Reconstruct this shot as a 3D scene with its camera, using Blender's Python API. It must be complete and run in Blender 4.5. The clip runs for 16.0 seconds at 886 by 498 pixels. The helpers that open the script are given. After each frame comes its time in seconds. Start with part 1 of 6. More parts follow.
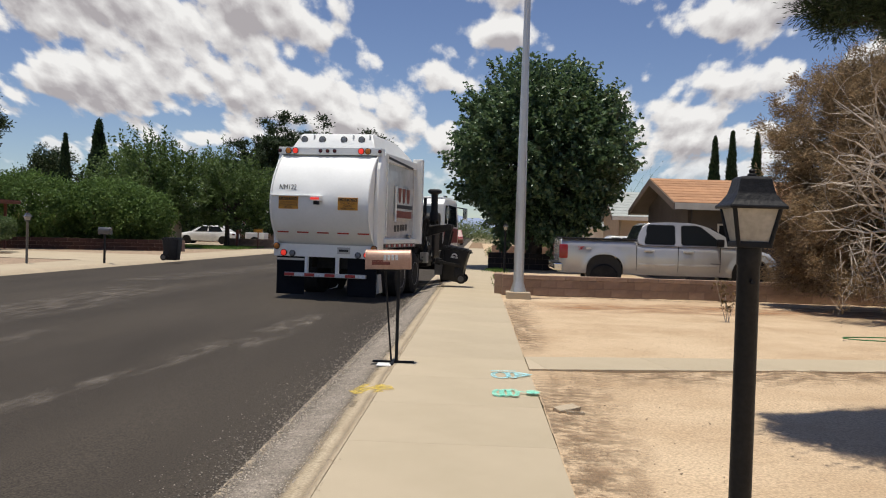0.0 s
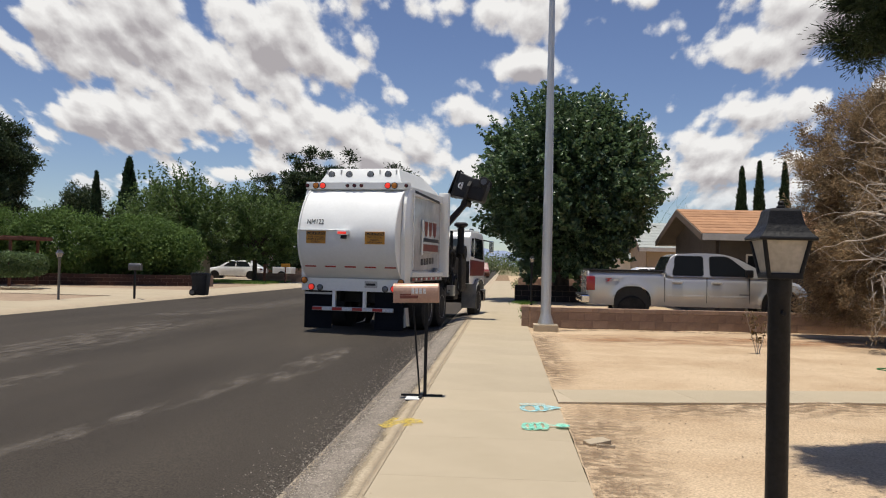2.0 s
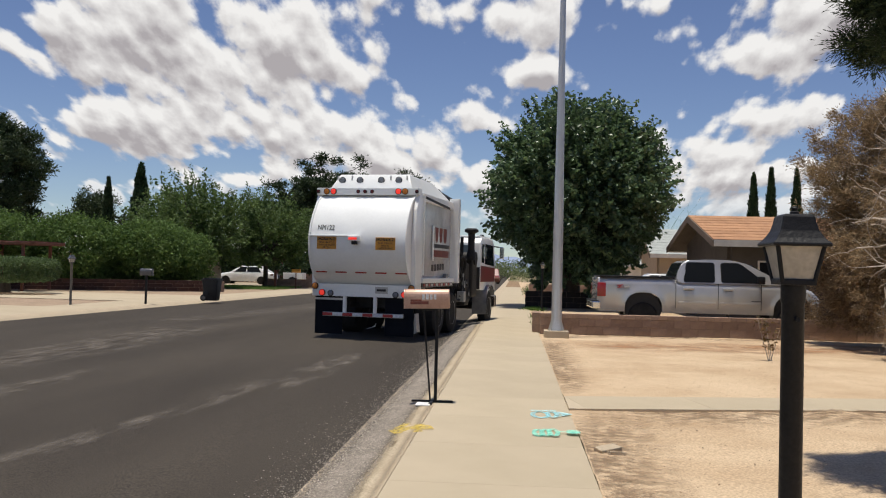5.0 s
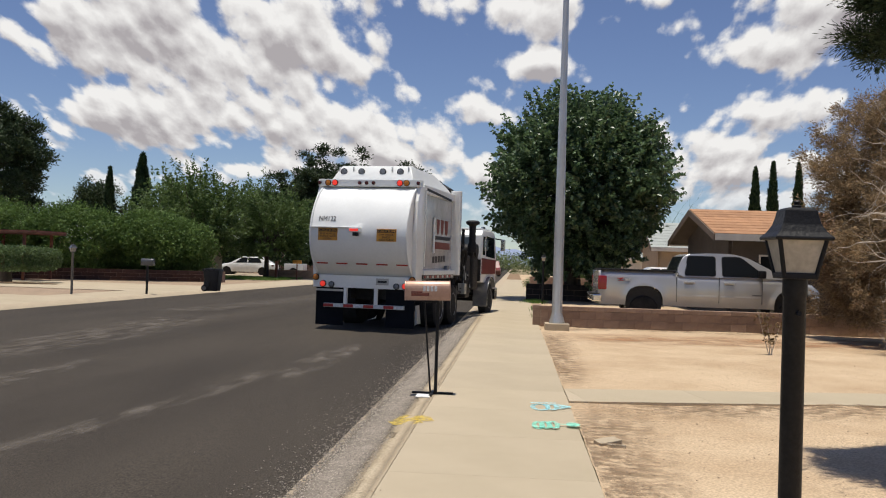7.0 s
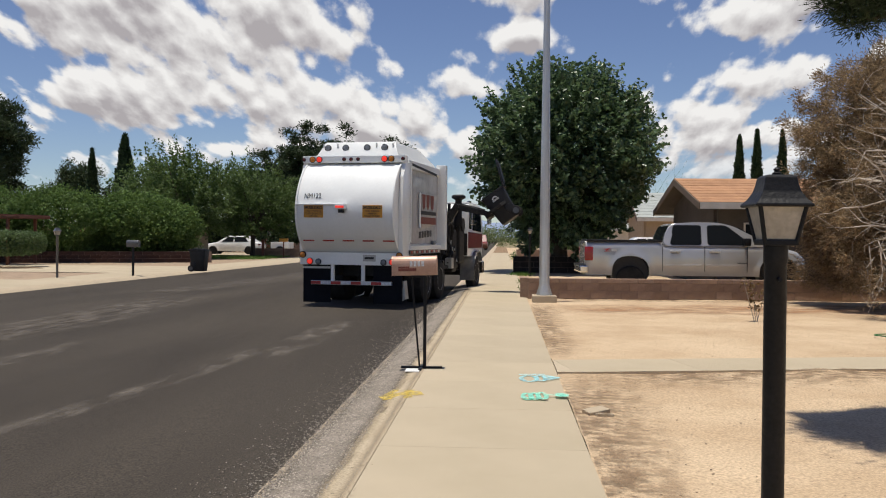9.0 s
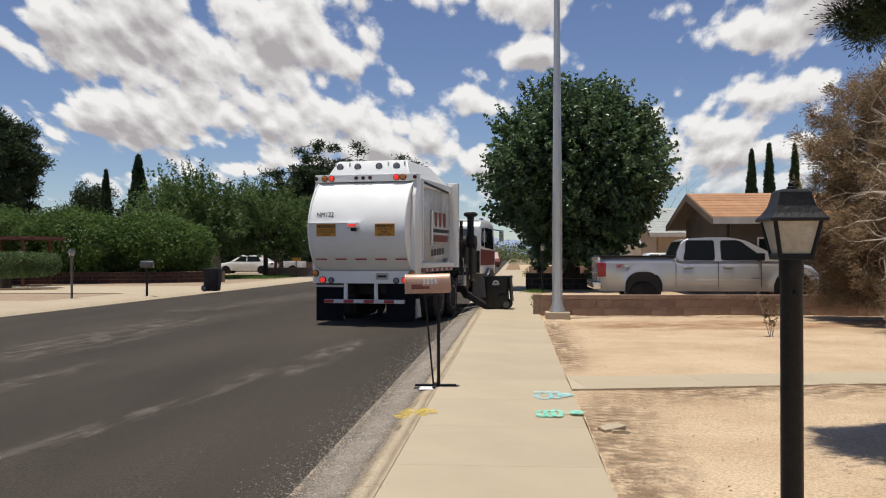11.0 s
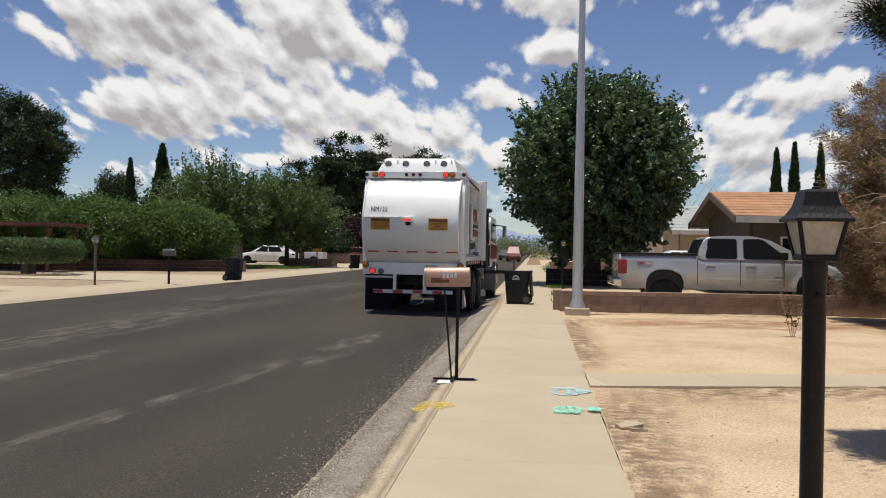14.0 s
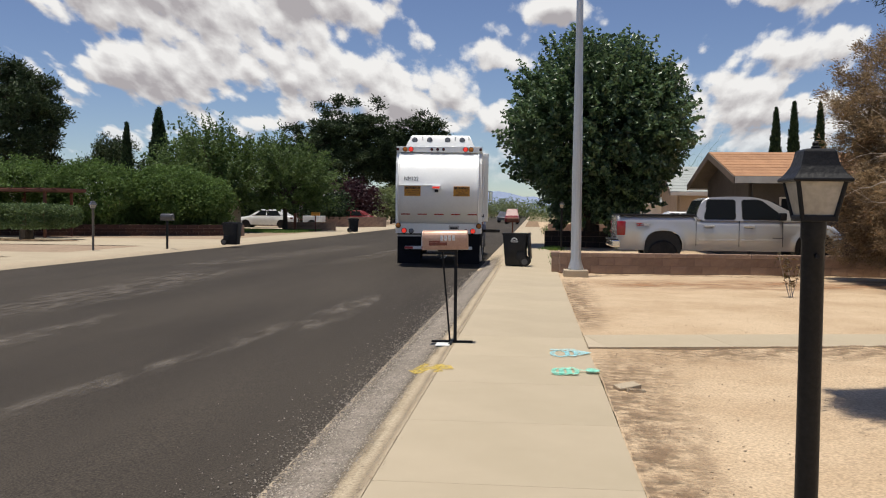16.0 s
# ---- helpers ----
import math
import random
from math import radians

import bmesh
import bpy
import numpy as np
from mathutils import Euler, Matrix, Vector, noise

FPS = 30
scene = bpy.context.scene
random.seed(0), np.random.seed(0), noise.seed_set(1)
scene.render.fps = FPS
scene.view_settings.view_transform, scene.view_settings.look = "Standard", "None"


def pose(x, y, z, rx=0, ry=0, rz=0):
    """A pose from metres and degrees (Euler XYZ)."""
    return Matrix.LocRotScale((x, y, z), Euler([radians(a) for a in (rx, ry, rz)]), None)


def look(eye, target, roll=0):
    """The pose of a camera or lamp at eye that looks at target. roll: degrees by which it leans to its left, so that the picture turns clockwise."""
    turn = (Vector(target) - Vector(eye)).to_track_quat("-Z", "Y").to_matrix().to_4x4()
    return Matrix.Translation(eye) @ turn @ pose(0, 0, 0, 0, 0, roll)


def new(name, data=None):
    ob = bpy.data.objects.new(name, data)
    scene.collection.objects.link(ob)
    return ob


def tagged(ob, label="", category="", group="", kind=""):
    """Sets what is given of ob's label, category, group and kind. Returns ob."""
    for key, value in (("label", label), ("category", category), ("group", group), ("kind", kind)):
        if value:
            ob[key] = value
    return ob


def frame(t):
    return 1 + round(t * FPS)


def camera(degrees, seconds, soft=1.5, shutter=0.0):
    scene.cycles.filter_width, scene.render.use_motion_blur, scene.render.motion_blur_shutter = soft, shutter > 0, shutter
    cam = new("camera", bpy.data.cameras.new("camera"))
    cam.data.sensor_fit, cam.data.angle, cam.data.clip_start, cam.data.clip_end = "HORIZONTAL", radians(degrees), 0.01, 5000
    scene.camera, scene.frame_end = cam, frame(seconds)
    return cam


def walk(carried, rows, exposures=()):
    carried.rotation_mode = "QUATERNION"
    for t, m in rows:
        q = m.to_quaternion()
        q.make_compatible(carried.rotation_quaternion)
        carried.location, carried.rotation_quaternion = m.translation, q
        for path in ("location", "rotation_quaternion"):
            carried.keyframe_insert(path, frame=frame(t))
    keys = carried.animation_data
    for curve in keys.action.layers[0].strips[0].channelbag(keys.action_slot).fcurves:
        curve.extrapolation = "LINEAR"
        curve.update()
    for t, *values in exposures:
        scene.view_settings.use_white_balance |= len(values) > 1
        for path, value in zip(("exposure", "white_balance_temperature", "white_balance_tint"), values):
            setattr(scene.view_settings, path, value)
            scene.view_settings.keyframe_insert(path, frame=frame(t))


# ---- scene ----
cam = camera(52.0, 16.0, soft=1.1)
PATH = [
    (0, (-0.06, 0.588, 1.531), (-0.136, 2.586, 1.494), 1.8),
    (0.5, (-0.062, 0.576, 1.529), (-0.142, 2.574, 1.511), 1.9),
    (1, (-0.063, 0.578, 1.531), (-0.144, 2.577, 1.528), 1.7),
    (1.5, (-0.067, 0.564, 1.533), (-0.168, 2.561, 1.552), 1.4),
    (2, (-0.075, 0.546, 1.534), (-0.21, 2.541, 1.568), 1.3),
    (2.5, (-0.075, 0.547, 1.532), (-0.235, 2.54, 1.561), 1.2),
    (3, (-0.076, 0.541, 1.532), (-0.236, 2.534, 1.566), 1.3),
    (3.5, (-0.082, 0.532, 1.532), (-0.239, 2.525, 1.565), 1.4),
    (6, (-0.076, 0.568, 1.533), (-0.237, 2.561, 1.587), 1.4),
    (6.5, (-0.076, 0.573, 1.534), (-0.251, 2.565, 1.575), 1.4),
    (7, (-0.079, 0.554, 1.531), (-0.239, 2.547, 1.56), 1.8),
    (7.5, (-0.078, 0.537, 1.53), (-0.21, 2.532, 1.554), 1.8),
    (8, (-0.075, 0.549, 1.531), (-0.189, 2.546, 1.556), 1.2),
    (8.5, (-0.073, 0.555, 1.53), (-0.185, 2.552, 1.541), 0.9),
    (9, (-0.071, 0.543, 1.53), (-0.201, 2.538, 1.504), 0.5),
    (11.5, (-0.079, 0.533, 1.53), (-0.238, 2.527, 1.547), 0.0),
    (12, (-0.079, 0.541, 1.53), (-0.243, 2.535, 1.544), 0.2),
    (12.5, (-0.079, 0.534, 1.531), (-0.253, 2.527, 1.54), 0.3),
    (13, (-0.078, 0.536, 1.528), (-0.259, 2.528, 1.552), 0.3),
    (13.5, (-0.07, 0.562, 1.531), (-0.263, 2.552, 1.559), 0.7),
    (14, (-0.075, 0.545, 1.532), (-0.277, 2.535, 1.53), 1.0),
    (14.5, (-0.073, 0.549, 1.531), (-0.276, 2.538, 1.494), 1.1),
    (15, (-0.072, 0.539, 1.53), (-0.27, 2.529, 1.478), 0.9),
    (15.5, (-0.069, 0.567, 1.531), (-0.262, 2.557, 1.473), 0.5),
    (16, (-0.067, 0.571, 1.533), (-0.265, 2.56, 1.449), 0.6),
]
walk(cam, [(t, look(eye, target, roll)) for t, eye, target, roll in PATH])

# ---- world and sun ----
SUN_TO = Vector((-0.075, -0.045, 0.99)).normalized()
world = bpy.data.worlds.new("sky")
scene.world = world
world.use_nodes = True
wn, wl = world.node_tree.nodes, world.node_tree.links
wn.clear()


def wnode(kind, **values):
    n = wn.new(kind)
    for k, v in values.items():
        n.inputs[k].default_value = v
    return n


def wmath(op, a, b=None, clamp=False):
    n = wn.new("ShaderNodeMath")
    n.operation, n.use_clamp = op, clamp
    for i, v in enumerate((a, b)):
        if v is None:
            continue
        if isinstance(v, (int, float)):
            n.inputs[i].default_value = v
        else:
            wl.new(v, n.inputs[i])
    return n.outputs[0]


w_out = wn.new("ShaderNodeOutputWorld")
sky = wn.new("ShaderNodeTexSky")
sky.sky_type, sky.sun_disc = "NISHITA", False
sky.sun_elevation = math.asin(SUN_TO.z)
sky.sun_rotation = math.atan2(SUN_TO.x, SUN_TO.y)
sky.altitude, sky.dust_density, sky.ozone_density = 1200, 0.15, 4.0
bg_sky = wn.new("ShaderNodeBackground")
bg_sky.inputs["Strength"].default_value = 0.10
deep = wnode("ShaderNodeHueSaturation", Hue=0.512, Saturation=1.0, Value=0.88)
wl.new(sky.outputs[0], deep.inputs["Color"])
wl.new(deep.outputs[0], bg_sky.inputs["Color"])
co = wn.new("ShaderNodeTexCoord")
sep = wn.new("ShaderNodeSeparateXYZ")
wl.new(co.outputs["Generated"], sep.inputs[0])
# cumulus: heaps where the bank stands to the north, a looser field all round
zz = wmath("MAXIMUM", sep.outputs[2], 0.0)
ahead = wmath("MAXIMUM", sep.outputs[1], 0.05)
side_u = wmath("DIVIDE", sep.outputs[0], ahead)
rise_v = wmath("DIVIDE", zz, ahead)
HEAPS = [(-0.50, 0.27, 0.19, 0.085), (-0.37, 0.225, 0.09, 0.06), (-0.245, 0.25, 0.095, 0.065), (-0.165, 0.225, 0.06, 0.05), (-0.42, 0.155, 0.24, 0.05), (-0.24, 0.16, 0.13, 0.05),
         (-0.14, 0.125, 0.19, 0.04), (-0.30, 0.095, 0.16, 0.022), (0.10, 0.075, 0.12, 0.016), (0.02, 0.14, 0.06, 0.03), (0.02, 0.285, 0.11, 0.034), (-0.085, 0.285, 0.06, 0.03), (0.015, 0.222, 0.05, 0.019), (-0.045, 0.17, 0.055, 0.032), (0.255, 0.245, 0.105, 0.04), (0.335, 0.285, 0.11, 0.045), (0.27, 0.176, 0.105, 0.03),
         (0.205, 0.125, 0.07, 0.03), (0.30, 0.115, 0.06, 0.022), (0.24, 0.075, 0.07, 0.015), (-0.40, 0.085, 0.09, 0.016), (-0.02, 0.10, 0.05, 0.022), (0.46, 0.21, 0.10, 0.05)]


def field(lift):
    """How deep inside a cloud a direction lies, sampled a little higher by lift."""
    v = wmath("ADD", rise_v, lift)
    flat = wn.new("ShaderNodeCombineXYZ")
    wl.new(side_u, flat.inputs[0])
    wl.new(v, flat.inputs[1])
    far = wmath("ADD", v, 0.35)
    q = wn.new("ShaderNodeCombineXYZ")
    wl.new(wmath("DIVIDE", side_u, far), q.inputs[0])
    wl.new(wmath("DIVIDE", -0.55, far), q.inputs[1])
    wl.new(sep.outputs[1], q.inputs[2])
    near = None
    for cu_, cv_, ru, rv in HEAPS:
        ma = wn.new("ShaderNodeVectorMath")
        ma.operation = "MULTIPLY_ADD"
        ma.inputs[1].default_value, ma.inputs[2].default_value = (1 / ru, 1 / rv, 0), (-cu_ / ru, -cv_ / rv, 0)
        wl.new(flat.outputs[0], ma.inputs[0])
        ln = wn.new("ShaderNodeVectorMath")
        ln.operation = "LENGTH"
        wl.new(ma.outputs[0], ln.inputs[0])
        near = ln.outputs["Value"] if near is None else wmath("MINIMUM", near, ln.outputs["Value"])
    heap = wmath("MULTIPLY", wmath("SUBTRACT", 1.14, wmath("MINIMUM", near, 1.7)), 0.30)
    # away from the bank the field is loose and even
    out = wmath("MULTIPLY", wmath("MAXIMUM", wmath("SUBTRACT", wmath("ABSOLUTE", side_u), 0.52), wmath("SUBTRACT", v, 0.31)), 8.0, True)
    base = wmath("ADD", wmath("MULTIPLY", heap, wmath("SUBTRACT", 1.0, out)), wmath("MULTIPLY", out, -0.12))
    parts = []
    for kind, scale, amount, shift in (("n", 3.4, 0.75, 3.1), ("v", 5.5, 0.50, 1.3), ("v", 13.0, 0.42, 5.2), ("v", 30.0, 0.22, 2.2), ("n", 24.0, 0.42, 8.8)):
        m = wn.new("ShaderNodeVectorMath")
        m.operation = "ADD"
        m.inputs[1].default_value = (shift, shift * 1.7, 0)
        wl.new(q.outputs[0], m.inputs[0])
        if kind == "n":
            n = wnode("ShaderNodeTexNoise", Scale=scale, Detail=6.0, Roughness=0.6)
            wl.new(m.outputs[0], n.inputs["Vector"])
            parts.append(wmath("MULTIPLY", wmath("SUBTRACT", n.outputs["Fac"], 0.5), amount))
        else:
            n = wn.new("ShaderNodeTexVoronoi")
            n.feature = "SMOOTH_F1"
            n.inputs["Scale"].default_value, n.inputs["Smoothness"].default_value = scale, 0.35
            wl.new(m.outputs[0], n.inputs["Vector"])
            parts.append(wmath("MULTIPLY", wmath("SUBTRACT", 0.45, n.outputs["Distance"]), amount))
    for p_ in parts:
        base = wmath("ADD", base, p_)
    return base


here = field(0.0)
higher = field(0.014)
cover = wn.new("ShaderNodeMapRange")
cover.interpolation_type = "SMOOTHSTEP"
wl.new(here, cover.inputs["Value"])
cover.inputs["From Min"].default_value, cover.inputs["From Max"].default_value = -0.03, 0.14
# lit tops, greyer bases and deep middles
lit = wmath("ADD", wmath("MULTIPLY", wmath("SUBTRACT", here, higher), 3.0), wmath("SUBTRACT", 0.90, wmath("MULTIPLY", wmath("MAXIMUM", here, 0.0), 1.5)), True)
tone = wn.new("ShaderNodeMixRGB")
wl.new(lit, tone.inputs[0])
tone.inputs[1].default_value, tone.inputs[2].default_value = (0.48, 0.45, 0.465, 1), (1.0, 0.985, 0.965, 1)
bg_cloud = wn.new("ShaderNodeBackground")
bg_cloud.inputs["Strength"].default_value = 0.88
wl.new(tone.outputs[0], bg_cloud.inputs["Color"])
mix = wn.new("ShaderNodeMixShader")
# the layer thins out into haze right at the horizon
wl.new(wmath("MULTIPLY", cover.outputs[0], wmath("MULTIPLY", wmath("SUBTRACT", zz, 0.02), 14.0, True)), mix.inputs[0])
wl.new(bg_sky.outputs[0], mix.inputs[1])
wl.new(bg_cloud.outputs[0], mix.inputs[2])
wl.new(mix.outputs[0], w_out.inputs[0])

sun = new("sun", bpy.data.lights.new("sun", "SUN"))
sun.data.energy, sun.data.angle, sun.data.color = 4.7, radians(0.53), (1.0, 0.945, 0.845)
sun.matrix_world = look((0, 0, 60), Vector((0, 0, 60)) - SUN_TO)
scene.view_settings.exposure = 0.0


# ---- materials ----
def mat(name, a, b=None, scale=3.0, rough=0.8, metal=0.0, bump=0.0, bscale=60.0, fine=0.25, stretch=None, island=0.0, coat=0.0, spec=0.5, each=0.0):
    """Two tones mixed by a coarse noise, a fine grain over them, and a fine relief."""
    b = b or tuple(v * 0.82 for v in a)
    m = bpy.data.materials.new(name)
    m.use_nodes = True
    n, l = m.node_tree.nodes, m.node_tree.links
    p = n["Principled BSDF"]
    tc = n.new("ShaderNodeTexCoord")
    vec = tc.outputs["Object"]
    if stretch:
        mp = n.new("ShaderNodeMapping")
        mp.inputs["Scale"].default_value = stretch
        l.new(vec, mp.inputs[0])
        vec = mp.outputs[0]
    n1 = n.new("ShaderNodeTexNoise")
    n1.inputs["Scale"].default_value, n1.inputs["Detail"].default_value, n1.inputs["Roughness"].default_value = scale, 6, 0.6
    l.new(vec, n1.inputs["Vector"])
    r = n.new("ShaderNodeValToRGB")
    r.color_ramp.elements[0].position, r.color_ramp.elements[1].position = 0.36, 0.64
    r.color_ramp.elements[0].color, r.color_ramp.elements[1].color = (*a, 1), (*b, 1)
    l.new(n1.outputs["Fac"], r.inputs[0])
    n2 = n.new("ShaderNodeTexNoise")
    n2.inputs["Scale"].default_value, n2.inputs["Detail"].default_value = bscale, 3
    l.new(tc.outputs["Object"], n2.inputs["Vector"])
    mr = n.new("ShaderNodeMapRange")
    mr.inputs["From Min"].default_value, mr.inputs["From Max"].default_value = 0.25, 0.75
    mr.inputs["To Min"].default_value, mr.inputs["To Max"].default_value = 1 - fine, 1 + fine
    l.new(n2.outputs["Fac"], mr.inputs["Value"])
    value = mr.outputs[0]
    for amount, node, sock in ((island, "ShaderNodeNewGeometry", "Random Per Island"), (each, "ShaderNodeObjectInfo", "Random")):
        if amount:
            g = n.new(node)
            mr2 = n.new("ShaderNodeMapRange")
            mr2.inputs["To Min"].default_value, mr2.inputs["To Max"].default_value = 1 - amount, 1 + amount
            l.new(g.outputs[sock], mr2.inputs["Value"])
            mm = n.new("ShaderNodeMath")
            mm.operation = "MULTIPLY"
            l.new(value, mm.inputs[0])
            l.new(mr2.outputs[0], mm.inputs[1])
            value = mm.outputs[0]
    hs = n.new("ShaderNodeHueSaturation")
    l.new(value, hs.inputs["Value"])
    l.new(r.outputs[0], hs.inputs["Color"])
    l.new(hs.outputs[0], p.inputs["Base Color"])
    p.inputs["Roughness"].default_value, p.inputs["Metallic"].default_value = rough, metal
    p.inputs["Coat Weight"].default_value = coat
    p.inputs["Specular IOR Level"].default_value = spec
    if bump:
        bp = n.new("ShaderNodeBump")
        bp.inputs["Strength"].default_value, bp.inputs["Distance"].default_value = bump, 0.02
        l.new(n2.outputs["Fac"], bp.inputs["Height"])
        l.new(bp.outputs[0], p.inputs["Normal"])
    return m


def foliage(name, a, b, rough=0.55, through_light=0.25, spec=0.3):
    m = mat(name, a, b, scale=0.9, rough=rough, fine=0.1, island=0.45, spec=spec)
    n, l = m.node_tree.nodes, m.node_tree.links
    p = n["Principled BSDF"]
    tr = n.new("ShaderNodeBsdfTranslucent")
    tr.inputs["Color"].default_value = (*[min(1, v * 1.6) for v in b], 1)
    mx = n.new("ShaderNodeMixShader")
    mx.inputs[0].default_value = through_light
    l.new(p.outputs[0], mx.inputs[1])
    l.new(tr.outputs[0], mx.inputs[2])
    l.new(mx.outputs[0], n["Material Output"].inputs[0])
    return m


def glow(name, colour, strength):
    m = mat(name, colour, rough=0.3)
    p = m.node_tree.nodes["Principled BSDF"]
    p.inputs["Emission Color"].default_value, p.inputs["Emission Strength"].default_value = (*colour, 1), strength
    return m


def glass(name, tint, rough=0.05):
    m = bpy.data.materials.new(name)
    m.use_nodes = True
    p = m.node_tree.nodes["Principled BSDF"]
    p.inputs["Base Color"].default_value, p.inputs["Roughness"].default_value = (*tint, 1), rough
    p.inputs["Specular IOR Level"].default_value = 0.06
    return m


M_ASPHALT = mat("asphalt", (0.040, 0.0322, 0.0243), (0.060, 0.0490, 0.0370), 0.35, 0.93, bump=0.7, bscale=75, fine=0.75, stretch=(1.6, 0.25, 1), spec=0.3)
M_CONCRETE = mat("pavement_concrete", (0.405, 0.338, 0.236), (0.455, 0.378, 0.27), 0.7, 0.9, bump=0.2, bscale=150, fine=0.12, each=0.03, spec=0.25)
M_GUTTER = mat("gutter_concrete", (0.46, 0.375, 0.265), (0.41, 0.338, 0.243), 2.2, 0.92, bump=0.4, bscale=120, fine=0.2, spec=0.2)
M_GRAVEL = mat("grey_chippings", (0.235, 0.205, 0.17), (0.35, 0.305, 0.255), 9, 0.9, bump=0.3, bscale=60, island=0.45, spec=0.2)
M_DIRT = mat("sandy_dirt", (0.565, 0.43, 0.285), (0.445, 0.32, 0.20), 0.55, 0.96, bump=0.8, bscale=48, fine=0.32, spec=0.15)
M_SOIL = mat("damp_soil", (0.20, 0.135, 0.085), (0.31, 0.21, 0.125), 2.5, 0.96, bump=0.8, bscale=50, fine=0.35, spec=0.15)
M_PALEYARD = mat("pale_gravel_yard", (0.47, 0.36, 0.25), (0.40, 0.31, 0.22), 1.6, 0.95, bump=0.6, bscale=50, fine=0.25, spec=0.2)
M_GROUND = mat("dry_ground", (0.30, 0.23, 0.14), (0.20, 0.18, 0.10), 0.05, 0.95, fine=0.2, bscale=2, spec=0.15)
M_BLOCK = mat("pinkish_block", (0.35, 0.245, 0.18), (0.28, 0.19, 0.145), 4, 0.93, bump=0.6, bscale=110, fine=0.22, each=0.13, spec=0.2)
M_MORTAR = mat("mortar", (0.30, 0.215, 0.165), None, 6, 0.95, bump=0.5, bscale=90, spec=0.2)
M_BRICK = mat("brown_brick", (0.08, 0.042, 0.032), (0.055, 0.032, 0.026), 3, 0.9, bump=0.5, bscale=60, fine=0.25, each=0.15, spec=0.2)
M_TANWALL = mat("tan_plaster", (0.44, 0.34, 0.23), (0.38, 0.29, 0.20), 1.0, 0.9, bump=0.4, bscale=60, fine=0.1)
M_PALEWALL = mat("pale_plaster", (0.62, 0.58, 0.50), (0.54, 0.50, 0.43), 1.0, 0.9, bump=0.3, bscale=60, fine=0.08)
# brown with the shade under the overhanging roof put into the colour
M_SHADEWALL = mat("shade_darkened_brown", (0.06, 0.05, 0.043), (0.08, 0.067, 0.057), 1.5, 0.85, bump=0.3, bscale=40)
M_ROOFTAN = mat("tan_shingle", (0.42, 0.225, 0.115), (0.33, 0.17, 0.085), 2.5, 0.92, bump=0.6, bscale=30, fine=0.2, stretch=(1, 0.3, 1), each=0.1)
M_ROOFGREY = mat("pale_roof", (0.37, 0.39, 0.365), (0.31, 0.33, 0.31), 2, 0.85, bump=0.3, bscale=30, fine=0.12)
# plaster darkened to grey: tree shade on the house put into its colour
M_TREESHADEWALL = mat("tree_shaded_plaster", (0.26, 0.235, 0.205), (0.21, 0.19, 0.165), 1.0, 0.9, bump=0.3, bscale=60, fine=0.1)
M_FENDER = mat("grey_glossy_fender", (0.26, 0.26, 0.265), (0.18, 0.18, 0.185), 4, 0.22, metal=0.3, fine=0.15, coat=0.4)
M_TRIM = mat("white_trim", (0.62, 0.58, 0.52), None, 3, 0.6, fine=0.06)
M_BROWNWOOD = mat("brown_stained_wood", (0.16, 0.055, 0.03), (0.11, 0.04, 0.025), 4, 0.7, bump=0.3, bscale=50, stretch=(1, 8, 8))
M_WHITE = mat("white_truck_paint", (0.86, 0.87, 0.85), (0.80, 0.81, 0.79), 1.2, 0.28, fine=0.025, bscale=18, coat=0.25)
M_WHITEDIRT = mat("dusty_white_paint", (0.52, 0.515, 0.50), (0.35, 0.345, 0.335), 1.1, 0.18, fine=0.08, bscale=9, stretch=(1, 1, 0.35), coat=0.35)
M_STEEL = mat("galvanised_steel", (0.60, 0.595, 0.575), (0.50, 0.495, 0.48), 5, 0.36, metal=0.55, bump=0.05, bscale=80, fine=0.1, stretch=(6, 6, 0.3))
M_CHROME = mat("chrome", (0.75, 0.75, 0.75), (0.65, 0.65, 0.66), 5, 0.12, metal=1.0, fine=0.05)
M_BLACK = mat("black_painted_metal", (0.010, 0.010, 0.011), (0.016, 0.016, 0.017), 8, 0.5, bump=0.12, bscale=90, fine=0.25, spec=0.22)
M_RUBBER = mat("rubber", (0.018, 0.018, 0.019), (0.03, 0.029, 0.028), 6, 0.85, bump=0.3, bscale=50, fine=0.3, spec=0.2)
M_FLAP = mat("mud_flap_rubber", (0.007, 0.008, 0.011), (0.011, 0.012, 0.015), 2.5, 0.7, bump=0.15, bscale=30, fine=0.25, spec=0.08)
M_PLASTIC = mat("black_cart_plastic", (0.012, 0.012, 0.013), (0.02, 0.02, 0.021), 4, 0.5, bump=0.15, bscale=70, fine=0.2, spec=0.3)
M_MACHINE = mat("dark_greasy_machinery", (0.017, 0.017, 0.018), (0.034, 0.031, 0.028), 7, 0.55, bump=0.3, bscale=40, fine=0.4, spec=0.2)
M_GREYPAINT = mat("dark_grey_fender", (0.085, 0.085, 0.09), (0.06, 0.06, 0.065), 4, 0.3, fine=0.2, coat=0.3)
M_RED = mat("red_cab_paint", (0.17, 0.010, 0.012), (0.13, 0.009, 0.011), 2, 0.4, fine=0.08, spec=0.3)
M_REDTAPE = mat("red_reflective_tape", (0.42, 0.03, 0.025), None, 20, 0.35)
M_WHITETAPE = mat("white_reflective_tape", (0.72, 0.72, 0.72), None, 20, 0.35)
M_REDLAMP = glow("lit_red_lamp", (0.95, 0.05, 0.03), 0.55)
M_REDDARK = mat("unlit_red_lens", (0.10, 0.02, 0.02), None, 9, 0.25)
M_AMBER = mat("amber_lens", (0.55, 0.20, 0.03), (0.45, 0.15, 0.02), 30, 0.25)
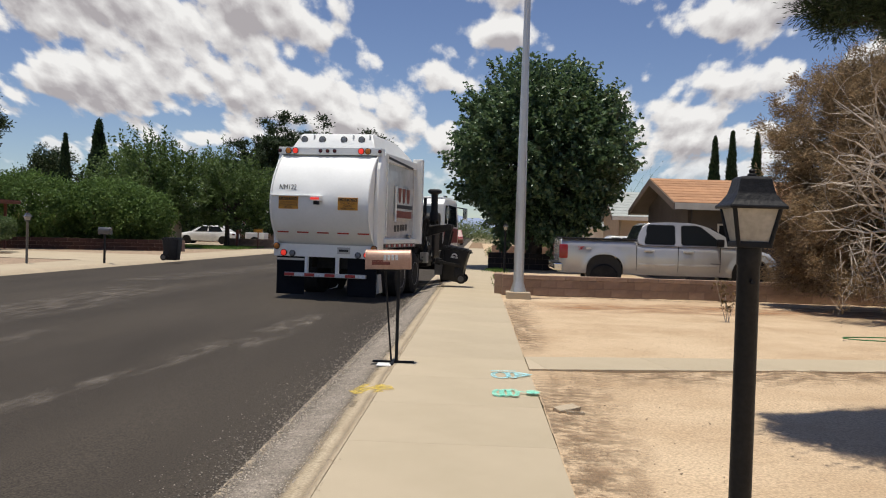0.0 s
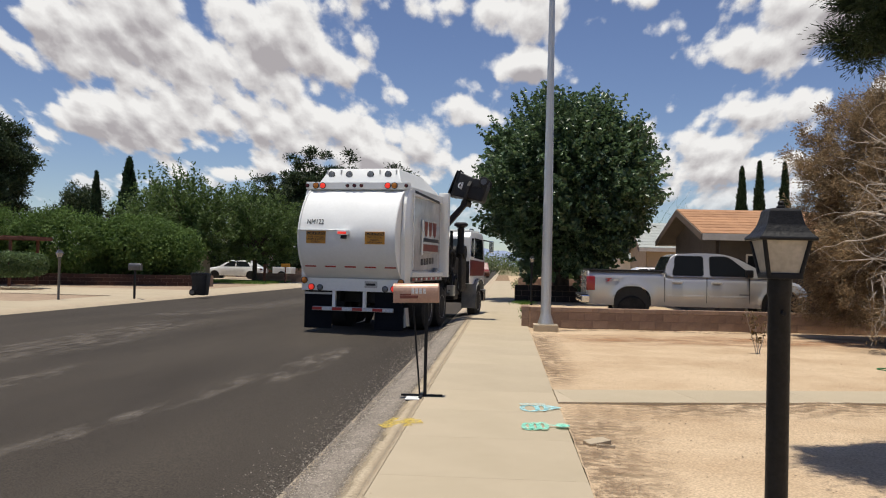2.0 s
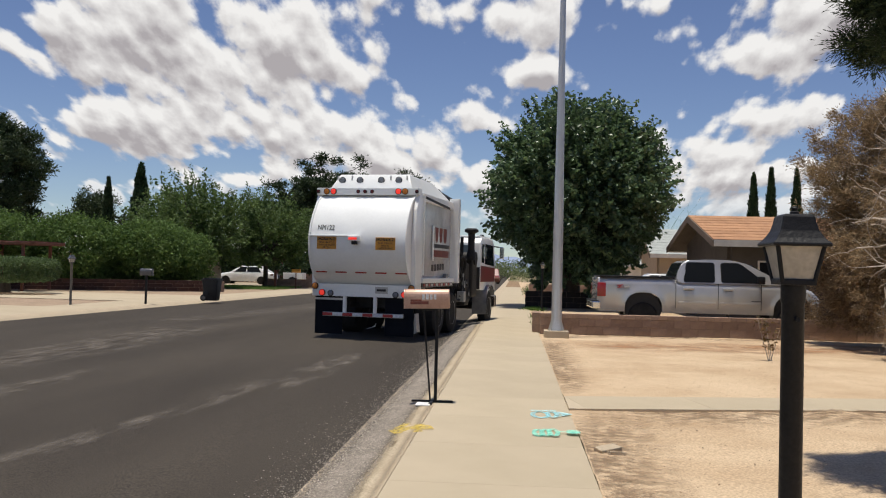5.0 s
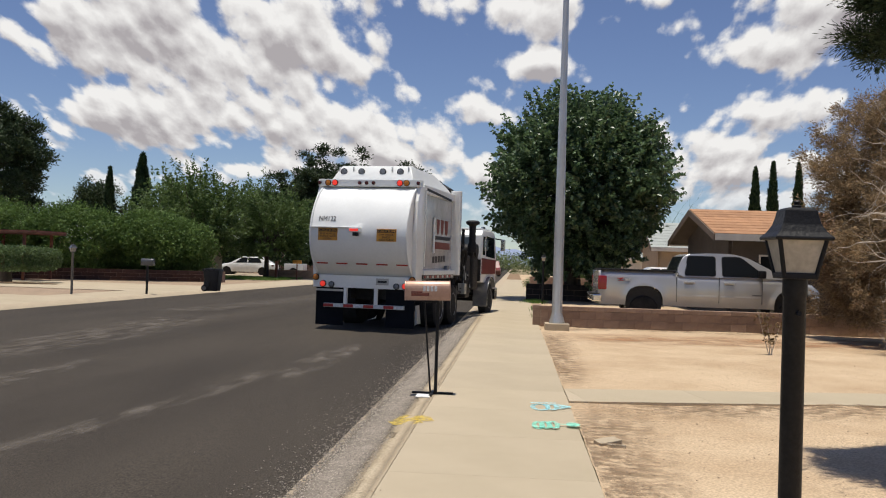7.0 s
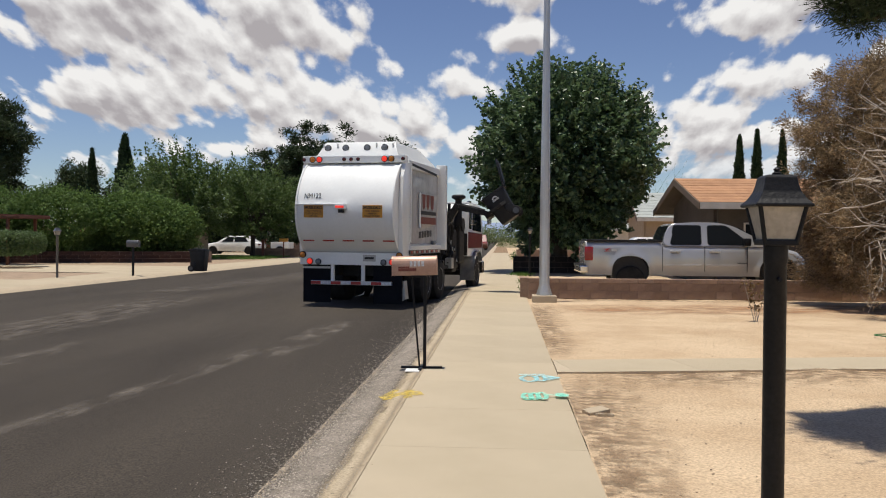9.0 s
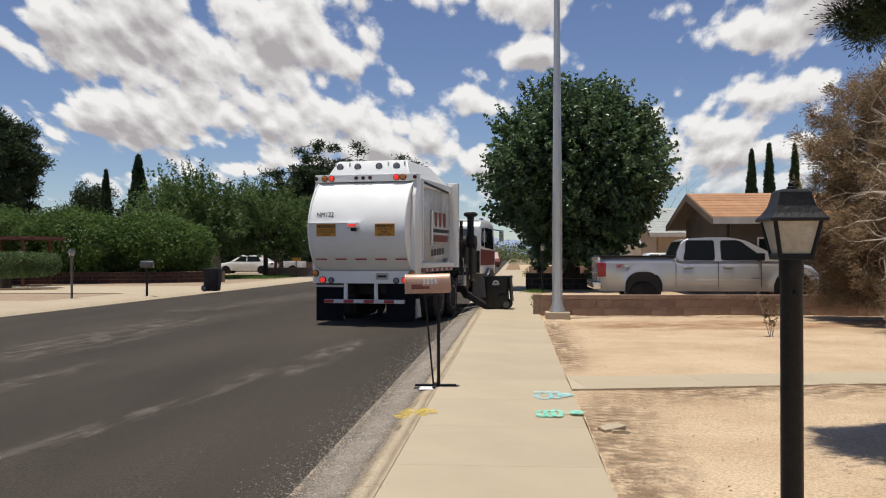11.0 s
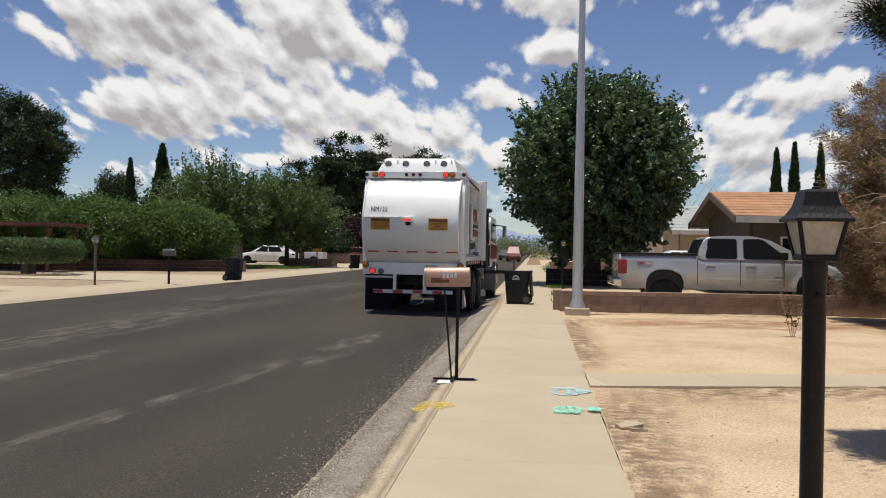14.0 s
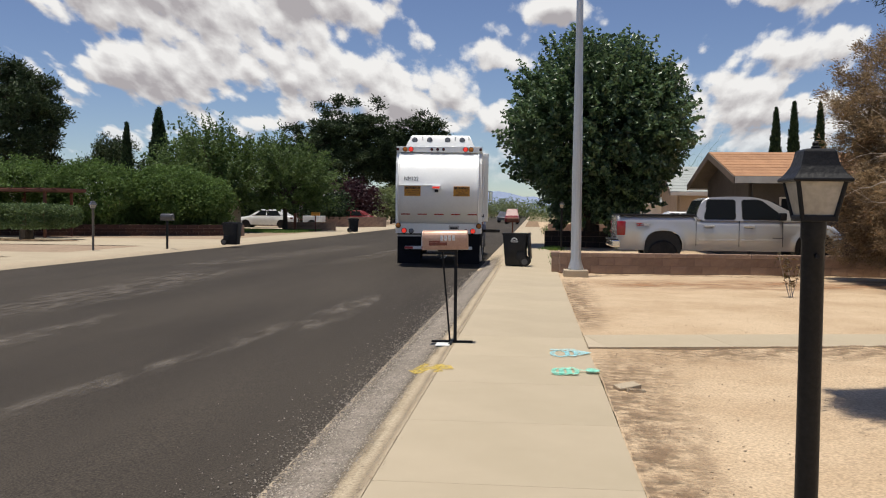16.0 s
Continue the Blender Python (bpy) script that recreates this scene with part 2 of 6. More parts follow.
M_LENS = mat("clear_lens", (0.20, 0.21, 0.23), (0.12, 0.13, 0.14), 30, 0.15)
M_SIGN = mat("orange_yellow_sticker", (0.62, 0.29, 0.03), (0.55, 0.25, 0.03), 8, 0.5, fine=0.08)
M_INK = mat("black_ink", (0.02, 0.02, 0.02), None, 9, 0.6)
M_WINDOW = glass("dark_window_glass", (0.012, 0.014, 0.016))
M_CABGLASS = glass("cab_glass", (0.16, 0.20, 0.22))
M_SILVER = mat("silver_car_paint", (0.56, 0.55, 0.53), (0.52, 0.51, 0.49), 1.5, 0.26, metal=0.45, fine=0.04, coat=0.6)
M_TAILRED = mat("red_tail_lens", (0.36, 0.012, 0.014), (0.28, 0.01, 0.012), 9, 0.18, coat=0.5)
M_ACROSS = mat("brown_gravel_yard", (0.36, 0.265, 0.185), (0.29, 0.215, 0.15), 1.6, 0.95, bump=0.7, bscale=40, fine=0.35, spec=0.2)
M_CARWHITE = mat("white_car_paint", (0.78, 0.78, 0.77), None, 1.5, 0.25, fine=0.03, coat=0.5)
M_COPPER = mat("pinkish_copper_box", (0.56, 0.36, 0.265), (0.47, 0.28, 0.20), 5, 0.42, metal=0.25, bump=0.06, bscale=50, fine=0.1)
M_RUST = mat("rust_red_patch", (0.22, 0.06, 0.04), (0.16, 0.05, 0.035), 12, 0.7)
M_FROST = mat("dusty_frosted_glass", (0.47, 0.42, 0.34), (0.36, 0.32, 0.25), 14, 0.35, fine=0.15, bscale=60)
M_CYAN = mat("cyan_marking_paint", (0.30, 0.68, 0.74), (0.40, 0.66, 0.66), 30, 0.8, fine=0.2)
M_GREENPAINT = mat("turquoise_marking_paint", (0.20, 0.74, 0.57), (0.34, 0.68, 0.52), 30, 0.8, fine=0.2)
M_YELLOWPAINT = mat("yellow_marking_paint", (0.66, 0.46, 0.04), (0.55, 0.42, 0.12), 30, 0.8, fine=0.2)
M_PAPER = mat("white_paper", (0.75, 0.74, 0.72), None, 9, 0.8)
M_HOSE = mat("green_hose", (0.03, 0.16, 0.04), None, 9, 0.5)
M_BARK = mat("grey_brown_bark", (0.085, 0.065, 0.05), (0.05, 0.04, 0.03), 6, 0.95, bump=1.0, bscale=30, fine=0.35, stretch=(1, 1, 0.2))
M_TWIG = mat("bare_grey_twig", (0.50, 0.44, 0.37), (0.36, 0.31, 0.26), 9, 0.9, island=0.3)
M_MULBERRY = foliage("mulberry_leaf", (0.052, 0.094, 0.041), (0.095, 0.148, 0.067), rough=0.38, spec=0.5)
M_ASH = foliage("ash_leaf", (0.056, 0.098, 0.026), (0.105, 0.155, 0.048))
M_HEDGE = foliage("hedge_leaf", (0.058, 0.11, 0.026), (0.105, 0.165, 0.042), rough=0.7)
M_TOPIARY = foliage("clipped_shrub_leaf", (0.06, 0.10, 0.035), (0.10, 0.145, 0.055))
M_PINE = foliage("pine_needles", (0.034, 0.056, 0.024), (0.056, 0.084, 0.034), rough=0.6, through_light=0.05)
M_CYPRESS = foliage("cypress_needles", (0.018, 0.038, 0.014), (0.03, 0.055, 0.02), rough=0.65, through_light=0.1)
M_BROWNNEEDLE = foliage("dead_brown_needles", (0.20, 0.14, 0.078), (0.32, 0.235, 0.14), rough=0.8, through_light=0.22)
M_PLUM = foliage("purple_plum_leaf", (0.028, 0.012, 0.018), (0.045, 0.018, 0.022))
M_LTGREEN = foliage("pale_green_leaf", (0.12, 0.16, 0.06), (0.18, 0.21, 0.09))
M_GRASS = foliage("grass_blade", (0.07, 0.15, 0.025), (0.11, 0.19, 0.04))
M_SAPLING = foliage("dusty_sapling_leaf", (0.10, 0.085, 0.03), (0.17, 0.10, 0.05))
M_HILL = mat("hazy_hill", (0.22, 0.27, 0.38), (0.25, 0.30, 0.41), 0.004, 1.0, spec=0.0)


# ---- mesh helpers ----
def part(name, bm, material, parent=None, label="", smooth=False):
    me = bpy.data.meshes.new(name)
    bmesh.ops.recalc_face_normals(bm, faces=bm.faces)
    bm.to_mesh(me)
    bm.free()
    me.materials.append(material)
    if smooth:
        me.polygons.foreach_set("use_smooth", [True] * len(me.polygons))
        me.set_sharp_from_angle(angle=radians(38))
    ob = new(name, me)
    ob.parent = parent
    return tagged(ob, label)


def shared(name, me, parent, m, label=""):
    ob = new(name, me)
    ob.parent = parent
    ob.matrix_basis = m
    return tagged(ob, label)


def thing(name, label, category, x, y, z=0.0, rz=0.0, group=""):
    ob = new(name)
    ob.empty_display_size = 0.2
    ob.matrix_basis = pose(x, y, z, 0, 0, rz)
    return tagged(ob, label, category, group)


def box(bm, x0, x1, y0, y1, z0, z1, bev=0.0, m=None):
    r = bmesh.ops.create_cube(bm, size=1.0)
    vs = r["verts"]
    for v in vs:
        v.co = Vector((x0 + (v.co.x + 0.5) * (x1 - x0), y0 + (v.co.y + 0.5) * (y1 - y0), z0 + (v.co.z + 0.5) * (z1 - z0)))
        if m:
            v.co = m @ v.co
    if bev:
        es = list({e for v in vs for e in v.link_edges})
        bmesh.ops.bevel(bm, geom=es, offset=bev, segments=2, affect="EDGES", profile=0.6)
    return bm


def bx(*a, **k):
    return box(bmesh.new(), *a, **k)


def tube(bm, p0, p1, r0, r1=None, n=10, cap=True):
    p0, p1 = Vector(p0), Vector(p1)
    r1 = r0 if r1 is None else r1
    q = (p1 - p0).to_track_quat("Z", "Y")
    rings = []
    for p, r in ((p0, r0), (p1, r1)):
        rings.append([bm.verts.new(p + q @ Vector((r * math.cos(2 * math.pi * i / n), r * math.sin(2 * math.pi * i / n), 0))) for i in range(n)])
    for i in range(n):
        j = (i + 1) % n
        bm.faces.new((rings[0][i], rings[0][j], rings[1][j], rings[1][i]))
    if cap:
        bm.faces.new(rings[0][::-1])
        bm.faces.new(rings[1])
    return bm


def tb(*a, **k):
    return tube(bmesh.new(), *a, **k)


def lathe(bm, profile, n=24, axis="z", at=(0, 0, 0)):
    at = Vector(at)
    rings = []
    for r, h in profile:
        ring = []
        for i in range(n):
            a = 2 * math.pi * i / n
            c, s = r * math.cos(a), r * math.sin(a)
            v = {"z": (c, s, h), "x": (h, c, s), "y": (c, h, s)}[axis]
            ring.append(bm.verts.new(at + Vector(v)))
        rings.append(ring)
    for a, b in zip(rings, rings[1:]):
        for i in range(n):
            j = (i + 1) % n
            bm.faces.new((a[i], a[j], b[j], b[i]))
    bm.faces.new(rings[0][::-1])
    bm.faces.new(rings[-1])
    return bm


def prism(bm, poly, a, b, axis="x", bev=0.0):
    """A flat outline drawn out along an axis from a to b."""
    def p3(u, v, w):
        return {"x": (w, u, v), "y": (u, w, v), "z": (u, v, w)}[axis]
    va = [bm.verts.new(p3(u, v, a)) for u, v in poly]
    vb = [bm.verts.new(p3(u, v, b)) for u, v in poly]
    n = len(poly)
    bm.faces.new(va[::-1])
    bm.faces.new(vb)
    for i in range(n):
        j = (i + 1) % n
        bm.faces.new((va[i], va[j], vb[j], vb[i]))
    if bev:
        es = list({e for v in va + vb for e in v.link_edges})
        bmesh.ops.bevel(bm, geom=es, offset=bev, segments=2, affect="EDGES", profile=0.6, clamp_overlap=True)
    return bm


def pr(*a, **k):
    return prism(bmesh.new(), *a, **k)


def arrays(name, verts, faces, material, parent=None):
    me = bpy.data.meshes.new(name)
    k = faces.shape[1]
    me.vertices.add(len(verts))
    me.vertices.foreach_set("co", np.asarray(verts, dtype=np.float32).ravel())
    me.loops.add(faces.size)
    me.loops.foreach_set("vertex_index", faces.astype(np.int32).ravel())
    me.polygons.add(len(faces))
    me.polygons.foreach_set("loop_start", np.arange(0, faces.size, k, dtype=np.int32))
    me.update(calc_edges=True)
    me.materials.append(material)
    ob = new(name, me)
    ob.parent = parent
    return ob


def leaves(name, rng, centres, length, width, material, parent=None, up=0.35, along=None, fold=0.25):
    """A folded four-point leaf at each centre, lying at a random turn."""
    n = len(centres)
    d = rng.normal(size=(n, 3))
    if along is not None:
        d = d * 0.45 + along
    d[:, 2] *= 0.8
    d /= np.linalg.norm(d, axis=1)[:, None]
    nrm = rng.normal(size=(n, 3)) + np.array([0, 0, up * 3])
    side = np.cross(d, nrm)
    side /= np.linalg.norm(side, axis=1)[:, None] + 1e-9
    nrm = np.cross(side, d)
    s = rng.uniform(0.65, 1.25, n)[:, None]
    L, W = length * s, width * s
    mid = centres + nrm * W * fold
    v = np.stack([centres - d * L * 0.5, mid - side * W * 0.5 + d * L * 0.05, centres + d * L * 0.5 - nrm * L * 0.12, mid + side * W * 0.5 + d * L * 0.05], 1).reshape(-1, 3)
    i = np.arange(n)[:, None] * 4
    f = np.concatenate([i + np.array([[0, 1, 2]]), i + np.array([[0, 2, 3]])], 1).reshape(-1, 3)
    return arrays(name, v, f, material, parent)


def letters(text, size, parent, material, m, label="", name="lettering"):
    cu = bpy.data.curves.new("text", "FONT")
    cu.body, cu.size, cu.extrude, cu.align_x, cu.resolution_u = text, size, 0.002, "CENTER", 2
    tmp = new("text", cu)
    bpy.context.view_layer.update()
    me = bpy.data.meshes.new_from_object(tmp.evaluated_get(bpy.context.evaluated_depsgraph_get()))
    bpy.data.objects.remove(tmp)
    me.materials.clear()
    me.materials.append(material)
    ob = new(name, me)
    ob.parent = parent
    ob.matrix_basis = m
    return tagged(ob, label)


# ---- large structure ----
def sheet(name, x0, x1, y0, y1, z, material, label, category, nx=1, ny=1, rough=0.0, seed=0, thick=0.0):
    xs, ys = np.linspace(x0, x1, nx + 1), np.linspace(y0, y1, ny + 1)
    v = [(x, y, z + (rough * noise.noise(Vector((x * 0.9, y * 0.9, seed))) + rough * 0.5 * noise.noise(Vector((x * 3.1, y * 3.1, seed))) if rough else 0)) for y in ys for x in xs]
    f = [[j * (nx + 1) + i, j * (nx + 1) + i + 1, (j + 1) * (nx + 1) + i + 1, (j + 1) * (nx + 1) + i] for j in range(ny) for i in range(nx)]
    ob = arrays(name, np.array(v), np.array(f), material)
    return tagged(ob, label, category, kind="structure")


ground = sheet("ground", -3000, 3000, -600, 3500, -0.22, M_GROUND, "dry flat open ground reaching the horizon", "ground")

def shift_across(verts):
    """The far kerb line runs slightly askew to the near one."""
    for v in verts:
        if -15 < v.co.x < -11:
            v.co.x += float(np.interp(v.co.y, [0, 24, 56, 90], [-1.7, -1.5, -0.5, -0.2]))


# road: dark asphalt with a low crown
bm = bmesh.new()
prev = None
for x in (-12.6, -10.5, -7.0, -4.0, -2.4, -1.4):
    z = -0.12 + 0.05 * (1 - ((x + 7.0) / 5.6) ** 2)
    row = [bm.verts.new((x, y, z)) for y in (-30, 0, 24, 40, 56, 90, 200, 600)]
    if prev:
        for k in range(7):
            bm.faces.new((prev[k], row[k], row[k + 1], prev[k + 1]))
    prev = row
shift_across(bm.verts)
tagged(part("road", bm, M_ASPHALT, smooth=True), "dark resurfaced asphalt road with pale dusty streaks", "road", kind="structure")

# rolled gutter between road and pavement
bm = bmesh.new()
prev = None
for x, z in ((-1.62, -0.135), (-1.60, -0.095), (-1.45, -0.075), (-1.22, -0.035), (-1.06, -0.006), (-0.985, -0.002), (-0.968, -0.004), (-0.967, -0.06)):
    row = [bm.verts.new((x, y, z)) for y in (-8, 10, 30, 90, 300)]
    if prev:
        for k in range(4):
            bm.faces.new((prev[k], row[k], row[k + 1], prev[k + 1]))
    prev = row
tagged(part("kerb", bm, M_GUTTER, smooth=True), "worn tan concrete rolled kerb and gutter", "kerb", kind="structure")
bm = bmesh.new()
prev = None
for x, z in ((-12.15, -0.135), (-12.2, -0.09), (-12.4, -0.02), (-12.52, 0.0), (-12.55, -0.1)):
    row = [bm.verts.new((x, y, z)) for y in (-8, 0, 24, 40, 56, 90, 300)]
    if prev:
        for k in range(6):
            bm.faces.new((prev[k], row[k], row[k + 1], prev[k + 1]))
    prev = row
shift_across(bm.verts)
tagged(part("kerb", bm, M_GUTTER, smooth=True), "pale concrete kerb across the road", "kerb", kind="structure")

# yards
rng = np.random.default_rng(5)
sheet("ground_yard", 0.566, 16.0, -6, 24.1, -0.012, M_DIRT, "bare sandy dirt front yard with scattered pebbles", "ground", 110, 200, 0.03, 3)
sheet("ground_yard_far", 0.50, 40.0, 24.0, 140, -0.03, M_DIRT, "sandy earth yards along the pavement", "ground", 2, 2)
shift_across(sheet("ground_across", -70.0, -12.5, -8, 160, -0.03, M_ACROSS, "brown gravel front yards across the road", "ground", 2, 40).data.vertices)
shift_across(sheet("pavement_across", -14.6, -12.54, -8, 140, -0.012, M_CONCRETE, "pale concrete pavement across the road", "pavement", 1, 40).data.vertices)
shift_across(sheet("driveway_across", -30.0, -14.6, 36.0, 44.5, -0.012, M_CONCRETE, "pale concrete drive in front of a brick wall", "driveway", 1, 1).data.vertices)
shift_across(sheet("driveway_across", -19.0, -14.6, 27.0, 30.0, -0.012, M_CONCRETE, "pale concrete path across the yard", "driveway", 1, 1).data.vertices)
shift_across(sheet("driveway_across", -26.0, -14.6, 66.0, 79.0, -0.012, M_CONCRETE, "pale concrete drive under the shade trees", "driveway", 1, 1).data.vertices)
sheet("driveway", 0.57, 16.0, 24.75, 29.6, -0.008, M_CONCRETE, "concrete drive behind the low block wall", "driveway", 1, 1)

# cross path through the yard, in slabs
path = tagged(part("path", bx(0.78, 12.5, 0, 1.0, -0.1, -0.02, m=pose(0, 10.85, 0, 0, 0, 11.0)), M_GUTTER), "plain concrete garden path across the dirt yard", "path", kind="structure")
slab_me = None
for k in range(8):
    m = pose(0.775 + 1.5 * k * math.cos(radians(11)), 10.90 + 1.5 * k * math.sin(radians(11)), 0, 0, 0, 11.0)
    if slab_me is None:
        slab = part("slab", bx(0.0, 1.497, 0.0, 1.02, -0.05, 0.016, bev=0.003), M_CONCRETE, path)
        slab_me, slab.matrix_basis = slab.data, m
    else:
        shared("slab", slab_me, path, m)
# wedge that squares the path's end to the pavement
part("slab", pr([(0.568, 10.87), (0.772, 10.90), (0.575, 11.90), (0.568, 11.90)], -0.05, 0.016, "z"), M_CONCRETE, path)

def worn_edge(name, a, b, scale, lo, hi, most):
    """A skin that thins out in a ragged, noisy way."""
    m = mat(name, a, b, 2.5, 0.96, bump=0.6, bscale=50, fine=0.35, spec=0.15)
    nt = m.node_tree
    g = nt.nodes.new("ShaderNodeTexNoise")
    g.inputs["Scale"].default_value, g.inputs["Detail"].default_value, g.inputs["Roughness"].default_value = 1.0, 9, 0.7
    t = nt.nodes.new("ShaderNodeTexCoord")
    mp = nt.nodes.new("ShaderNodeMapping")
    mp.inputs["Scale"].default_value = scale
    nt.links.new(t.outputs["Object"], mp.inputs[0])
    nt.links.new(mp.outputs[0], g.inputs["Vector"])
    al = nt.nodes.new("ShaderNodeMapRange")
    al.inputs["From Min"].default_value, al.inputs["From Max"].default_value, al.inputs["To Max"].default_value = lo, hi, most
    nt.links.new(g.outputs["Fac"], al.inputs["Value"])
    # fade to the rim by the skin's own weight
    at = nt.nodes.new("ShaderNodeAttribute")
    at.attribute_name = "inner"
    mu = nt.nodes.new("ShaderNodeMath")
    mu.operation = "MULTIPLY"
    nt.links.new(al.outputs[0], mu.inputs[0])
    nt.links.new(at.outputs["Fac"], mu.inputs[1])
    nt.links.new(mu.outputs[0], nt.nodes["Principled BSDF"].inputs["Alpha"])
    return m


def streak(name, pts, widths, zf, material, label, category, nx=8, one_side=False):
    """A ribbon along pts whose weight is one in the middle and nothing at the rim."""
    v, wts, f = [], [], []
    n = 40
    P = [Vector(p) for p in pts]
    for i in range(n + 1):
        t = i / n * (len(P) - 1)
        k = min(int(t), len(P) - 2)
        c = P[k].lerp(P[k + 1], t - k)
        w = widths[k] + (widths[k + 1] - widths[k]) * (t - k)
        d = (P[k + 1] - P[k]).normalized()
        s = Vector((-d.y, d.x))
        for j in range(nx + 1):
            q = j / nx * 2 - 1
            p = c + s * w * 0.5 * q
            v.append((p.x, p.y, zf(p.x, p.y)))
            wts.append((min(1.0, 0.75 * (q + 1)) if one_side else min(1.0, 1.6 * (1 - abs(q)))) * min(1.0, 6 * (i / n), 6 * (1 - i / n)))
    for i in range(n):
        for j in range(nx):
            a = i * (nx + 1) + j
            f.append((a, a + 1, a + nx + 2, a + nx + 1))
    ob = arrays(name, np.array(v), np.array(f), material)
    at = ob.data.attributes.new("inner", "FLOAT", "POINT")
    at.data.foreach_set("value", np.array(wts, dtype=np.float32))
    return tagged(ob, label, category, kind="structure")


M_LITTER = worn_edge("dark_soil_litter", (0.18, 0.118, 0.072), (0.27, 0.18, 0.11), (4.6, 5.6, 1), 0.46, 0.55, 0.62)
M_REDDIRT = worn_edge("reddish_dirt", (0.42, 0.235, 0.125), (0.36, 0.20, 0.11), (0.8, 1.4, 1), 0.40, 0.62, 0.8)
M_DUST = worn_edge("pale_road_dust", (0.27, 0.235, 0.20), (0.15, 0.13, 0.11), (4.2, 0.9, 1), 0.42, 0.68, 0.60)
M_FINEGRAVEL = worn_edge("gravel_bed", (0.20, 0.172, 0.14), (0.29, 0.248, 0.205), (26, 26, 1), 0.30, 0.42, 1.0)
# darker soil and litter along the edges of path and pavement: thin irregular skins
def skin(name, outline, z, material, label, rough=0.08, seed=1):
    bm = bmesh.new()
    r = random.Random(seed)
    pts = []
    n = len(outline)
    for i in range(n):
        a, b = Vector(outline[i]), Vector(outline[(i + 1) % n])
        steps = max(2, int((b - a).length / 0.12))
        for s in range(steps):
            p = a.lerp(b, s / steps)
            pts.append((p.x + r.uniform(-rough, rough), p.y + r.uniform(-rough, rough)))
    vs = [bm.verts.new((x, y, z)) for x, y in pts]
    bm.faces.new(vs)
    bmesh.ops.triangulate(bm, faces=bm.faces)
    ob = part(name, bm, material)
    for v in ob.data.vertices:
        v.co.z = z
    return tagged(ob, label, "ground", kind="structure")


def yard_z(x, y):
    return 0.0 + 0.03 * noise.noise(Vector((x * 0.9, y * 0.9, 3))) + 0.015 * noise.noise(Vector((x * 3.1, y * 3.1, 3)))


def beside(edge, widths, label):
    """Litter that lies thickest against an edge on its left and thins out away from it."""
    pts = []
    for k, (p, w) in enumerate(zip(edge, widths)):
        d = (Vector(edge[min(k + 1, len(edge) - 1)]) - Vector(edge[max(k - 1, 0)])).normalized()
        pts.append((p[0] + d.y * w / 2, p[1] - d.x * w / 2))
    streak("soil_strip", pts, widths, lambda x, y: yard_z(x, y) + 0.016, M_LITTER, label, "soil", 10, True)


beside([(0.57, 10.84), (3.0, 11.32), (6.5, 12.0), (10.0, 12.68)], [1.3, 1.1, 0.7, 0.6], "dark damp soil and litter along the garden path")
beside([(0.572, -3.0), (0.572, 5.5), (0.572, 8.0), (0.572, 10.8)], [0.45, 0.6, 0.8, 1.1], "dark soil and litter beside the pavement")
beside([(0.572, 12.1), (0.572, 15.0), (0.572, 18.0), (0.572, 22.2)], [0.4, 0.55, 0.6, 0.6], "dark soil beside the pavement")
streak("soil_strip", [(0.9, 23.25), (5.0, 23.5), (12.0, 23.95)], [1.2, 1.0, 0.8], yard_z, M_LITTER, "dark soil at the foot of the wall", "soil")
streak("soil_strip", [(0.8, 20.2), (5.0, 20.8), (12.0, 21.5)], [2.6, 3.2, 3.0], lambda x, y: yard_z(x, y) - 0.002, M_REDDIRT, "reddish patch of dirt before the wall", "soil")


# pavement base and its slabs
pavement = tagged(part("pavement", bx(-0.965, 0.565, -6, 150, -0.12, -0.012), M_SOIL), "sunlit tan concrete pavement in square slabs", "pavement", kind="structure")


def stones(name, n, rng, xs, ys, zf, size, material, label, power=1.0):
    """Loose stones: small squashed octahedra, one joined lot."""
    x = xs(n)
    y = ys(n)
    s = size * rng.uniform(0.5, 1.5, n) ** power
    z = np.array([zf(a, b) for a, b in zip(x, y)])
    base = np.array([[1, 0, 0], [0, 1, 0], [-1, 0, 0], [0, -1, 0], [0, 0, 0.7], [0, 0, -0.5]])
    v = base[None] * (s[:, None, None] * rng.uniform(0.6, 1.3, (n, 6, 1)))
    a = rng.uniform(0, 6.28, n)
    c, sn = np.cos(a)[:, None], np.sin(a)[:, None]
    v = np.stack([v[:, :, 0] * c - v[:, :, 1] * sn, v[:, :, 0] * sn + v[:, :, 1] * c, v[:, :, 2]], 2)
    v += np.stack([x, y, z + s * 0.3], 1)[:, None, :]
    f = np.array([[0, 1, 4], [1, 2, 4], [2, 3, 4], [3, 0, 4], [1, 0, 5], [2, 1, 5], [3, 2, 5], [0, 3, 5]])
    f = (np.arange(n)[:, None, None] * 6 + f[None]).reshape(-1, 3)
    return tagged(arrays(name, v.reshape(-1, 3), f, material), label, "stones", kind="stuff")


def road_z(x, y):
    return -0.12 + 0.05 * (1 - ((x + 7.0) / 5.6) ** 2) if x < -1.6 else float(np.interp(x, [-1.6, -1.45, -1.22, -1.06, -0.98], [-0.095, -0.075, -0.035, -0.006, 0.0]))


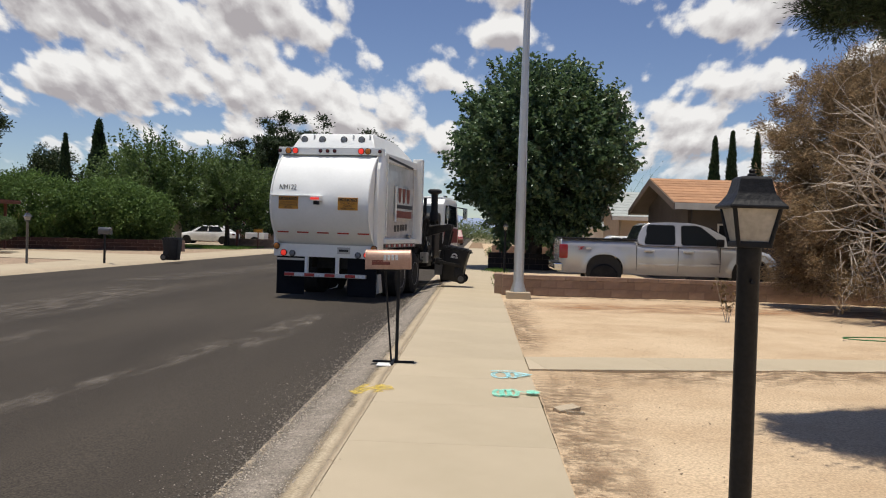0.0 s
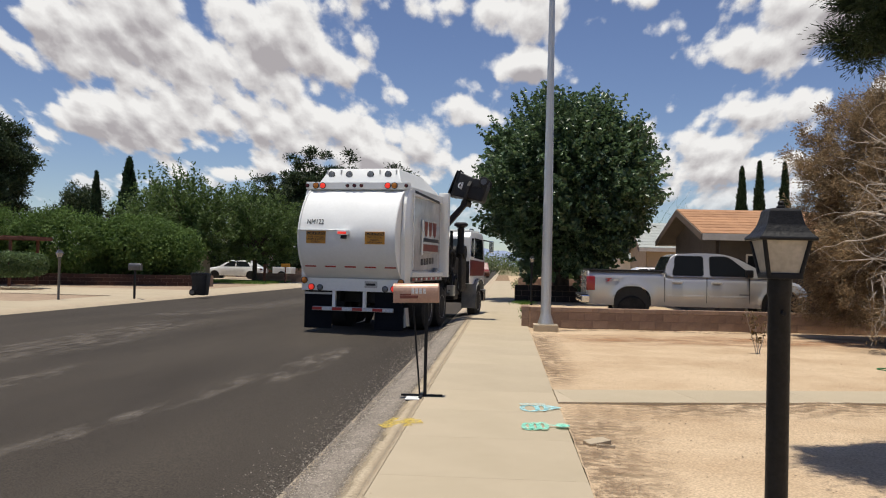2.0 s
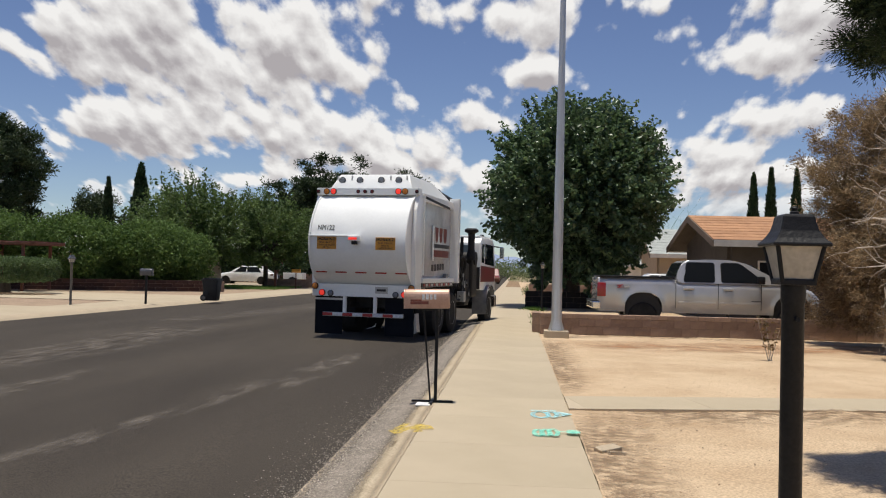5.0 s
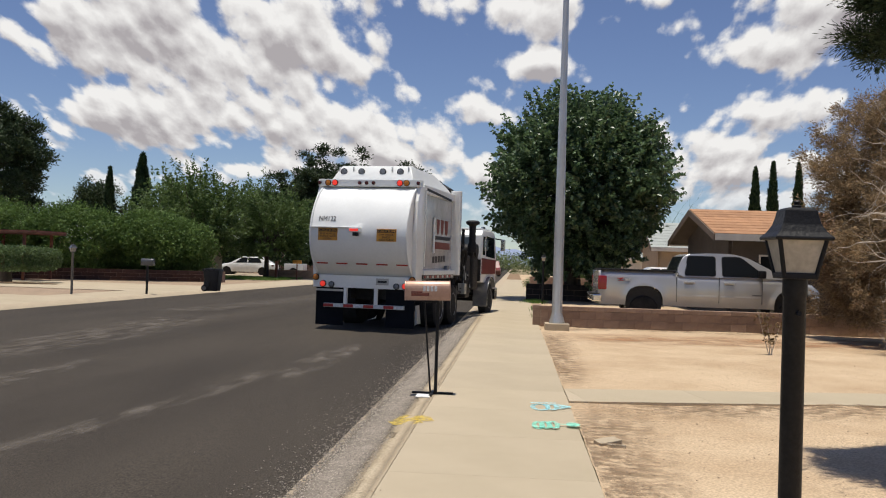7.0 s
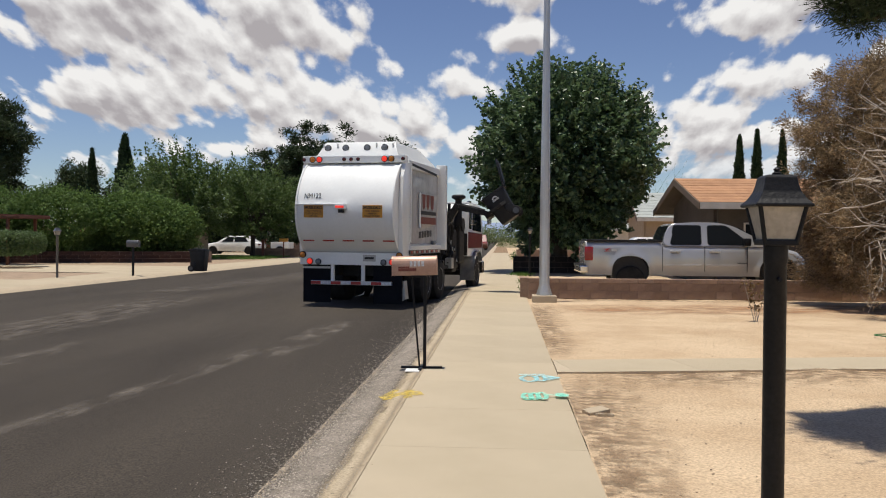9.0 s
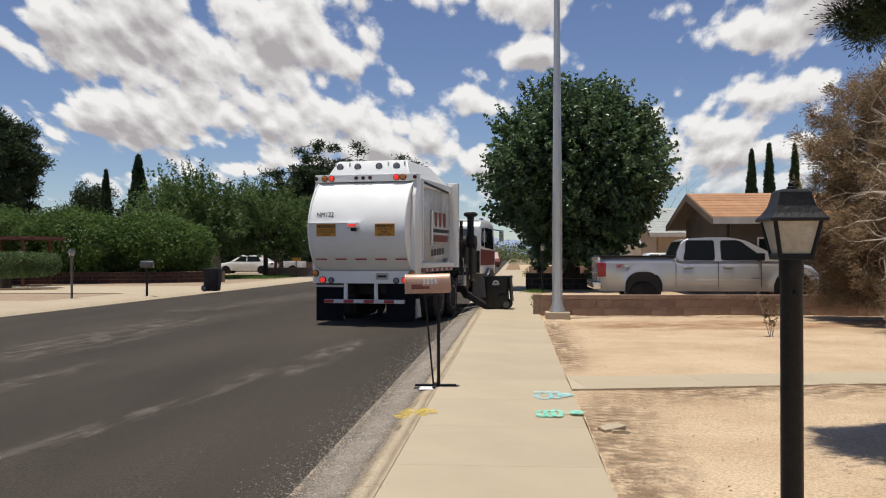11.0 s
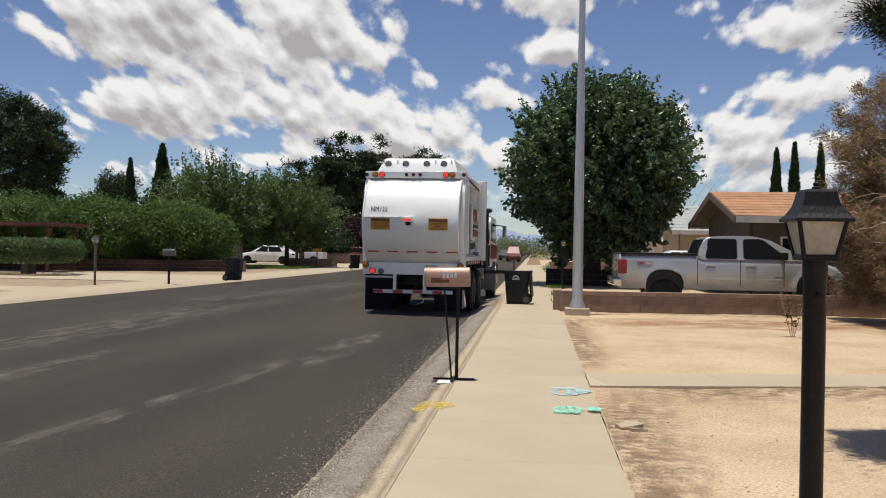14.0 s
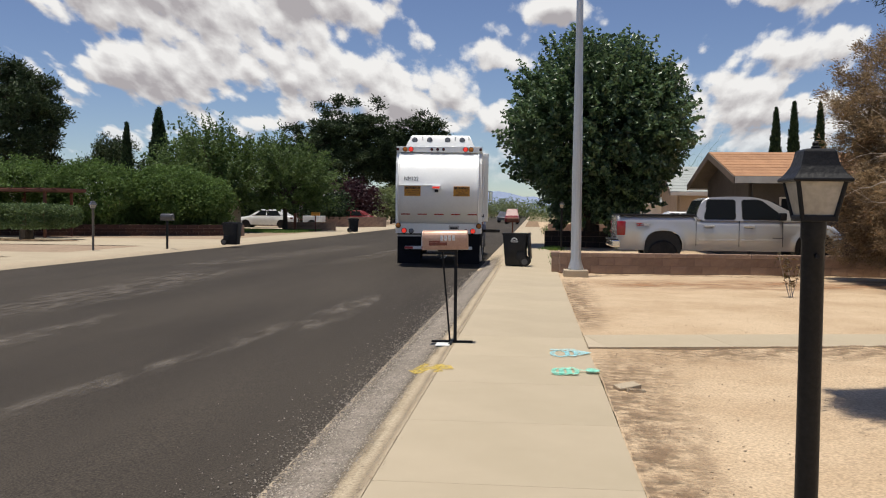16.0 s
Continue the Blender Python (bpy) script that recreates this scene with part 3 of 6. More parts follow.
stones("loose_chippings", 42000, rng, lambda n: -1.535 + 0.42 * rng.random(n) ** 0.9 - 0.07 * np.abs(rng.normal(size=n)) ** 1.8, lambda n: 3.0 + 22 * rng.random(n) ** 1.3, road_z, 0.0085, M_GRAVEL, "grey stone chippings heaped along the road edge")
stones("loose_chippings", 5500, rng, lambda n: -1.52 - np.abs(rng.normal(size=n)) ** 1.5 * 0.20, lambda n: 3.0 + 20 * rng.random(n) ** 1.2, road_z, 0.0052, M_GRAVEL, "stray chippings scattered on the asphalt")
stones("yard_pebbles", 5000, rng, lambda n: 0.7 + 8 * rng.random(n), lambda n: 3.5 + 20 * rng.random(n), lambda x, y: yard_z(x, y) - 0.012, 0.0055, M_PALEYARD, "small pebbles and clods on the dirt yard", 1.6)


# pale dust streaks on the asphalt and the gravel bed at its edge
def over_road(x, y):
    return road_z(x, y) + 0.006


for p, w in (([(-4.45, 5.0), (-4.05, 8.1), (-3.63, 10.8), (-3.55, 13.5)], [0.5, 0.42, 0.4, 0.5]), ([(-8.2, 12.0), (-8.0, 17.0), (-8.3, 25.0)], [1.6, 2.4, 2.2]), ([(-3.3, 12.0), (-3.1, 15.0), (-3.0, 18.0)], [0.7, 0.9, 0.7]), ([(-9.8, 24.0), (-8.6, 32.0), (-8.0, 42.0)], [1.8, 2.4, 2.2]), ([(-6.0, 26.0), (-5.4, 36.0), (-5.0, 48.0)], [1.2, 1.4, 1.4]), ([(-6.4, 6.0), (-6.3, 10.0), (-6.2, 14.0)], [0.6, 0.8, 0.6])):
    streak("road_dust", p, w, over_road, M_DUST, "pale dusty streak worn along the asphalt", "dust")
streak("gravel_bed", [(-1.335, -4.0), (-1.335, 10.0), (-1.325, 20.0), (-1.30, 34.0)], [0.52, 0.52, 0.50, 0.46], over_road, M_FINEGRAVEL, "bed of grey gravel chippings along the road edge", "gravel")


# sand washed along the kerb between gravel and pavement
M_SAND = worn_edge("kerb_sand", (0.40, 0.325, 0.225), (0.46, 0.38, 0.27), (9, 9, 1), 0.28, 0.40, 1.0)
streak("sand_strip", [(-1.085, -3.0), (-1.085, 8.0), (-1.08, 16.0), (-1.07, 30.0)], [0.225, 0.225, 0.21, 0.19], over_road, M_SAND, "pale sand washed along the kerb", "sand")
stones("sand_grains", 9000, rng, lambda n: -1.07 + 0.05 * rng.normal(size=n), lambda n: 2.5 + 14 * rng.random(n) ** 1.4, road_z, 0.0042, M_PALEYARD, "sand and pale grit along the kerb", 1.4)


# ---- marking paint on the pavement ----
def sprayed(m):
    """Thin paint that lets the concrete through in specks."""
    nt = m.node_tree
    g = nt.nodes.new("ShaderNodeTexNoise")
    g.inputs["Scale"].default_value, g.inputs["Detail"].default_value, g.inputs["Roughness"].default_value = 22, 8, 0.75
    t = nt.nodes.new("ShaderNodeTexCoord")
    nt.links.new(t.outputs["Object"], g.inputs["Vector"])
    al = nt.nodes.new("ShaderNodeMapRange")
    for key, v in (("From Min", 0.40), ("From Max", 0.60), ("To Min", 0.2), ("To Max", 0.95)):
        al.inputs[key].default_value = v
    nt.links.new(g.outputs["Fac"], al.inputs["Value"])
    nt.links.new(al.outputs[0], nt.nodes["Principled BSDF"].inputs["Alpha"])


for m in (M_CYAN, M_GREENPAINT, M_YELLOWPAINT):
    sprayed(m)

def stroke(bm, pts, w, z=0.004):
    for a, b in zip(pts, pts[1:]):
        a, b = Vector((*a, z)), Vector((*b, z))
        d = (b - a).normalized()
        s = Vector((-d.y, d.x, 0)) * w * 0.85
        e = d * w * 0.3
        bm.faces.new([bm.verts.new(p) for p in (a - e - s, b + e - s, b + e + s, a - e + s)])
        z += 0.0004


def loop_pts(cx, cy, rx, ry, n=12, a0=0, a1=360):
    return [(cx + rx * math.cos(radians(a0 + (a1 - a0) * i / n)), cy + ry * math.sin(radians(a0 + (a1 - a0) * i / n))) for i in range(n + 1)]


bm = bmesh.new()
stroke(bm, loop_pts(0.235, 10.42, 0.085, 0.22), 0.030)
stroke(bm, loop_pts(0.36, 10.42, 0.05, 0.20), 0.028, 0.010)
stroke(bm, [(0.41, 10.60), (0.55, 10.46), (0.41, 10.30)], 0.035, 0.014)
stroke(bm, [(0.40, 10.46), (0.54, 10.44)], 0.05, 0.016)
stroke(bm, [(0.14, 10.62), (0.40, 10.66)], 0.035, 0.018)
tagged(part("utility_marking", bm, M_CYAN), "pale blue sprayed utility marking on the pavement", "paint marking")
bm = bmesh.new()
for k in range(3):
    stroke(bm, loop_pts(0.185 + 0.07 * k, 9.30, 0.042, 0.19), 0.026, 0.004 + 0.005 * k)
stroke(bm, [(0.13, 9.16), (0.36, 9.12)], 0.03, 0.020)
stroke(bm, [(0.36, 9.32), (0.50, 9.30)], 0.026, 0.022)
stroke(bm, loop_pts(0.515, 9.30, 0.025, 0.08), 0.05, 0.024)
tagged(part("utility_marking", bm, M_GREENPAINT), "turquoise sprayed utility marking on the pavement", "paint marking")
bm = bmesh.new()
stroke(bm, [(-1.17, 9.20), (-1.0, 9.26)], 0.17, 0.004)
stroke(bm, [(-1.14, 9.48), (-1.0, 9.44)], 0.15, 0.006)
stroke(bm, [(-0.96, 9.34), (-0.88, 9.36)], 0.14, 0.008)
for v in bm.verts:
    if v.co.x < -1.0:
        v.co.z += road_z(v.co.x, 0) + 0.009
tagged(part("utility_marking", bm, M_YELLOWPAINT), "yellow sprayed marking across the kerb edge", "paint marking")
bm = bmesh.new()
box(bm, -1.16, -1.0, 10.75, 10.98, 0.0, 0.012, bev=0.004)
tagged(part("paper_scrap", bm, M_PAPER), "crumpled white paper scrap by the letterbox stand", "litter")


# ---- refuse cart ----
def cart(name, label, x, y, rz, size=1.0, group="refuse carts"):
    root = thing(name, label, "refuse cart", x, y, 0.0, rz, group)
    S = size
    bm = bmesh.new()
    lo, hi = [], []
    for (sx, sy) in ((-1, -1), (1, -1), (1, 1), (-1, 1)):
        lo.append(bm.verts.new((sx * 0.26 * S - 0.02 * S, sy * 0.25 * S, 0.02 * S)))
        hi.append(bm.verts.new((sx * 0.355 * S, sy * 0.32 * S, 0.93 * S)))
    bm.faces.new(lo[::-1])
    bm.faces.new(hi)
    for i in range(4):
        bm.faces.new((lo[i], lo[(i + 1) % 4], hi[(i + 1) % 4], hi[i]))
    bmesh.ops.bevel(bm, geom=list(bm.edges), offset=0.045 * S, segments=3, affect="EDGES", profile=0.55)
    # moulded panel edge low on each side and the raised rim
    box(bm, -0.37 * S, 0.37 * S, -0.335 * S, 0.335 * S, 0.885 * S, 0.93 * S, bev=0.012)
    for s in (-1, 1):
        box(bm, 0.05 * S, 0.30 * S, s * 0.285 * S - 0.015, s * 0.285 * S + 0.015, 0.18 * S, 0.42 * S, bev=0.012)
    body = part("body", bm, M_PLASTIC, root, smooth=True)
    for s in (-1, 1):
        w = part("wheel", lathe(bmesh.new(), [(0.03, -0.04), (0.12, -0.04), (0.138, -0.025), (0.138, 0.025), (0.12, 0.04), (0.03, 0.04)], 20, "y", (0.27 * S, s * 0.27 * S, 0.138)), M_RUBBER, root, smooth=True)
        part("hub", lathe(bmesh.new(), [(0.02, -0.045), (0.085, -0.045), (0.085, 0.045), (0.02, 0.045)], 12, "y", (0.27 * S, s * 0.27 * S, 0.138)), M_GREYPAINT, w)
    bm = bmesh.new()
    tube(bm, (0.40 * S, -0.22 * S, 0.90 * S), (0.40 * S, 0.22 * S, 0.90 * S), 0.018)
    for s in (-1, 1):
        tube(bm, (0.34 * S, s * 0.2 * S, 0.90 * S), (0.41 * S, s * 0.2 * S, 0.90 * S), 0.02)
    part("handle", bm, M_PLASTIC, root)
    # emblem: white arch over a bar
    bm = bmesh.new()
    for i in range(7):
        a0, a1 = radians(180 - 180 * i / 7), radians(180 - 180 * (i + 1) / 7)
        pts = [(0.085 * math.cos(a0), 0.075 * math.sin(a0)), (0.085 * math.cos(a1), 0.075 * math.sin(a1)), (0.045 * math.cos(a1), 0.035 * math.sin(a1)), (0.045 * math.cos(a0), 0.035 * math.sin(a0))]
        bm.faces.new([bm.verts.new((-0.02 + u, -0.318 * S - 0.002 + 0.02 * 0, 0.74 * S + v)) for u, v in pts])
    for z0, z1 in ((0.705, 0.728), (0.68, 0.696)):
        bm.faces.new([bm.verts.new(p) for p in ((-0.12, -0.316 * S, z0 * S), (0.08, -0.316 * S, z0 * S), (0.08, -0.318 * S, z1 * S), (-0.12, -0.318 * S, z1 * S))])
    part("emblem", bm, M_WHITETAPE, root, "white emblem and bars")
    bm = bmesh.new()
    box(bm, -0.745 * S, 0.0, -0.345 * S, 0.345 * S, -0.012, 0.022, bev=0.01)
    box(bm, -0.66 * S, -0.08 * S, -0.26 * S, 0.26 * S, 0.022, 0.05, bev=0.02)
    lid = part("lid", bm, M_PLASTIC, root, smooth=True)
    lid.matrix_basis = pose(0.37 * S, 0, 0.945 * S)
    return root, lid


# ---- refuse truck ----
truck = thing("refuse_truck", "white side-loading refuse truck with a red and white cab", "refuse truck", -3.55, 21.25, -0.1, -10.0)
T = truck


DRUM_Z = [1.20, 1.26, 1.40, 1.60, 1.80, 2.0, 2.2, 2.4, 2.6, 2.8, 3.0, 3.15, 3.27, 3.33]
DRUM_Y = [0.34, 0.13, -0.09, -0.28, -0.40, -0.47, -0.49, -0.47, -0.41, -0.31, -0.17, -0.03, 0.15, 0.30]


def drum_y(z):
    """How far back the bulged tailgate reaches at a height (smooth through the table)."""
    k = max(1, min(len(DRUM_Z) - 3, int(np.searchsorted(DRUM_Z, z)) - 1))
    z0, z1 = DRUM_Z[k], DRUM_Z[k + 1]
    m0 = (DRUM_Y[k + 1] - DRUM_Y[k - 1]) / (DRUM_Z[k + 1] - DRUM_Z[k - 1])
    m1 = (DRUM_Y[k + 2] - DRUM_Y[k]) / (DRUM_Z[k + 2] - DRUM_Z[k])
    h = z1 - z0
    t = (z - z0) / h
    return (2 * t ** 3 - 3 * t ** 2 + 1) * DRUM_Y[k] + (t ** 3 - 2 * t ** 2 + t) * h * m0 + (-2 * t ** 3 + 3 * t ** 2) * DRUM_Y[k + 1] + (t ** 3 - t ** 2) * h * m1


def on_drum(x, z, off=0.008):
    """A pose on the tailgate's skin, facing back, leaning with the skin."""
    lean = math.degrees(math.atan2(drum_y(z + 0.05) - drum_y(z - 0.05), 0.1))
    return pose(x, drum_y(z) - off, z, -lean, 0, 0)


outline = [(drum_y(z), z) for z in np.linspace(3.32, 1.21, 44)] + [(0.5, 1.20), (0.5, 3.34)]
part("tailgate", pr(outline, -1.15, 1.15, "x"), M_WHITE, T, "bulged white tailgate", smooth=True)
for s in (-1, 1):
    bm = bmesh.new()
    ring = [(drum_y(z) - 0.02, z) for z in np.linspace(3.30, 1.24, 30)]
    for (y0, z0), (y1, z1) in zip(ring, ring[1:]):
        tube(bm, (s * 1.145, y0, z0), (s * 1.145, y1, z1), 0.022, n=6, cap=False)
    part("seal_rim", bm, M_WHITE, T, "raised tailgate rim", smooth=True)
bm = bmesh.new()
box(bm, -1.18, 1.18, 0.5, 3.5, 1.34, 3.40, bev=0.015)
part("body", bm, M_WHITE, T)
for s in (-1, 1):
    # tailgate cheeks, posts and the recessed, dusty side panel in its frame
    part("cheek", pr([(0.02, 1.0), (0.50, 1.0), (0.50, 3.36), (0.20, 3.34), (0.02, 3.0), (-0.06, 2.3), (-0.03, 1.6)], s * 1.155, s * 1.25, "x", bev=0.015), M_WHITE, T, smooth=True)
    part("side_panel", bx(min(s * 1.18, s * 1.20), max(s * 1.18, s * 1.20), 0.62, 3.40, 1.46, 3.22), M_WHITEDIRT, T, "dusty glossy side panel")
    bm = bmesh.new()
    lo, hi = min(s * 1.18, s * 1.245), max(s * 1.18, s * 1.245)
    box(bm, lo, hi, 0.5, 3.45, 3.23, 3.42, bev=0.012)
    box(bm, lo, hi, 0.5, 0.62, 1.42, 3.23, bev=0.01)
    box(bm, lo, hi, 1.55, 1.60, 1.46, 3.22, bev=0.008) if s < 0 else None
    part("panel_rim", bm, M_WHITE, T)
    part("ledge", bx(min(s * 1.0, s * 1.30), max(s * 1.0, s * 1.30), 0.5, 3.55, 1.32, 1.43, bev=0.012), M_WHITE, T)
    part("front_post", bx(min(s * 1.14, s * 1.41), max(s * 1.14, s * 1.41), 3.45, 3.62, 1.30, 3.52, bev=0.02), M_WHITE, T)
    part("marker_strip", bx(min(s * 1.2, s * 1.262), max(s * 1.2, s * 1.262), 0.55, 3.5, 1.22, 1.318), M_GREYPAINT, T)
    for k in range(12):
        y = 0.65 + k * 0.235
        part("marker", bx(min(s * 1.26, s * 1.272), max(s * 1.26, s * 1.272), y, y + 0.11, 1.24, 1.30), M_WHITETAPE if k % 2 else M_REDTAPE, T)
    part("slot", pr([(0.75, 3.30), (3.1, 3.20), (3.1, 3.26), (0.75, 3.36)], s * 1.246, s * 1.252, "x"), M_INK, T, "dark slot under the roof edge")
    part("ladder_rail", tb((s * 1.27, 0.58, 1.5), (s * 1.27, 0.58, 3.3), 0.016), M_WHITE, T)
    part("step_light", bx(min(s * 1.2, s * 1.29), max(s * 1.2, s * 1.29), 2.7, 2.9, 1.44, 1.54, bev=0.02), M_LENS, T)
# advertisement panel: pale sheet, red strokes and dark bars
sd = part("side_sign", bx(1.202, 1.225, 1.5, 3.2, 1.9, 2.72, bev=0.006), M_WHITEDIRT, T, "faded sign panel with red and black marks")
for i, (y0, y1) in enumerate(((1.75, 2.05), (2.15, 2.45), (2.55, 2.9))):
    part("mark", pr([(y0, 2.68), (y1, 2.68), (y1 - 0.05, 2.36), ((y0 + y1) / 2, 2.30), (y0 + 0.05, 2.36)], 1.226, 1.231, "x"), M_RUST, sd, "faded red shape")
part("mark", bx(1.226, 1.231, 1.6, 3.15, 2.18, 2.27), M_INK, sd, "dark bar")
part("mark", bx(1.226, 1.231, 1.62, 3.1, 1.95, 2.12), M_RUST, sd, "red bar")
part("sign_handle", tb((1.26, 1.42, 1.85), (1.26, 1.42, 2.7), 0.025), M_WHITE, T)
for k in range(5):
    part("mark", bx(1.201, 1.205, 1.55 + 0.26 * k, 1.73 + 0.26 * k, 1.60 + 0.01 * k, 1.76 + 0.01 * k), M_INK, T, "worn dark lettering bar")

# roof hump: slanted rear face, chamfered sides
bm = bmesh.new()
sec = []
for y, top, w0, w1 in ((0.36, 3.50, 1.03, 1.02), (0.62, 3.86, 1.03, 0.86), (2.7, 3.86, 1.10, 0.86), (3.45, 3.55, 1.18, 1.05)):
    sec.append([bm.verts.new((-w0, y, 3.40)), bm.verts.new((-w1, y, top)), bm.verts.new((w1, y, top)), bm.verts.new((w0, y, 3.40))])
for a, b in zip(sec, sec[1:]):
    for i in range(4):
        j = (i + 1) % 4
        bm.faces.new((a[i], a[j], b[j], b[i]))
bm.faces.new(sec[0][::-1])
bm.faces.new(sec[-1])
bmesh.ops.bevel(bm, geom=list(bm.edges), offset=0.02, segments=2, affect="EDGES")
part("roof", bm, M_WHITE, T, "white raised roof hump", smooth=True)
part("lamp_bar", bx(-1.25, 1.25, 0.14, 0.40, 3.33, 3.50, bev=0.015), M_WHITE, T)


def lamp(x, y, z, r, material, label, ring=M_BLACK):
    b = part("lamp", lathe(bmesh.new(), [(r * 1.2, 0.0), (r * 1.2, -0.025), (r * 1.02, -0.03)], 18, "y", (x, y, z)), ring, T, label, smooth=True)
    part("lens", lathe(bmesh.new(), [(r, -0.028), (r * 0.9, -0.042), (r * 0.4, -0.05)], 18, "y", (x, y, z)), material, b, smooth=True)


for x, m_ in ((-1.0, M_AMBER), (-0.83, M_REDLAMP), (0.76, M_REDLAMP), (0.92, M_AMBER)):
    lamp(x, 0.14, 3.415, 0.062, m_, "round red or amber rear lamp")
for x in (-0.22, -0.05, 0.12, -1.21, 1.20):
    lamp(x, 0.14, 3.415, 0.036, M_REDDARK, "small unlit marker lamp")
for x in (-0.75, -0.31, 0.22, 0.65):
    lamp(x, 0.50, 3.71, 0.068, M_LENS, "round clear work lamp")
for x in (-0.87, -0.52, 0.44, 0.84):
    part("bracket", bx(x - 0.012, x + 0.012, 0.50, 0.56, 3.72, 3.82), M_STEEL, T)
part("light_plate", bx(-1.25, 1.25, 0.02, 0.12, 0.97, 1.26, bev=0.012), M_WHITE, T)
for s in (-1, 1):
    lamp(s * 1.17, 0.0, 1.20, 0.066, M_AMBER, "round amber corner lamp")
    lamp(s * 1.0, 0.02, 1.05, 0.066, M_REDLAMP, "lit round red brake lamp")
    lamp(s * 0.79, 0.02, 1.04, 0.06, M_LENS, "round clear reversing lamp")
plate = part("number_plate", bx(0.30, 0.60, 0.0, 0.018, 1.06, 1.21, bev=0.004), M_WHITEDIRT, T, "number plate with plain dark bars")
part("bar", bx(0.34, 0.56, -0.004, 0.0, 1.11, 1.16), M_INK, plate)
for x0, x1 in ((-1.20, -0.52), (0.52, 1.20)):
    part("mud_flap", bx(x0, x1, 0.10, 0.125, 0.09, 0.965, bev=0.006), M_FLAP, T)
part("mud_flap_strip", bx(-1.20, -0.52, 0.092, 0.10, 0.88, 0.93), M_WHITEDIRT, T)
bumper = part("bumper", bx(-0.98, 0.98, 0.02, 0.10, 0.51, 0.60, bev=0.008), M_STEEL, T)
for k in range(8):
    part("tape", bx(-0.975 + k * 0.245, -0.735 + k * 0.245, 0.012, 0.019, 0.52, 0.59), M_WHITETAPE if k % 2 else M_REDTAPE, bumper)
for x in (-0.36, 0.38):
    part("bumper_strut", bx(-0.035, 0.035, 0.03, 0.10, 0.56, 1.0, bev=0.006, m=Matrix.Translation((x, 0, 0)) @ Matrix.Shear("XZ", 4, (0.12, 0)) @ Matrix.Translation((-0.1, 0, 0))), M_WHITE, T)
part("hanging_strap", pr([(0.0, 0.22), (0.22, 0.28), (0.24, 0.36), (0.19, 0.29)], 0.3, 0.32, "y"), M_WHITETAPE, T)
for k in range(5):
    tp_ = part("tape", bx(0, 0.27, -0.003, 0.003, -0.018, 0.018), M_REDTAPE, T, "red reflective dash")
    tp_.matrix_basis = on_drum(-1.07 + 0.48 * k, 1.53)
# ledge, beacon, stickers and unit mark on the tailgate
DY = drum_y(2.3)
part("grab_ledge", bx(-1.15, -0.12, DY - 0.05, DY + 0.03, 2.335, 2.365, bev=0.008), M_WHITE, T)
beacon = part("camera_box", bx(-0.16, 0.08, DY - 0.17, DY + 0.03, 2.24, 2.36, bev=0.02), M_WHITE, T, "white box with a red lamp")
part("lens", bx(-0.14, 0.06, DY - 0.184, DY - 0.168, 2.265, 2.315, bev=0.004), M_REDLAMP, beacon)
part("hood", bx(-0.08, 0.02, DY - 0.15, DY - 0.01, 2.16, 2.238, bev=0.01), M_BLACK, beacon)
for cx, lines in ((-0.72, ("THIS VEHICLE", "STOPS & BACKS", "OFTEN")), (0.68, ("THIS TRUCK", "MAKES", "WIDE TURNS"))):
    st = part("sticker", bx(-0.23, 0.23, -0.004, 0.02, -0.14, 0.14, bev=0.002), M_SIGN, T, "orange warning sticker with black writing")
    st.matrix_basis = on_drum(cx, 2.19, 0.012)
    part("band", bx(-0.215, 0.215, -0.008, -0.0045, 0.055, 0.125), M_INK, st)
    letters("CAUTION", 0.09, st, M_SIGN, pose(0, -0.010, 0.063, 90, 0, 0))
    for k in range(3):
        letters(lines[k], 0.062, st, M_INK, pose(0, -0.007, -0.01 - 0.058 * k, 90, 0, 0))
letters("NM122", 0.17, T, M_INK, on_drum(-0.76, 2.49, 0.008) @ pose(0, 0, 0, 90, 0, 0) @ Matrix.Scale(0.80, 4, (1, 0, 0)), "dark unit number", "unit_mark")


def truck_wheel(x, y, r=0.52, w=0.28, dual=False):
    a = -w / 2 if not dual else -w
    tyre = part("wheel", lathe(bmesh.new(), [(r * 0.55, a), (r * 0.90, a), (r, a + 0.04), (r, -a - 0.04), (r * 0.90, -a), (r * 0.55, -a)], 36, "x"), M_RUBBER, T, "black truck wheel", smooth=True)
    s = 1 if x > 0 else -1
    e = -a * s
    bm = bmesh.new()
    lathe(bm, [(0.02, e - 0.13 * s), (0.10, e - 0.02 * s), (0.14, e - 0.05 * s), (0.20, e - 0.10 * s), (0.25, e - 0.04 * s), (r * 0.58, e + 0.004 * s), (r * 0.58, e - 0.15 * s)], 24, "x")
    for k in range(10):
        c, sn = math.cos(k * 0.6283), math.sin(k * 0.6283)
        tube(bm, (e - 0.09 * s, 0.17 * c, 0.17 * sn), (e - 0.02 * s, 0.17 * c, 0.17 * sn), 0.018, n=6)
    part("rim", bm, M_STEEL, tyre, "metal rim with wheel nuts", smooth=True)
    tyre.matrix_basis = pose(x, y, r)
    return tyre, x, y, r


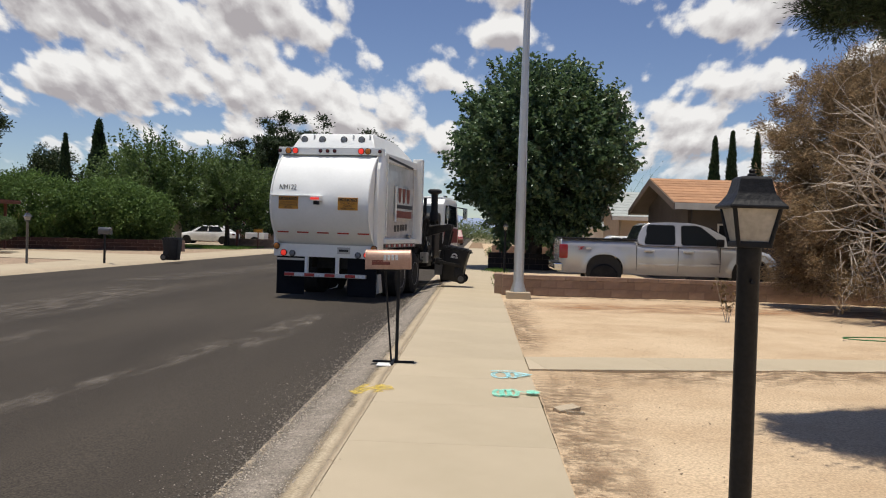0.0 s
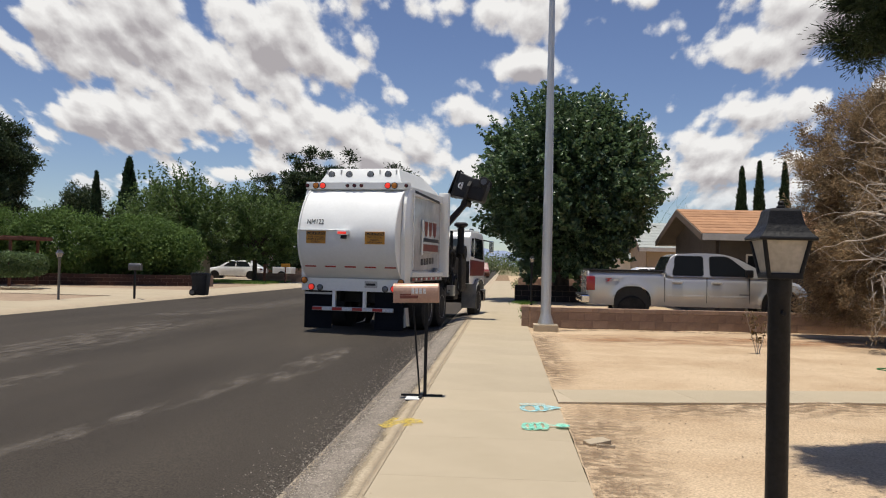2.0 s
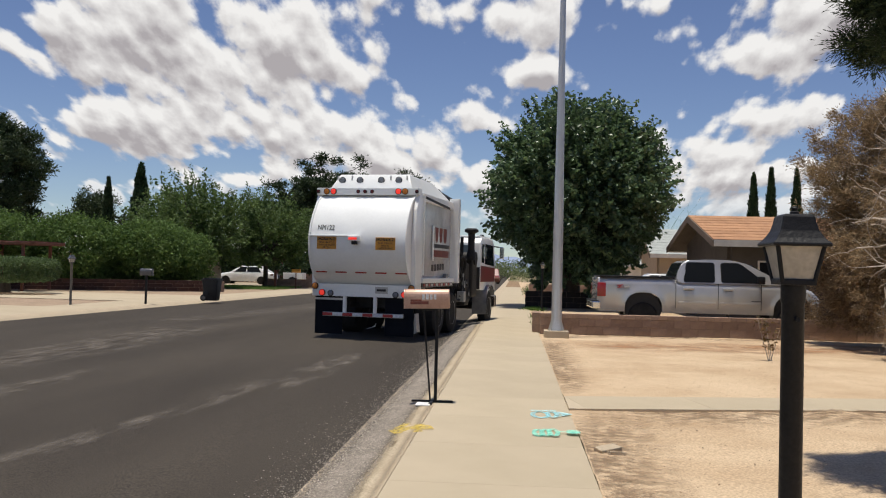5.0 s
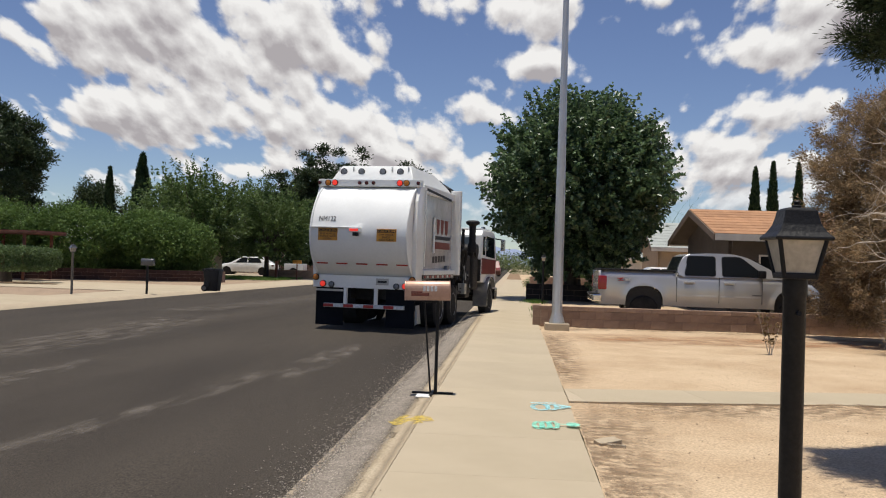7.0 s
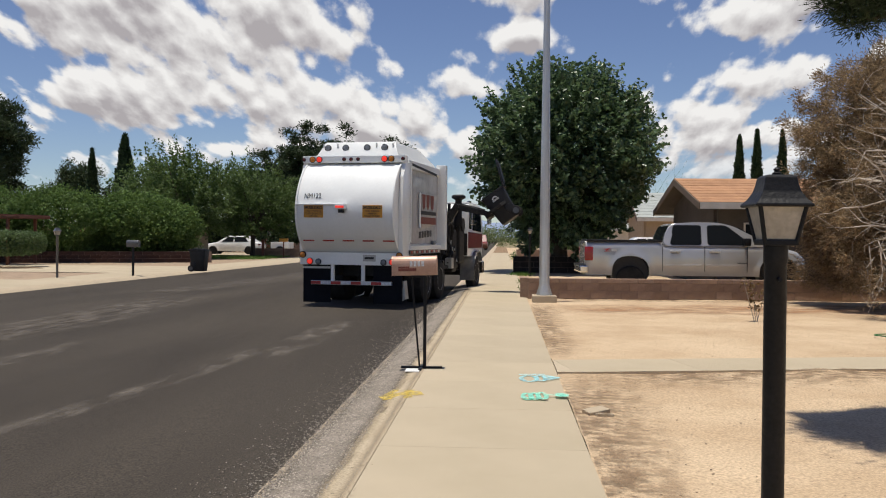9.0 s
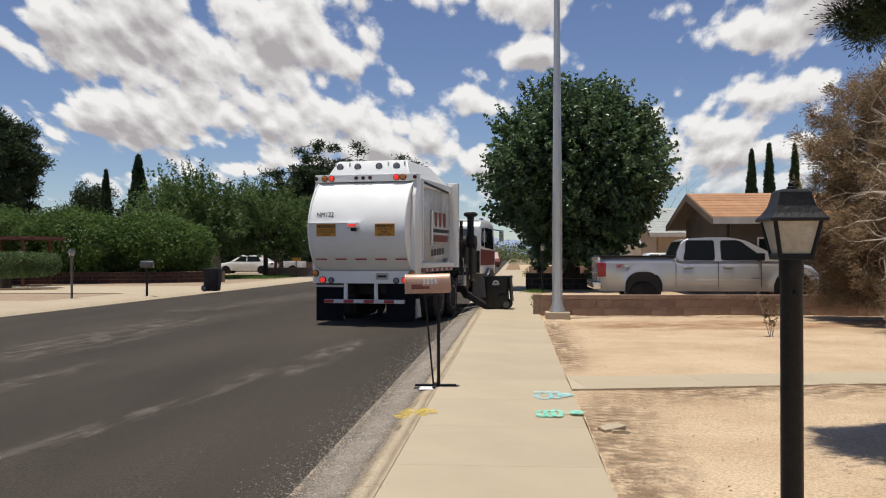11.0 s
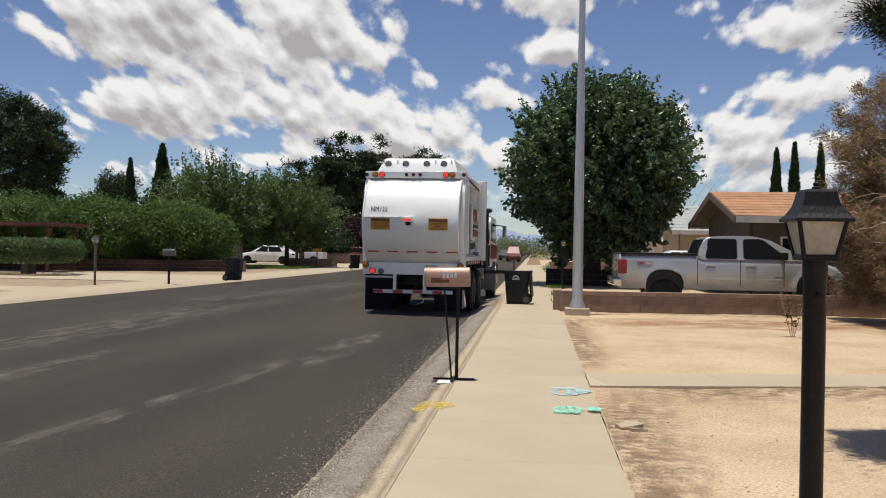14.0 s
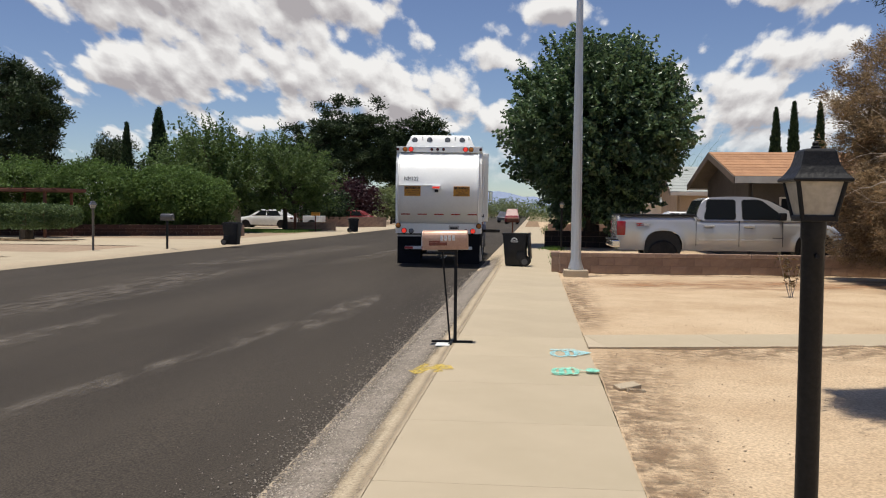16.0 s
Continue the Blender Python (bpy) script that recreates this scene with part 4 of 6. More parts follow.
WHEELS = [truck_wheel(s * 1.0, y, dual=True, w=0.25) for s in (-1, 1) for y in (2.2, 3.58)] + [truck_wheel(s * 1.10, 8.4) for s in (-1, 1)]
for s in (-1, 1):
    part("chassis_rail", bx(s * 0.44 - 0.05, s * 0.44 + 0.05, 0.25, 8.9, 0.72, 0.98), M_MACHINE, T)
    part("axle_box", bx(s * 0.6 - 0.2, s * 0.6 + 0.2, 4.35, 5.0, 0.45, 1.1, bev=0.04), M_MACHINE, T)
for y in (2.2, 3.58, 8.4):
    part("axle", tb((-0.8, y, 0.52), (0.8, y, 0.52), 0.09), M_MACHINE, T)
part("cross_beam", bx(-0.6, 0.6, 0.6, 0.75, 0.70, 1.25), M_MACHINE, T)
part("hose_run", tb((0.1, 0.5, 1.2), (-0.05, 0.7, 0.6), 0.03), M_MACHINE, T)
# hopper behind the cab
bm = bmesh.new()
box(bm, -1.15, 0.55, 3.62, 6.1, 1.15, 3.15, bev=0.03)
part("hopper", bm, M_WHITEDIRT, T)
bm = bmesh.new()
box(bm, 0.30, 0.90, 4.2, 4.5, 0.75, 2.2, bev=0.03)
part("lift_mount", bm, M_MACHINE, T, "dark greasy hydraulic mount")
part("tool_box", bx(0.2, 1.15, 6.3, 7.0, 0.85, 1.98, bev=0.08), M_MACHINE, T)
part("air_tank", tb((0.6, 6.6, 2.0), (1.2, 6.6, 2.0), 0.20, n=16), M_MACHINE, T, smooth=True)
part("bracket", bx(0.95, 1.15, 4.25, 4.45, 0.6, 1.0, bev=0.02), M_MACHINE, T)
for p0, p1, r in (((0.95, 4.4, 1.0), (0.80, 5.9, 1.6), 0.05), ((1.0, 4.3, 1.5), (0.9, 5.8, 1.1), 0.04), ((0.9, 4.3, 2.0), (0.85, 6.1, 1.4), 0.035), ((1.05, 4.6, 0.8), (1.05, 6.3, 0.8), 0.05)):
    part("hydraulic_ram", tb(p0, p1, r), M_MACHINE, T)
for q in range(9):
    part("hose", tb((1.0 + 0.02 * q, 4.3 + 0.2 * q, 0.9 + 0.11 * (q % 4)), (1.08 - 0.02 * q, 5.0 + 0.2 * q, 1.9 - 0.13 * (q % 5)), 0.028, n=6), M_MACHINE, T)
part("valve_box", bx(1.0, 1.2, 5.1, 5.35, 0.75, 1.05, bev=0.02), M_STEEL, T)
part("hydraulic_tank", bx(0.45, 1.08, 5.70, 6.25, 0.62, 1.85, bev=0.06), M_MACHINE, T, "dark greasy hydraulic tank")
for q, (x_, y_, r_) in enumerate(((1.02, 4.05, 0.55), (1.10, 4.35, 0.42), (1.05, 4.75, 0.62), (1.14, 5.0, 0.36))):
    bm = bmesh.new()
    loop_ = [Vector((x_ + 0.05 * math.sin(a * 2), y_ + r_ * 0.75 * math.cos(a), 1.35 + 0.1 * q + r_ * math.sin(a))) for a in np.linspace(radians(-60 + 15 * q), radians(215), 16)]
    for a, b in zip(loop_, loop_[1:]):
        tube(bm, a, b, 0.045 if q % 2 else 0.06, n=8, cap=False)
    part("hose", bm, M_RUBBER, T, "thick black looping hose", smooth=True)
part("splash_panel", pr([(1.205, 0.16), (1.275, 0.20), (1.23, 0.62), (1.205, 0.62)], 0.16, 0.42, "y"), M_WHITEDIRT, T, "pale bent splash panel")
# exhaust and air stack
bm = lathe(bmesh.new(), [(0.13, 1.95), (0.13, 2.15), (0.10, 2.25), (0.10, 2.72), (0.13, 2.74), (0.205, 2.78), (0.205, 2.84), (0.15, 2.88)], 20, "z", (1.12, 6.25, 0))
part("air_stack", bm, M_MACHINE, T, "dark air intake stack with a mushroom cap", smooth=True)
part("exhaust_pipe", tb((0.85, 6.2, 1.9), (0.85, 6.2, 2.62), 0.05), M_BLACK, T)
# cab
cab = part("cab", pr([(7.30, 1.05), (9.6, 1.0), (9.65, 1.75), (9.35, 2.55), (9.1, 2.66), (7.5, 2.66), (7.30, 2.5)], -1.18, 1.18, "x", bev=0.05), M_WHITE, T, "white cab with red lower half", smooth=True)
for s in (-1, 1):
    part("door_panel", pr([(7.35, 1.30), (9.45, 1.30), (9.52, 1.74), (7.35, 1.80)], s * 1.181, s * 1.192, "x"), M_RED, cab)
    part("window", pr([(7.95, 1.85), (9.35, 1.80), (9.12, 2.45), (7.95, 2.48)], s * 1.181, s * 1.189, "x"), M_WINDOW, cab)
    part("window", pr([(7.45, 1.90), (7.82, 1.88), (7.82, 2.46), (7.52, 2.46)], s * 1.181, s * 1.189, "x"), M_WINDOW, cab)
    part("mirror_arm", tb((s * 1.15, 9.3, 2.45), (s * 1.5, 9.25, 2.4), 0.02), M_BLACK, cab)
    part("mirror", bx(s * 1.47 - 0.07, s * 1.47 + 0.07, 9.20, 9.26, 2.05, 2.42, bev=0.02), M_CHROME, cab)
    bm = bmesh.new()
    n = 12
    ring = []
    for i in range(n + 1):
        a = radians(-18 + 165 * i / n)
        ring.append([bm.verts.new((s * u, 8.4 + r * math.cos(a) * -1, 0.52 + r * math.sin(a))) for u, r in ((0.85, 0.70), (1.30, 0.70), (1.30, 0.66), (0.85, 0.66))])
    for a, b in zip(ring, ring[1:]):
        for i in range(4):
            bm.faces.new((a[i], a[(i + 1) % 4], b[(i + 1) % 4], b[i]))
    bm.faces.new(ring[0])
    bm.faces.new(ring[-1][::-1])
    part("fender", bm, M_FENDER, T, "dark glossy rounded wheel arch", smooth=True)
part("rear_window", bx(-0.85, 0.95, 7.285, 7.298, 1.9, 2.42), M_CABGLASS, cab)
part("wall_panel", bx(-1.17, 1.17, 7.27, 7.284, 1.08, 1.75), M_MACHINE, cab)
part("windscreen", bx(-1.05, 1.05, 0, 0.012, 0, 0.7, m=pose(0, 9.66, 1.80, 19)), M_WINDOW, cab)
part("roof_cap", bx(-1.1, 1.1, 7.5, 9.1, 2.662, 2.72, bev=0.03), M_WHITE, cab)
for x in (-0.5, 0.0, 0.5, 0.9):
    part("horn", bx(x - 0.04, x + 0.04, 8.6, 8.9, 2.72, 2.80, bev=0.02), M_CHROME, cab)
part("front_bumper", bx(-1.2, 1.2, 9.6, 9.8, 0.45, 0.85, bev=0.03), M_CHROME, T)

# lift arm: boom from the mount, forearm, and the grip round the cart; each moves
bm = bmesh.new()
prism(bm, [(-0.12, -0.10), (0.35, -0.13), (1.15, -0.09), (1.27, 0.0), (1.15, 0.09), (0.35, 0.16), (-0.12, 0.10)], -0.09, 0.09, "y", bev=0.02)
tube(bm, (0.0, -0.14, 0.0), (0.0, 0.14, 0.0), 0.09, n=14)
tube(bm, (1.18, -0.14, 0.0), (1.18, 0.14, 0.0), 0.08, n=14)
tube(bm, (0.2, -0.13, 0.16), (0.95, -0.13, 0.10), 0.035, n=8)
boom = part("boom", bm, M_MACHINE, T, "black lifting boom")
bm = bmesh.new()
prism(bm, [(-0.08, -0.09), (0.9, -0.07), (1.02, 0.0), (0.9, 0.07), (-0.08, 0.09)], -0.08, 0.08, "y", bev=0.015)
tube(bm, (1.0, -0.2, 0.0), (1.0, 0.2, 0.0), 0.06, n=12)
tube(bm, (0.1, 0.11, 0.09), (0.8, 0.11, 0.08), 0.03, n=8)
forearm = part("forearm", bm, M_MACHINE, T, "black forearm with hydraulic ram")
bm = bmesh.new()
box(bm, -0.12, 0.03, -0.30, 0.30, -0.09, 0.09, bev=0.02)
for s in (-1, 1):
    prism(bm, [(-0.05, s * 0.30), (0.12, s * 0.40), (0.45, s * 0.40), (0.60, s * 0.30), (0.57, s * 0.27), (0.43, s * 0.355), (0.14, s * 0.355), (-0.02, s * 0.25)], -0.045, 0.045, "z", bev=0.006)
grip = part("grip", bm, M_MACHINE, T, "curved black gripping jaws")

cart_main, lid_main = cart("refuse_cart", "black wheeled refuse cart emptied by the truck", -0.58, 26.7, 0.0, 1.0)
cart_across, lid_across = cart("refuse_cart", "black wheeled refuse cart with closed lid at the far kerb", -12.75, 37.9, 180, 0.96)
lid_across.matrix_basis = pose(0.355, 0, 0.91)
cart_far, lid_far = cart("refuse_cart", "black wheeled refuse cart down the street", -12.5, 62.6, 200, 0.96)
lid_far.matrix_basis = pose(0.355, 0, 0.91)


# ---- near street furniture ----
def lantern_post(x, y, label, h=1.70, k=1.0, metal=M_BLACK, rz=1.0, wide=0.873):
    root = thing("lamp_post", label, "lamp post", x, y, 0, rz, "garden lamps")
    zb = h - 0.172 * k
    r = 0.0295 * k
    part("post", lathe(bmesh.new(), [(r * 1.02, -0.05), (r * 1.02, 0.02), (r, 0.03), (r * 0.97, zb - 0.06), (r * 1.06, zb - 0.055), (r * 1.06, zb)], 20), metal, root, smooth=True)
    part("set_screw", lathe(bmesh.new(), [(0.006, -0.01), (0.006, 0.012)], 8, "y", (0, -r - 0.002, zb - 0.10 * k)), metal, root)
    # four glass sides between corner bars, wider at the top
    b0, b1, hh = 0.046 * k * wide, 0.068 * k * wide, 0.092 * k
    for i in range(4):
        m = pose(0, 0, zb, 0, 0, 90 * i)
        bm = bmesh.new()
        q = [(-b0 * 0.9, -b0), (b0 * 0.9, -b0), (b1 * 0.9, -b1), (-b1 * 0.9, -b1)]
        front = [bm.verts.new(m @ Vector((u, v, z))) for (u, v), z in zip(q, (0.004, 0.004, hh, hh))]
        back = [bm.verts.new(m @ Vector((u, v + 0.004, z))) for (u, v), z in zip(q, (0.004, 0.004, hh, hh))]
        bm.faces.new(front)
        bm.faces.new(back[::-1])
        for a in range(4):
            bm.faces.new((front[a], front[(a + 1) % 4], back[(a + 1) % 4], back[a]))
        part("pane", bm, M_FROST, root, "dusty frosted glass pane")
        part("corner_bar", tb(m @ Vector((-b0, -b0, -0.004)), m @ Vector((-b1, -b1, hh + 0.004)), 0.006 * k, n=8), metal, root)
    part("base_plate", bx(-b0 * 1.12, b0 * 1.12, -b0 * 1.12, b0 * 1.12, zb - 0.012, zb + 0.004, bev=0.003), metal, root)
    # four-sided bell roof with a turned-down brim
    bm = bmesh.new()
    rings = []
    for w, z in ((0.083, 0.088), (0.085, 0.095), (0.070, 0.108), (0.056, 0.128), (0.049, 0.150), (0.046, 0.166), (0.036, 0.172)):
        rings.append([bm.verts.new((sx * w * k * wide, sy * w * k * wide, zb + z * k)) for sx, sy in ((-1, -1), (1, -1), (1, 1), (-1, 1))])
    for a, b in zip(rings, rings[1:]):
        for i in range(4):
            bm.faces.new((a[i], a[(i + 1) % 4], b[(i + 1) % 4], b[i]))
    bm.faces.new(rings[0][::-1])
    bm.faces.new(rings[-1])
    bmesh.ops.bevel(bm, geom=list(bm.edges), offset=0.002, segments=1, affect="EDGES")
    part("roof", bm, metal, root)
    part("finial", lathe(bmesh.new(), [(0.012 * k, zb + 0.17 * k), (0.012 * k, zb + 0.178 * k), (0.007 * k, zb + 0.181 * k), (0.009 * k, zb + 0.188 * k), (0.004 * k, zb + 0.193 * k)], 12), metal, root, smooth=True)
    return root


lantern_post(0.646, 2.98, "black metal lamp post with frosted lantern in the dirt yard")
lantern_post(1.05, 37.6, "black garden lamp post beside the pavement", 1.95, 1.5)
lantern_post(-15.72, 31.6, "grey metal lamp post with a conical lantern across the road", 1.74, 1.45, M_GREYPAINT, 45, 1.0)

# street light pole on its concrete foot
pole = thing("street_pole", "tall tapered grey metal pole on a concrete foot", "pole", 0.95, 22.54)
part("foot", bx(-0.29, 0.29, -0.29, 0.29, -0.1, 0.155, bev=0.02), M_GUTTER, pole, "worn square concrete foot")
part("shaft", lathe(bmesh.new(), [(0.19, 0.155), (0.19, 0.19), (0.135, 0.36), (0.125, 0.42), (0.118, 2.5), (0.085, 6.0), (0.05, 10.4)], 28), M_STEEL, pole, smooth=True)
for a in range(4):
    c, s = 0.22 * math.cos(a * math.pi / 2 + 0.78), 0.22 * math.sin(a * math.pi / 2 + 0.78)
    part("bolt", tb((c, s, 0.155), (c, s, 0.21), 0.018, n=6), M_STEEL, pole)

# letterbox on its folding stand
lb = thing("letterbox", "pinkish copper letterbox with rounded top on a black stand", "letterbox", -1.0, 11.07)
arch = [(-0.085, 0.0), (0.085, 0.0), (0.085, 0.14)] + [(0.085 * math.cos(radians(a)), 0.14 + 0.085 * math.sin(radians(a))) for a in range(20, 161, 20)] + [(-0.085, 0.14)]
b = pr(arch, -0.255, 0.255, "x", bev=0.004)
box_part = part("box", b, M_COPPER, lb, "pinkish copper box", smooth=True)
box_part.matrix_basis = pose(-0.075, 0, 1.085, 0, -1.5, 0)
part("door", pr([(u * 1.03, v * 1.02 - 0.002) for u, v in arch], -0.268, -0.256, "x"), M_COPPER, box_part)
part("flag", bx(-0.19, 0.02, -0.094, -0.088, 0.05, 0.085, bev=0.003), M_RUST, box_part, "dull red flag")
part("flag", bx(-0.19, -0.06, -0.093, -0.087, 0.087, 0.105, bev=0.003), M_RUST, box_part, "dull red flag arm")
for k in range(4):
    part("number_bar", bx(-0.055 + 0.045 * k, -0.025 + 0.045 * k, -0.094, -0.087, 0.105, 0.165), M_WHITETAPE, box_part, "plain white number bar")
part("post", bx(-0.019, 0.019, -0.019, 0.019, 0.0, 1.09, bev=0.004, m=Matrix.Shear("XZ", 4, (-0.05, 0)) @ Matrix.Translation((0.04, 0, 0))), M_BLACK, lb)
part("brace", tb((-0.02, 0, 0.02), (-0.12, 0, 1.08), 0.011, n=8), M_BLACK, lb)
part("bracket", bx(-0.17, 0.06, -0.05, 0.05, 1.06, 1.084, bev=0.004), M_BLACK, lb)
part("foot_bar", bx(-0.235, 0.245, -0.018, 0.018, 0.002, 0.026, bev=0.004, m=pose(0, 0, 0.0, 0, 0, 3)), M_BLACK, lb)
part("foot_bar", bx(-0.018, 0.018, -0.22, 0.2, 0.002, 0.022, bev=0.004), M_BLACK, lb)

# broken block, hose
bm = bmesh.new()
box(bm, -0.14, 0.14, -0.10, 0.10, 0.0, 0.085, bev=0.01, m=pose(0, 0, 0, 4, -6, 22))
box(bm, -0.05, 0.17, -0.20, -0.09, -0.02, 0.05, bev=0.01, m=pose(0, 0, 0, -6, 5, 10))
bmesh.ops.subdivide_edges(bm, edges=list(bm.edges), cuts=1)
for v in bm.verts:
    v.co += Vector([noise.noise(v.co * 23 + Vector((k, 0, 0))) * 0.014 for k in (0, 9, 21)])
rb = part("broken_block", bm, M_GUTTER)
rb.matrix_basis = pose(0.76, 8.5, -0.015) @ Matrix.Scale(0.72, 4)
tagged(rb, "broken lump of grey concrete in the dirt", "rubble")
bm = bmesh.new()
pts = [(6.05 + 0.75 * math.cos(a) + 0.6, 15.5 + 0.28 * math.sin(a), 0.02) for a in np.linspace(0, 2 * math.pi, 28)]
for a, b2 in zip(pts, pts[1:]):
    tube(bm, a, b2, 0.010, n=6, cap=False)
tagged(part("garden_hose", bm, M_HOSE), "thin green garden hose loop on the dirt", "hose")

# ---- low block wall: core and blocks ----
def block_wall(name, x0, y0, x1, y1, courses, ch, bl, thick, material, label, cap=0.0, limit=300):
    L = math.hypot(x1 - x0, y1 - y0)
    m = pose(x0, y0, 0, 0, 0, math.degrees(math.atan2(y1 - y0, x1 - x0)))
    wall = tagged(part(name, bx(0.008, L - 0.008, 0.01, thick - 0.01, -0.15, courses * ch - 0.004), M_MORTAR), label, "wall", kind="structure")
    wall.matrix_basis = m
    full = bx(0, bl - 0.010, 0, thick, 0.005, ch - 0.005, bev=0.006)
    half = bx(0, bl / 2 - 0.010, 0, thick, 0.005, ch - 0.005, bev=0.006)
    mes = []
    for k, b in enumerate((full, half)):
        me = bpy.data.meshes.new("block")
        bmesh.ops.recalc_face_normals(b, faces=b.faces)
        b.to_mesh(me)
        b.free()
        me.materials.append(material)
        mes.append(me)
    r = random.Random(len(name))
    for c in range(courses):
        x = 0.0
        if c % 2:
            shared("block", mes[1], wall, pose(x, 0, c * ch))
            x += bl / 2
        while x + bl <= L + 0.02:
            shared("block", mes[0], wall, pose(x, r.uniform(-0.004, 0.004), c * ch))
            x += bl
        if x + bl / 2 <= L + 0.02:
            shared("block", mes[1], wall, pose(x, 0, c * ch))
    if cap:
        x = 0.0
        bm0 = bx(0, bl - 0.008, -0.015, thick + 0.015, courses * ch, courses * ch + cap, bev=0.008)
        first = part("cap", bm0, material, wall)
        while x + 2 * bl <= L + 0.02:
            x += bl
            shared("cap", first.data, wall, pose(x, 0, 0))
    return wall


# near-black block colour stands in for the tree's deep shade on the planter
M_SHADEBLOCK = mat("shade_darkened_block", (0.045, 0.034, 0.027), (0.03, 0.024, 0.02), 4, 0.9, bump=0.5, bscale=80, fine=0.2, each=0.1, spec=0.2)
block_wall("wall_low", 0.60, 23.75, 13.4, 24.55, 2, 0.2, 0.4, 0.2, M_BLOCK, "low pinkish concrete block wall with capping", 0.105)
block_wall("wall_end", 0.60, 23.97, 0.62, 24.8, 2, 0.2, 0.4, 0.2, M_BLOCK, "short return of the low block wall", 0.105)
block_wall("wall_planter", 0.42, 40.6, 6.6, 40.8, 3, 0.24, 0.6, 0.25, M_SHADEBLOCK, "planter wall under the tree, the deep shade put into its block colour")
block_wall("wall_garden", 0.75, 52.0, 9.0, 52.4, 4, 0.22, 0.6, 0.25, M_BLOCK, "tan garden wall further along the pavement")
block_wall("wall_brick_across", -31.0, 43.6, -16.6, 51.4, 3, 0.2, 0.6, 0.25, M_BRICK, "low dark brown brick wall before the hedge")
block_wall("wall_brick_far", -18.5, 66.5, -14.7, 66.9, 3, 0.2, 0.6, 0.25, M_BLOCK, "low reddish wall beside the far drive")
block_wall("wall_brick_far", -21.0, 82.5, -13.6, 83.5, 4, 0.22, 0.6, 0.25, M_BLOCK, "reddish garden wall further down the street")

# ---- vehicles ----
def car_wheel(root, x, y, r, w, s, zc=0.3, ra=0.36):
    t = part("wheel", lathe(bmesh.new(), [(r * 0.6, -w / 2), (r * 0.92, -w / 2), (r, -w / 2 + 0.03), (r, w / 2 - 0.03), (r * 0.92, w / 2), (r * 0.6, w / 2)], 28, "y", (x, y, r)), M_RUBBER, root, smooth=True)
    bm = bmesh.new()
    e = s * w / 2
    lathe(bm, [(r * 0.62, e - 0.10 * s), (r * 0.62, e - 0.01 * s), (r * 0.56, e - 0.015 * s), (r * 0.54, e - 0.07 * s)], 24, "y", (x, y, r))
    lathe(bm, [(0.02, e - 0.02 * s), (r * 0.16, e - 0.025 * s), (r * 0.18, e - 0.06 * s)], 16, "y", (x, y, r))
    for k in range(6):
        a = k * 2 * math.pi / 6 + 0.3
        c_, s_ = math.cos(a), math.sin(a)
        for w_ in (-0.05, 0.05):
            tube(bm, (x + r * 0.12 * c_ - w_ * 0.6 * s_, y + e - 0.045 * s, r + r * 0.12 * s_ + w_ * 0.6 * c_), (x + r * 0.58 * c_ - w_ * s_, y + e - 0.035 * s, r + r * 0.58 * s_ + w_ * c_), 0.022, 0.018, n=6)
    part("rim", bm, M_STEEL, t, "spoked alloy rim")
    part("brake_disc", lathe(bmesh.new(), [(0.02, e - 0.12 * s), (r * 0.56, e - 0.12 * s), (r * 0.56, e - 0.14 * s)], 20, "y", (x, y, r)), M_MACHINE, t)
    part("arch_liner", lathe(bmesh.new(), [(ra, y - s * 0.30), (ra, y + s * (w / 2 - 0.06))], 32, "y", (x, 0, zc)), M_INK, root)


def hull(width, length, centres, r, zc, top, z0, n=72, rows=14, y0=0.0, square=2.0):
    """A body shell: columns along x between the sill with its wheel arches and the top line, rounded in at sill and shoulder."""
    xs = sorted(set([length * i / n for i in range(n + 1)] + [c + r * math.cos(math.pi * k / 12) for c in centres for k in range(13)]))
    bm = bmesh.new()
    cols = []
    for x in xs:
        zb = z0
        for c in centres:
            if abs(x - c) < r:
                zb = max(zb, zc + r * 0.93 * max(0, 1 - (abs(x - c) / r) ** square) ** (1 / square))
        zt = float(np.interp(x, [p[0] for p in top], [p[1] for p in top]))
        end = max(0, 0.22 - x) ** 2 * 1.2 + max(0, x - length + 0.35) ** 2 * 1.3
        col = []
        for s in (0, 1):
            for k in range(rows + 1):
                z = z0 + (zt - z0) * k / rows
                z = max(z, zb)
                f = (z - z0) / (zt - z0)
                inset = 0.05 * max(0, f - 0.55) ** 1.5 * 3 + 0.09 * max(0, 0.42 - f) ** 1.5 + end + 0.07 * max(0, (f - 0.86) / 0.14) ** 2
                inset -= sum(0.03 * math.exp(-((math.hypot(x - c, z - zc) - r) / 0.10) ** 2) for c in centres)
                col.append(bm.verts.new((x, y0 + (inset if s == 0 else width - inset), z)))
        cols.append(col)
    m = rows + 1
    for a, b in zip(cols, cols[1:]):
        for k in range(rows):
            bm.faces.new((a[k], b[k], b[k + 1], a[k + 1]))
            bm.faces.new((a[m + k], a[m + k + 1], b[m + k + 1], b[m + k]))
        bm.faces.new((a[rows], b[rows], b[m + rows], a[m + rows]))
        bm.faces.new((a[0], a[m], b[m], b[0]))
    for c in (cols[0], cols[-1]):
        for k in range(rows):
            bm.faces.new((c[k], c[k + 1], c[m + k + 1], c[m + k]))
    bmesh.ops.dissolve_degenerate(bm, dist=1e-5, edges=list(bm.edges))
    return bm


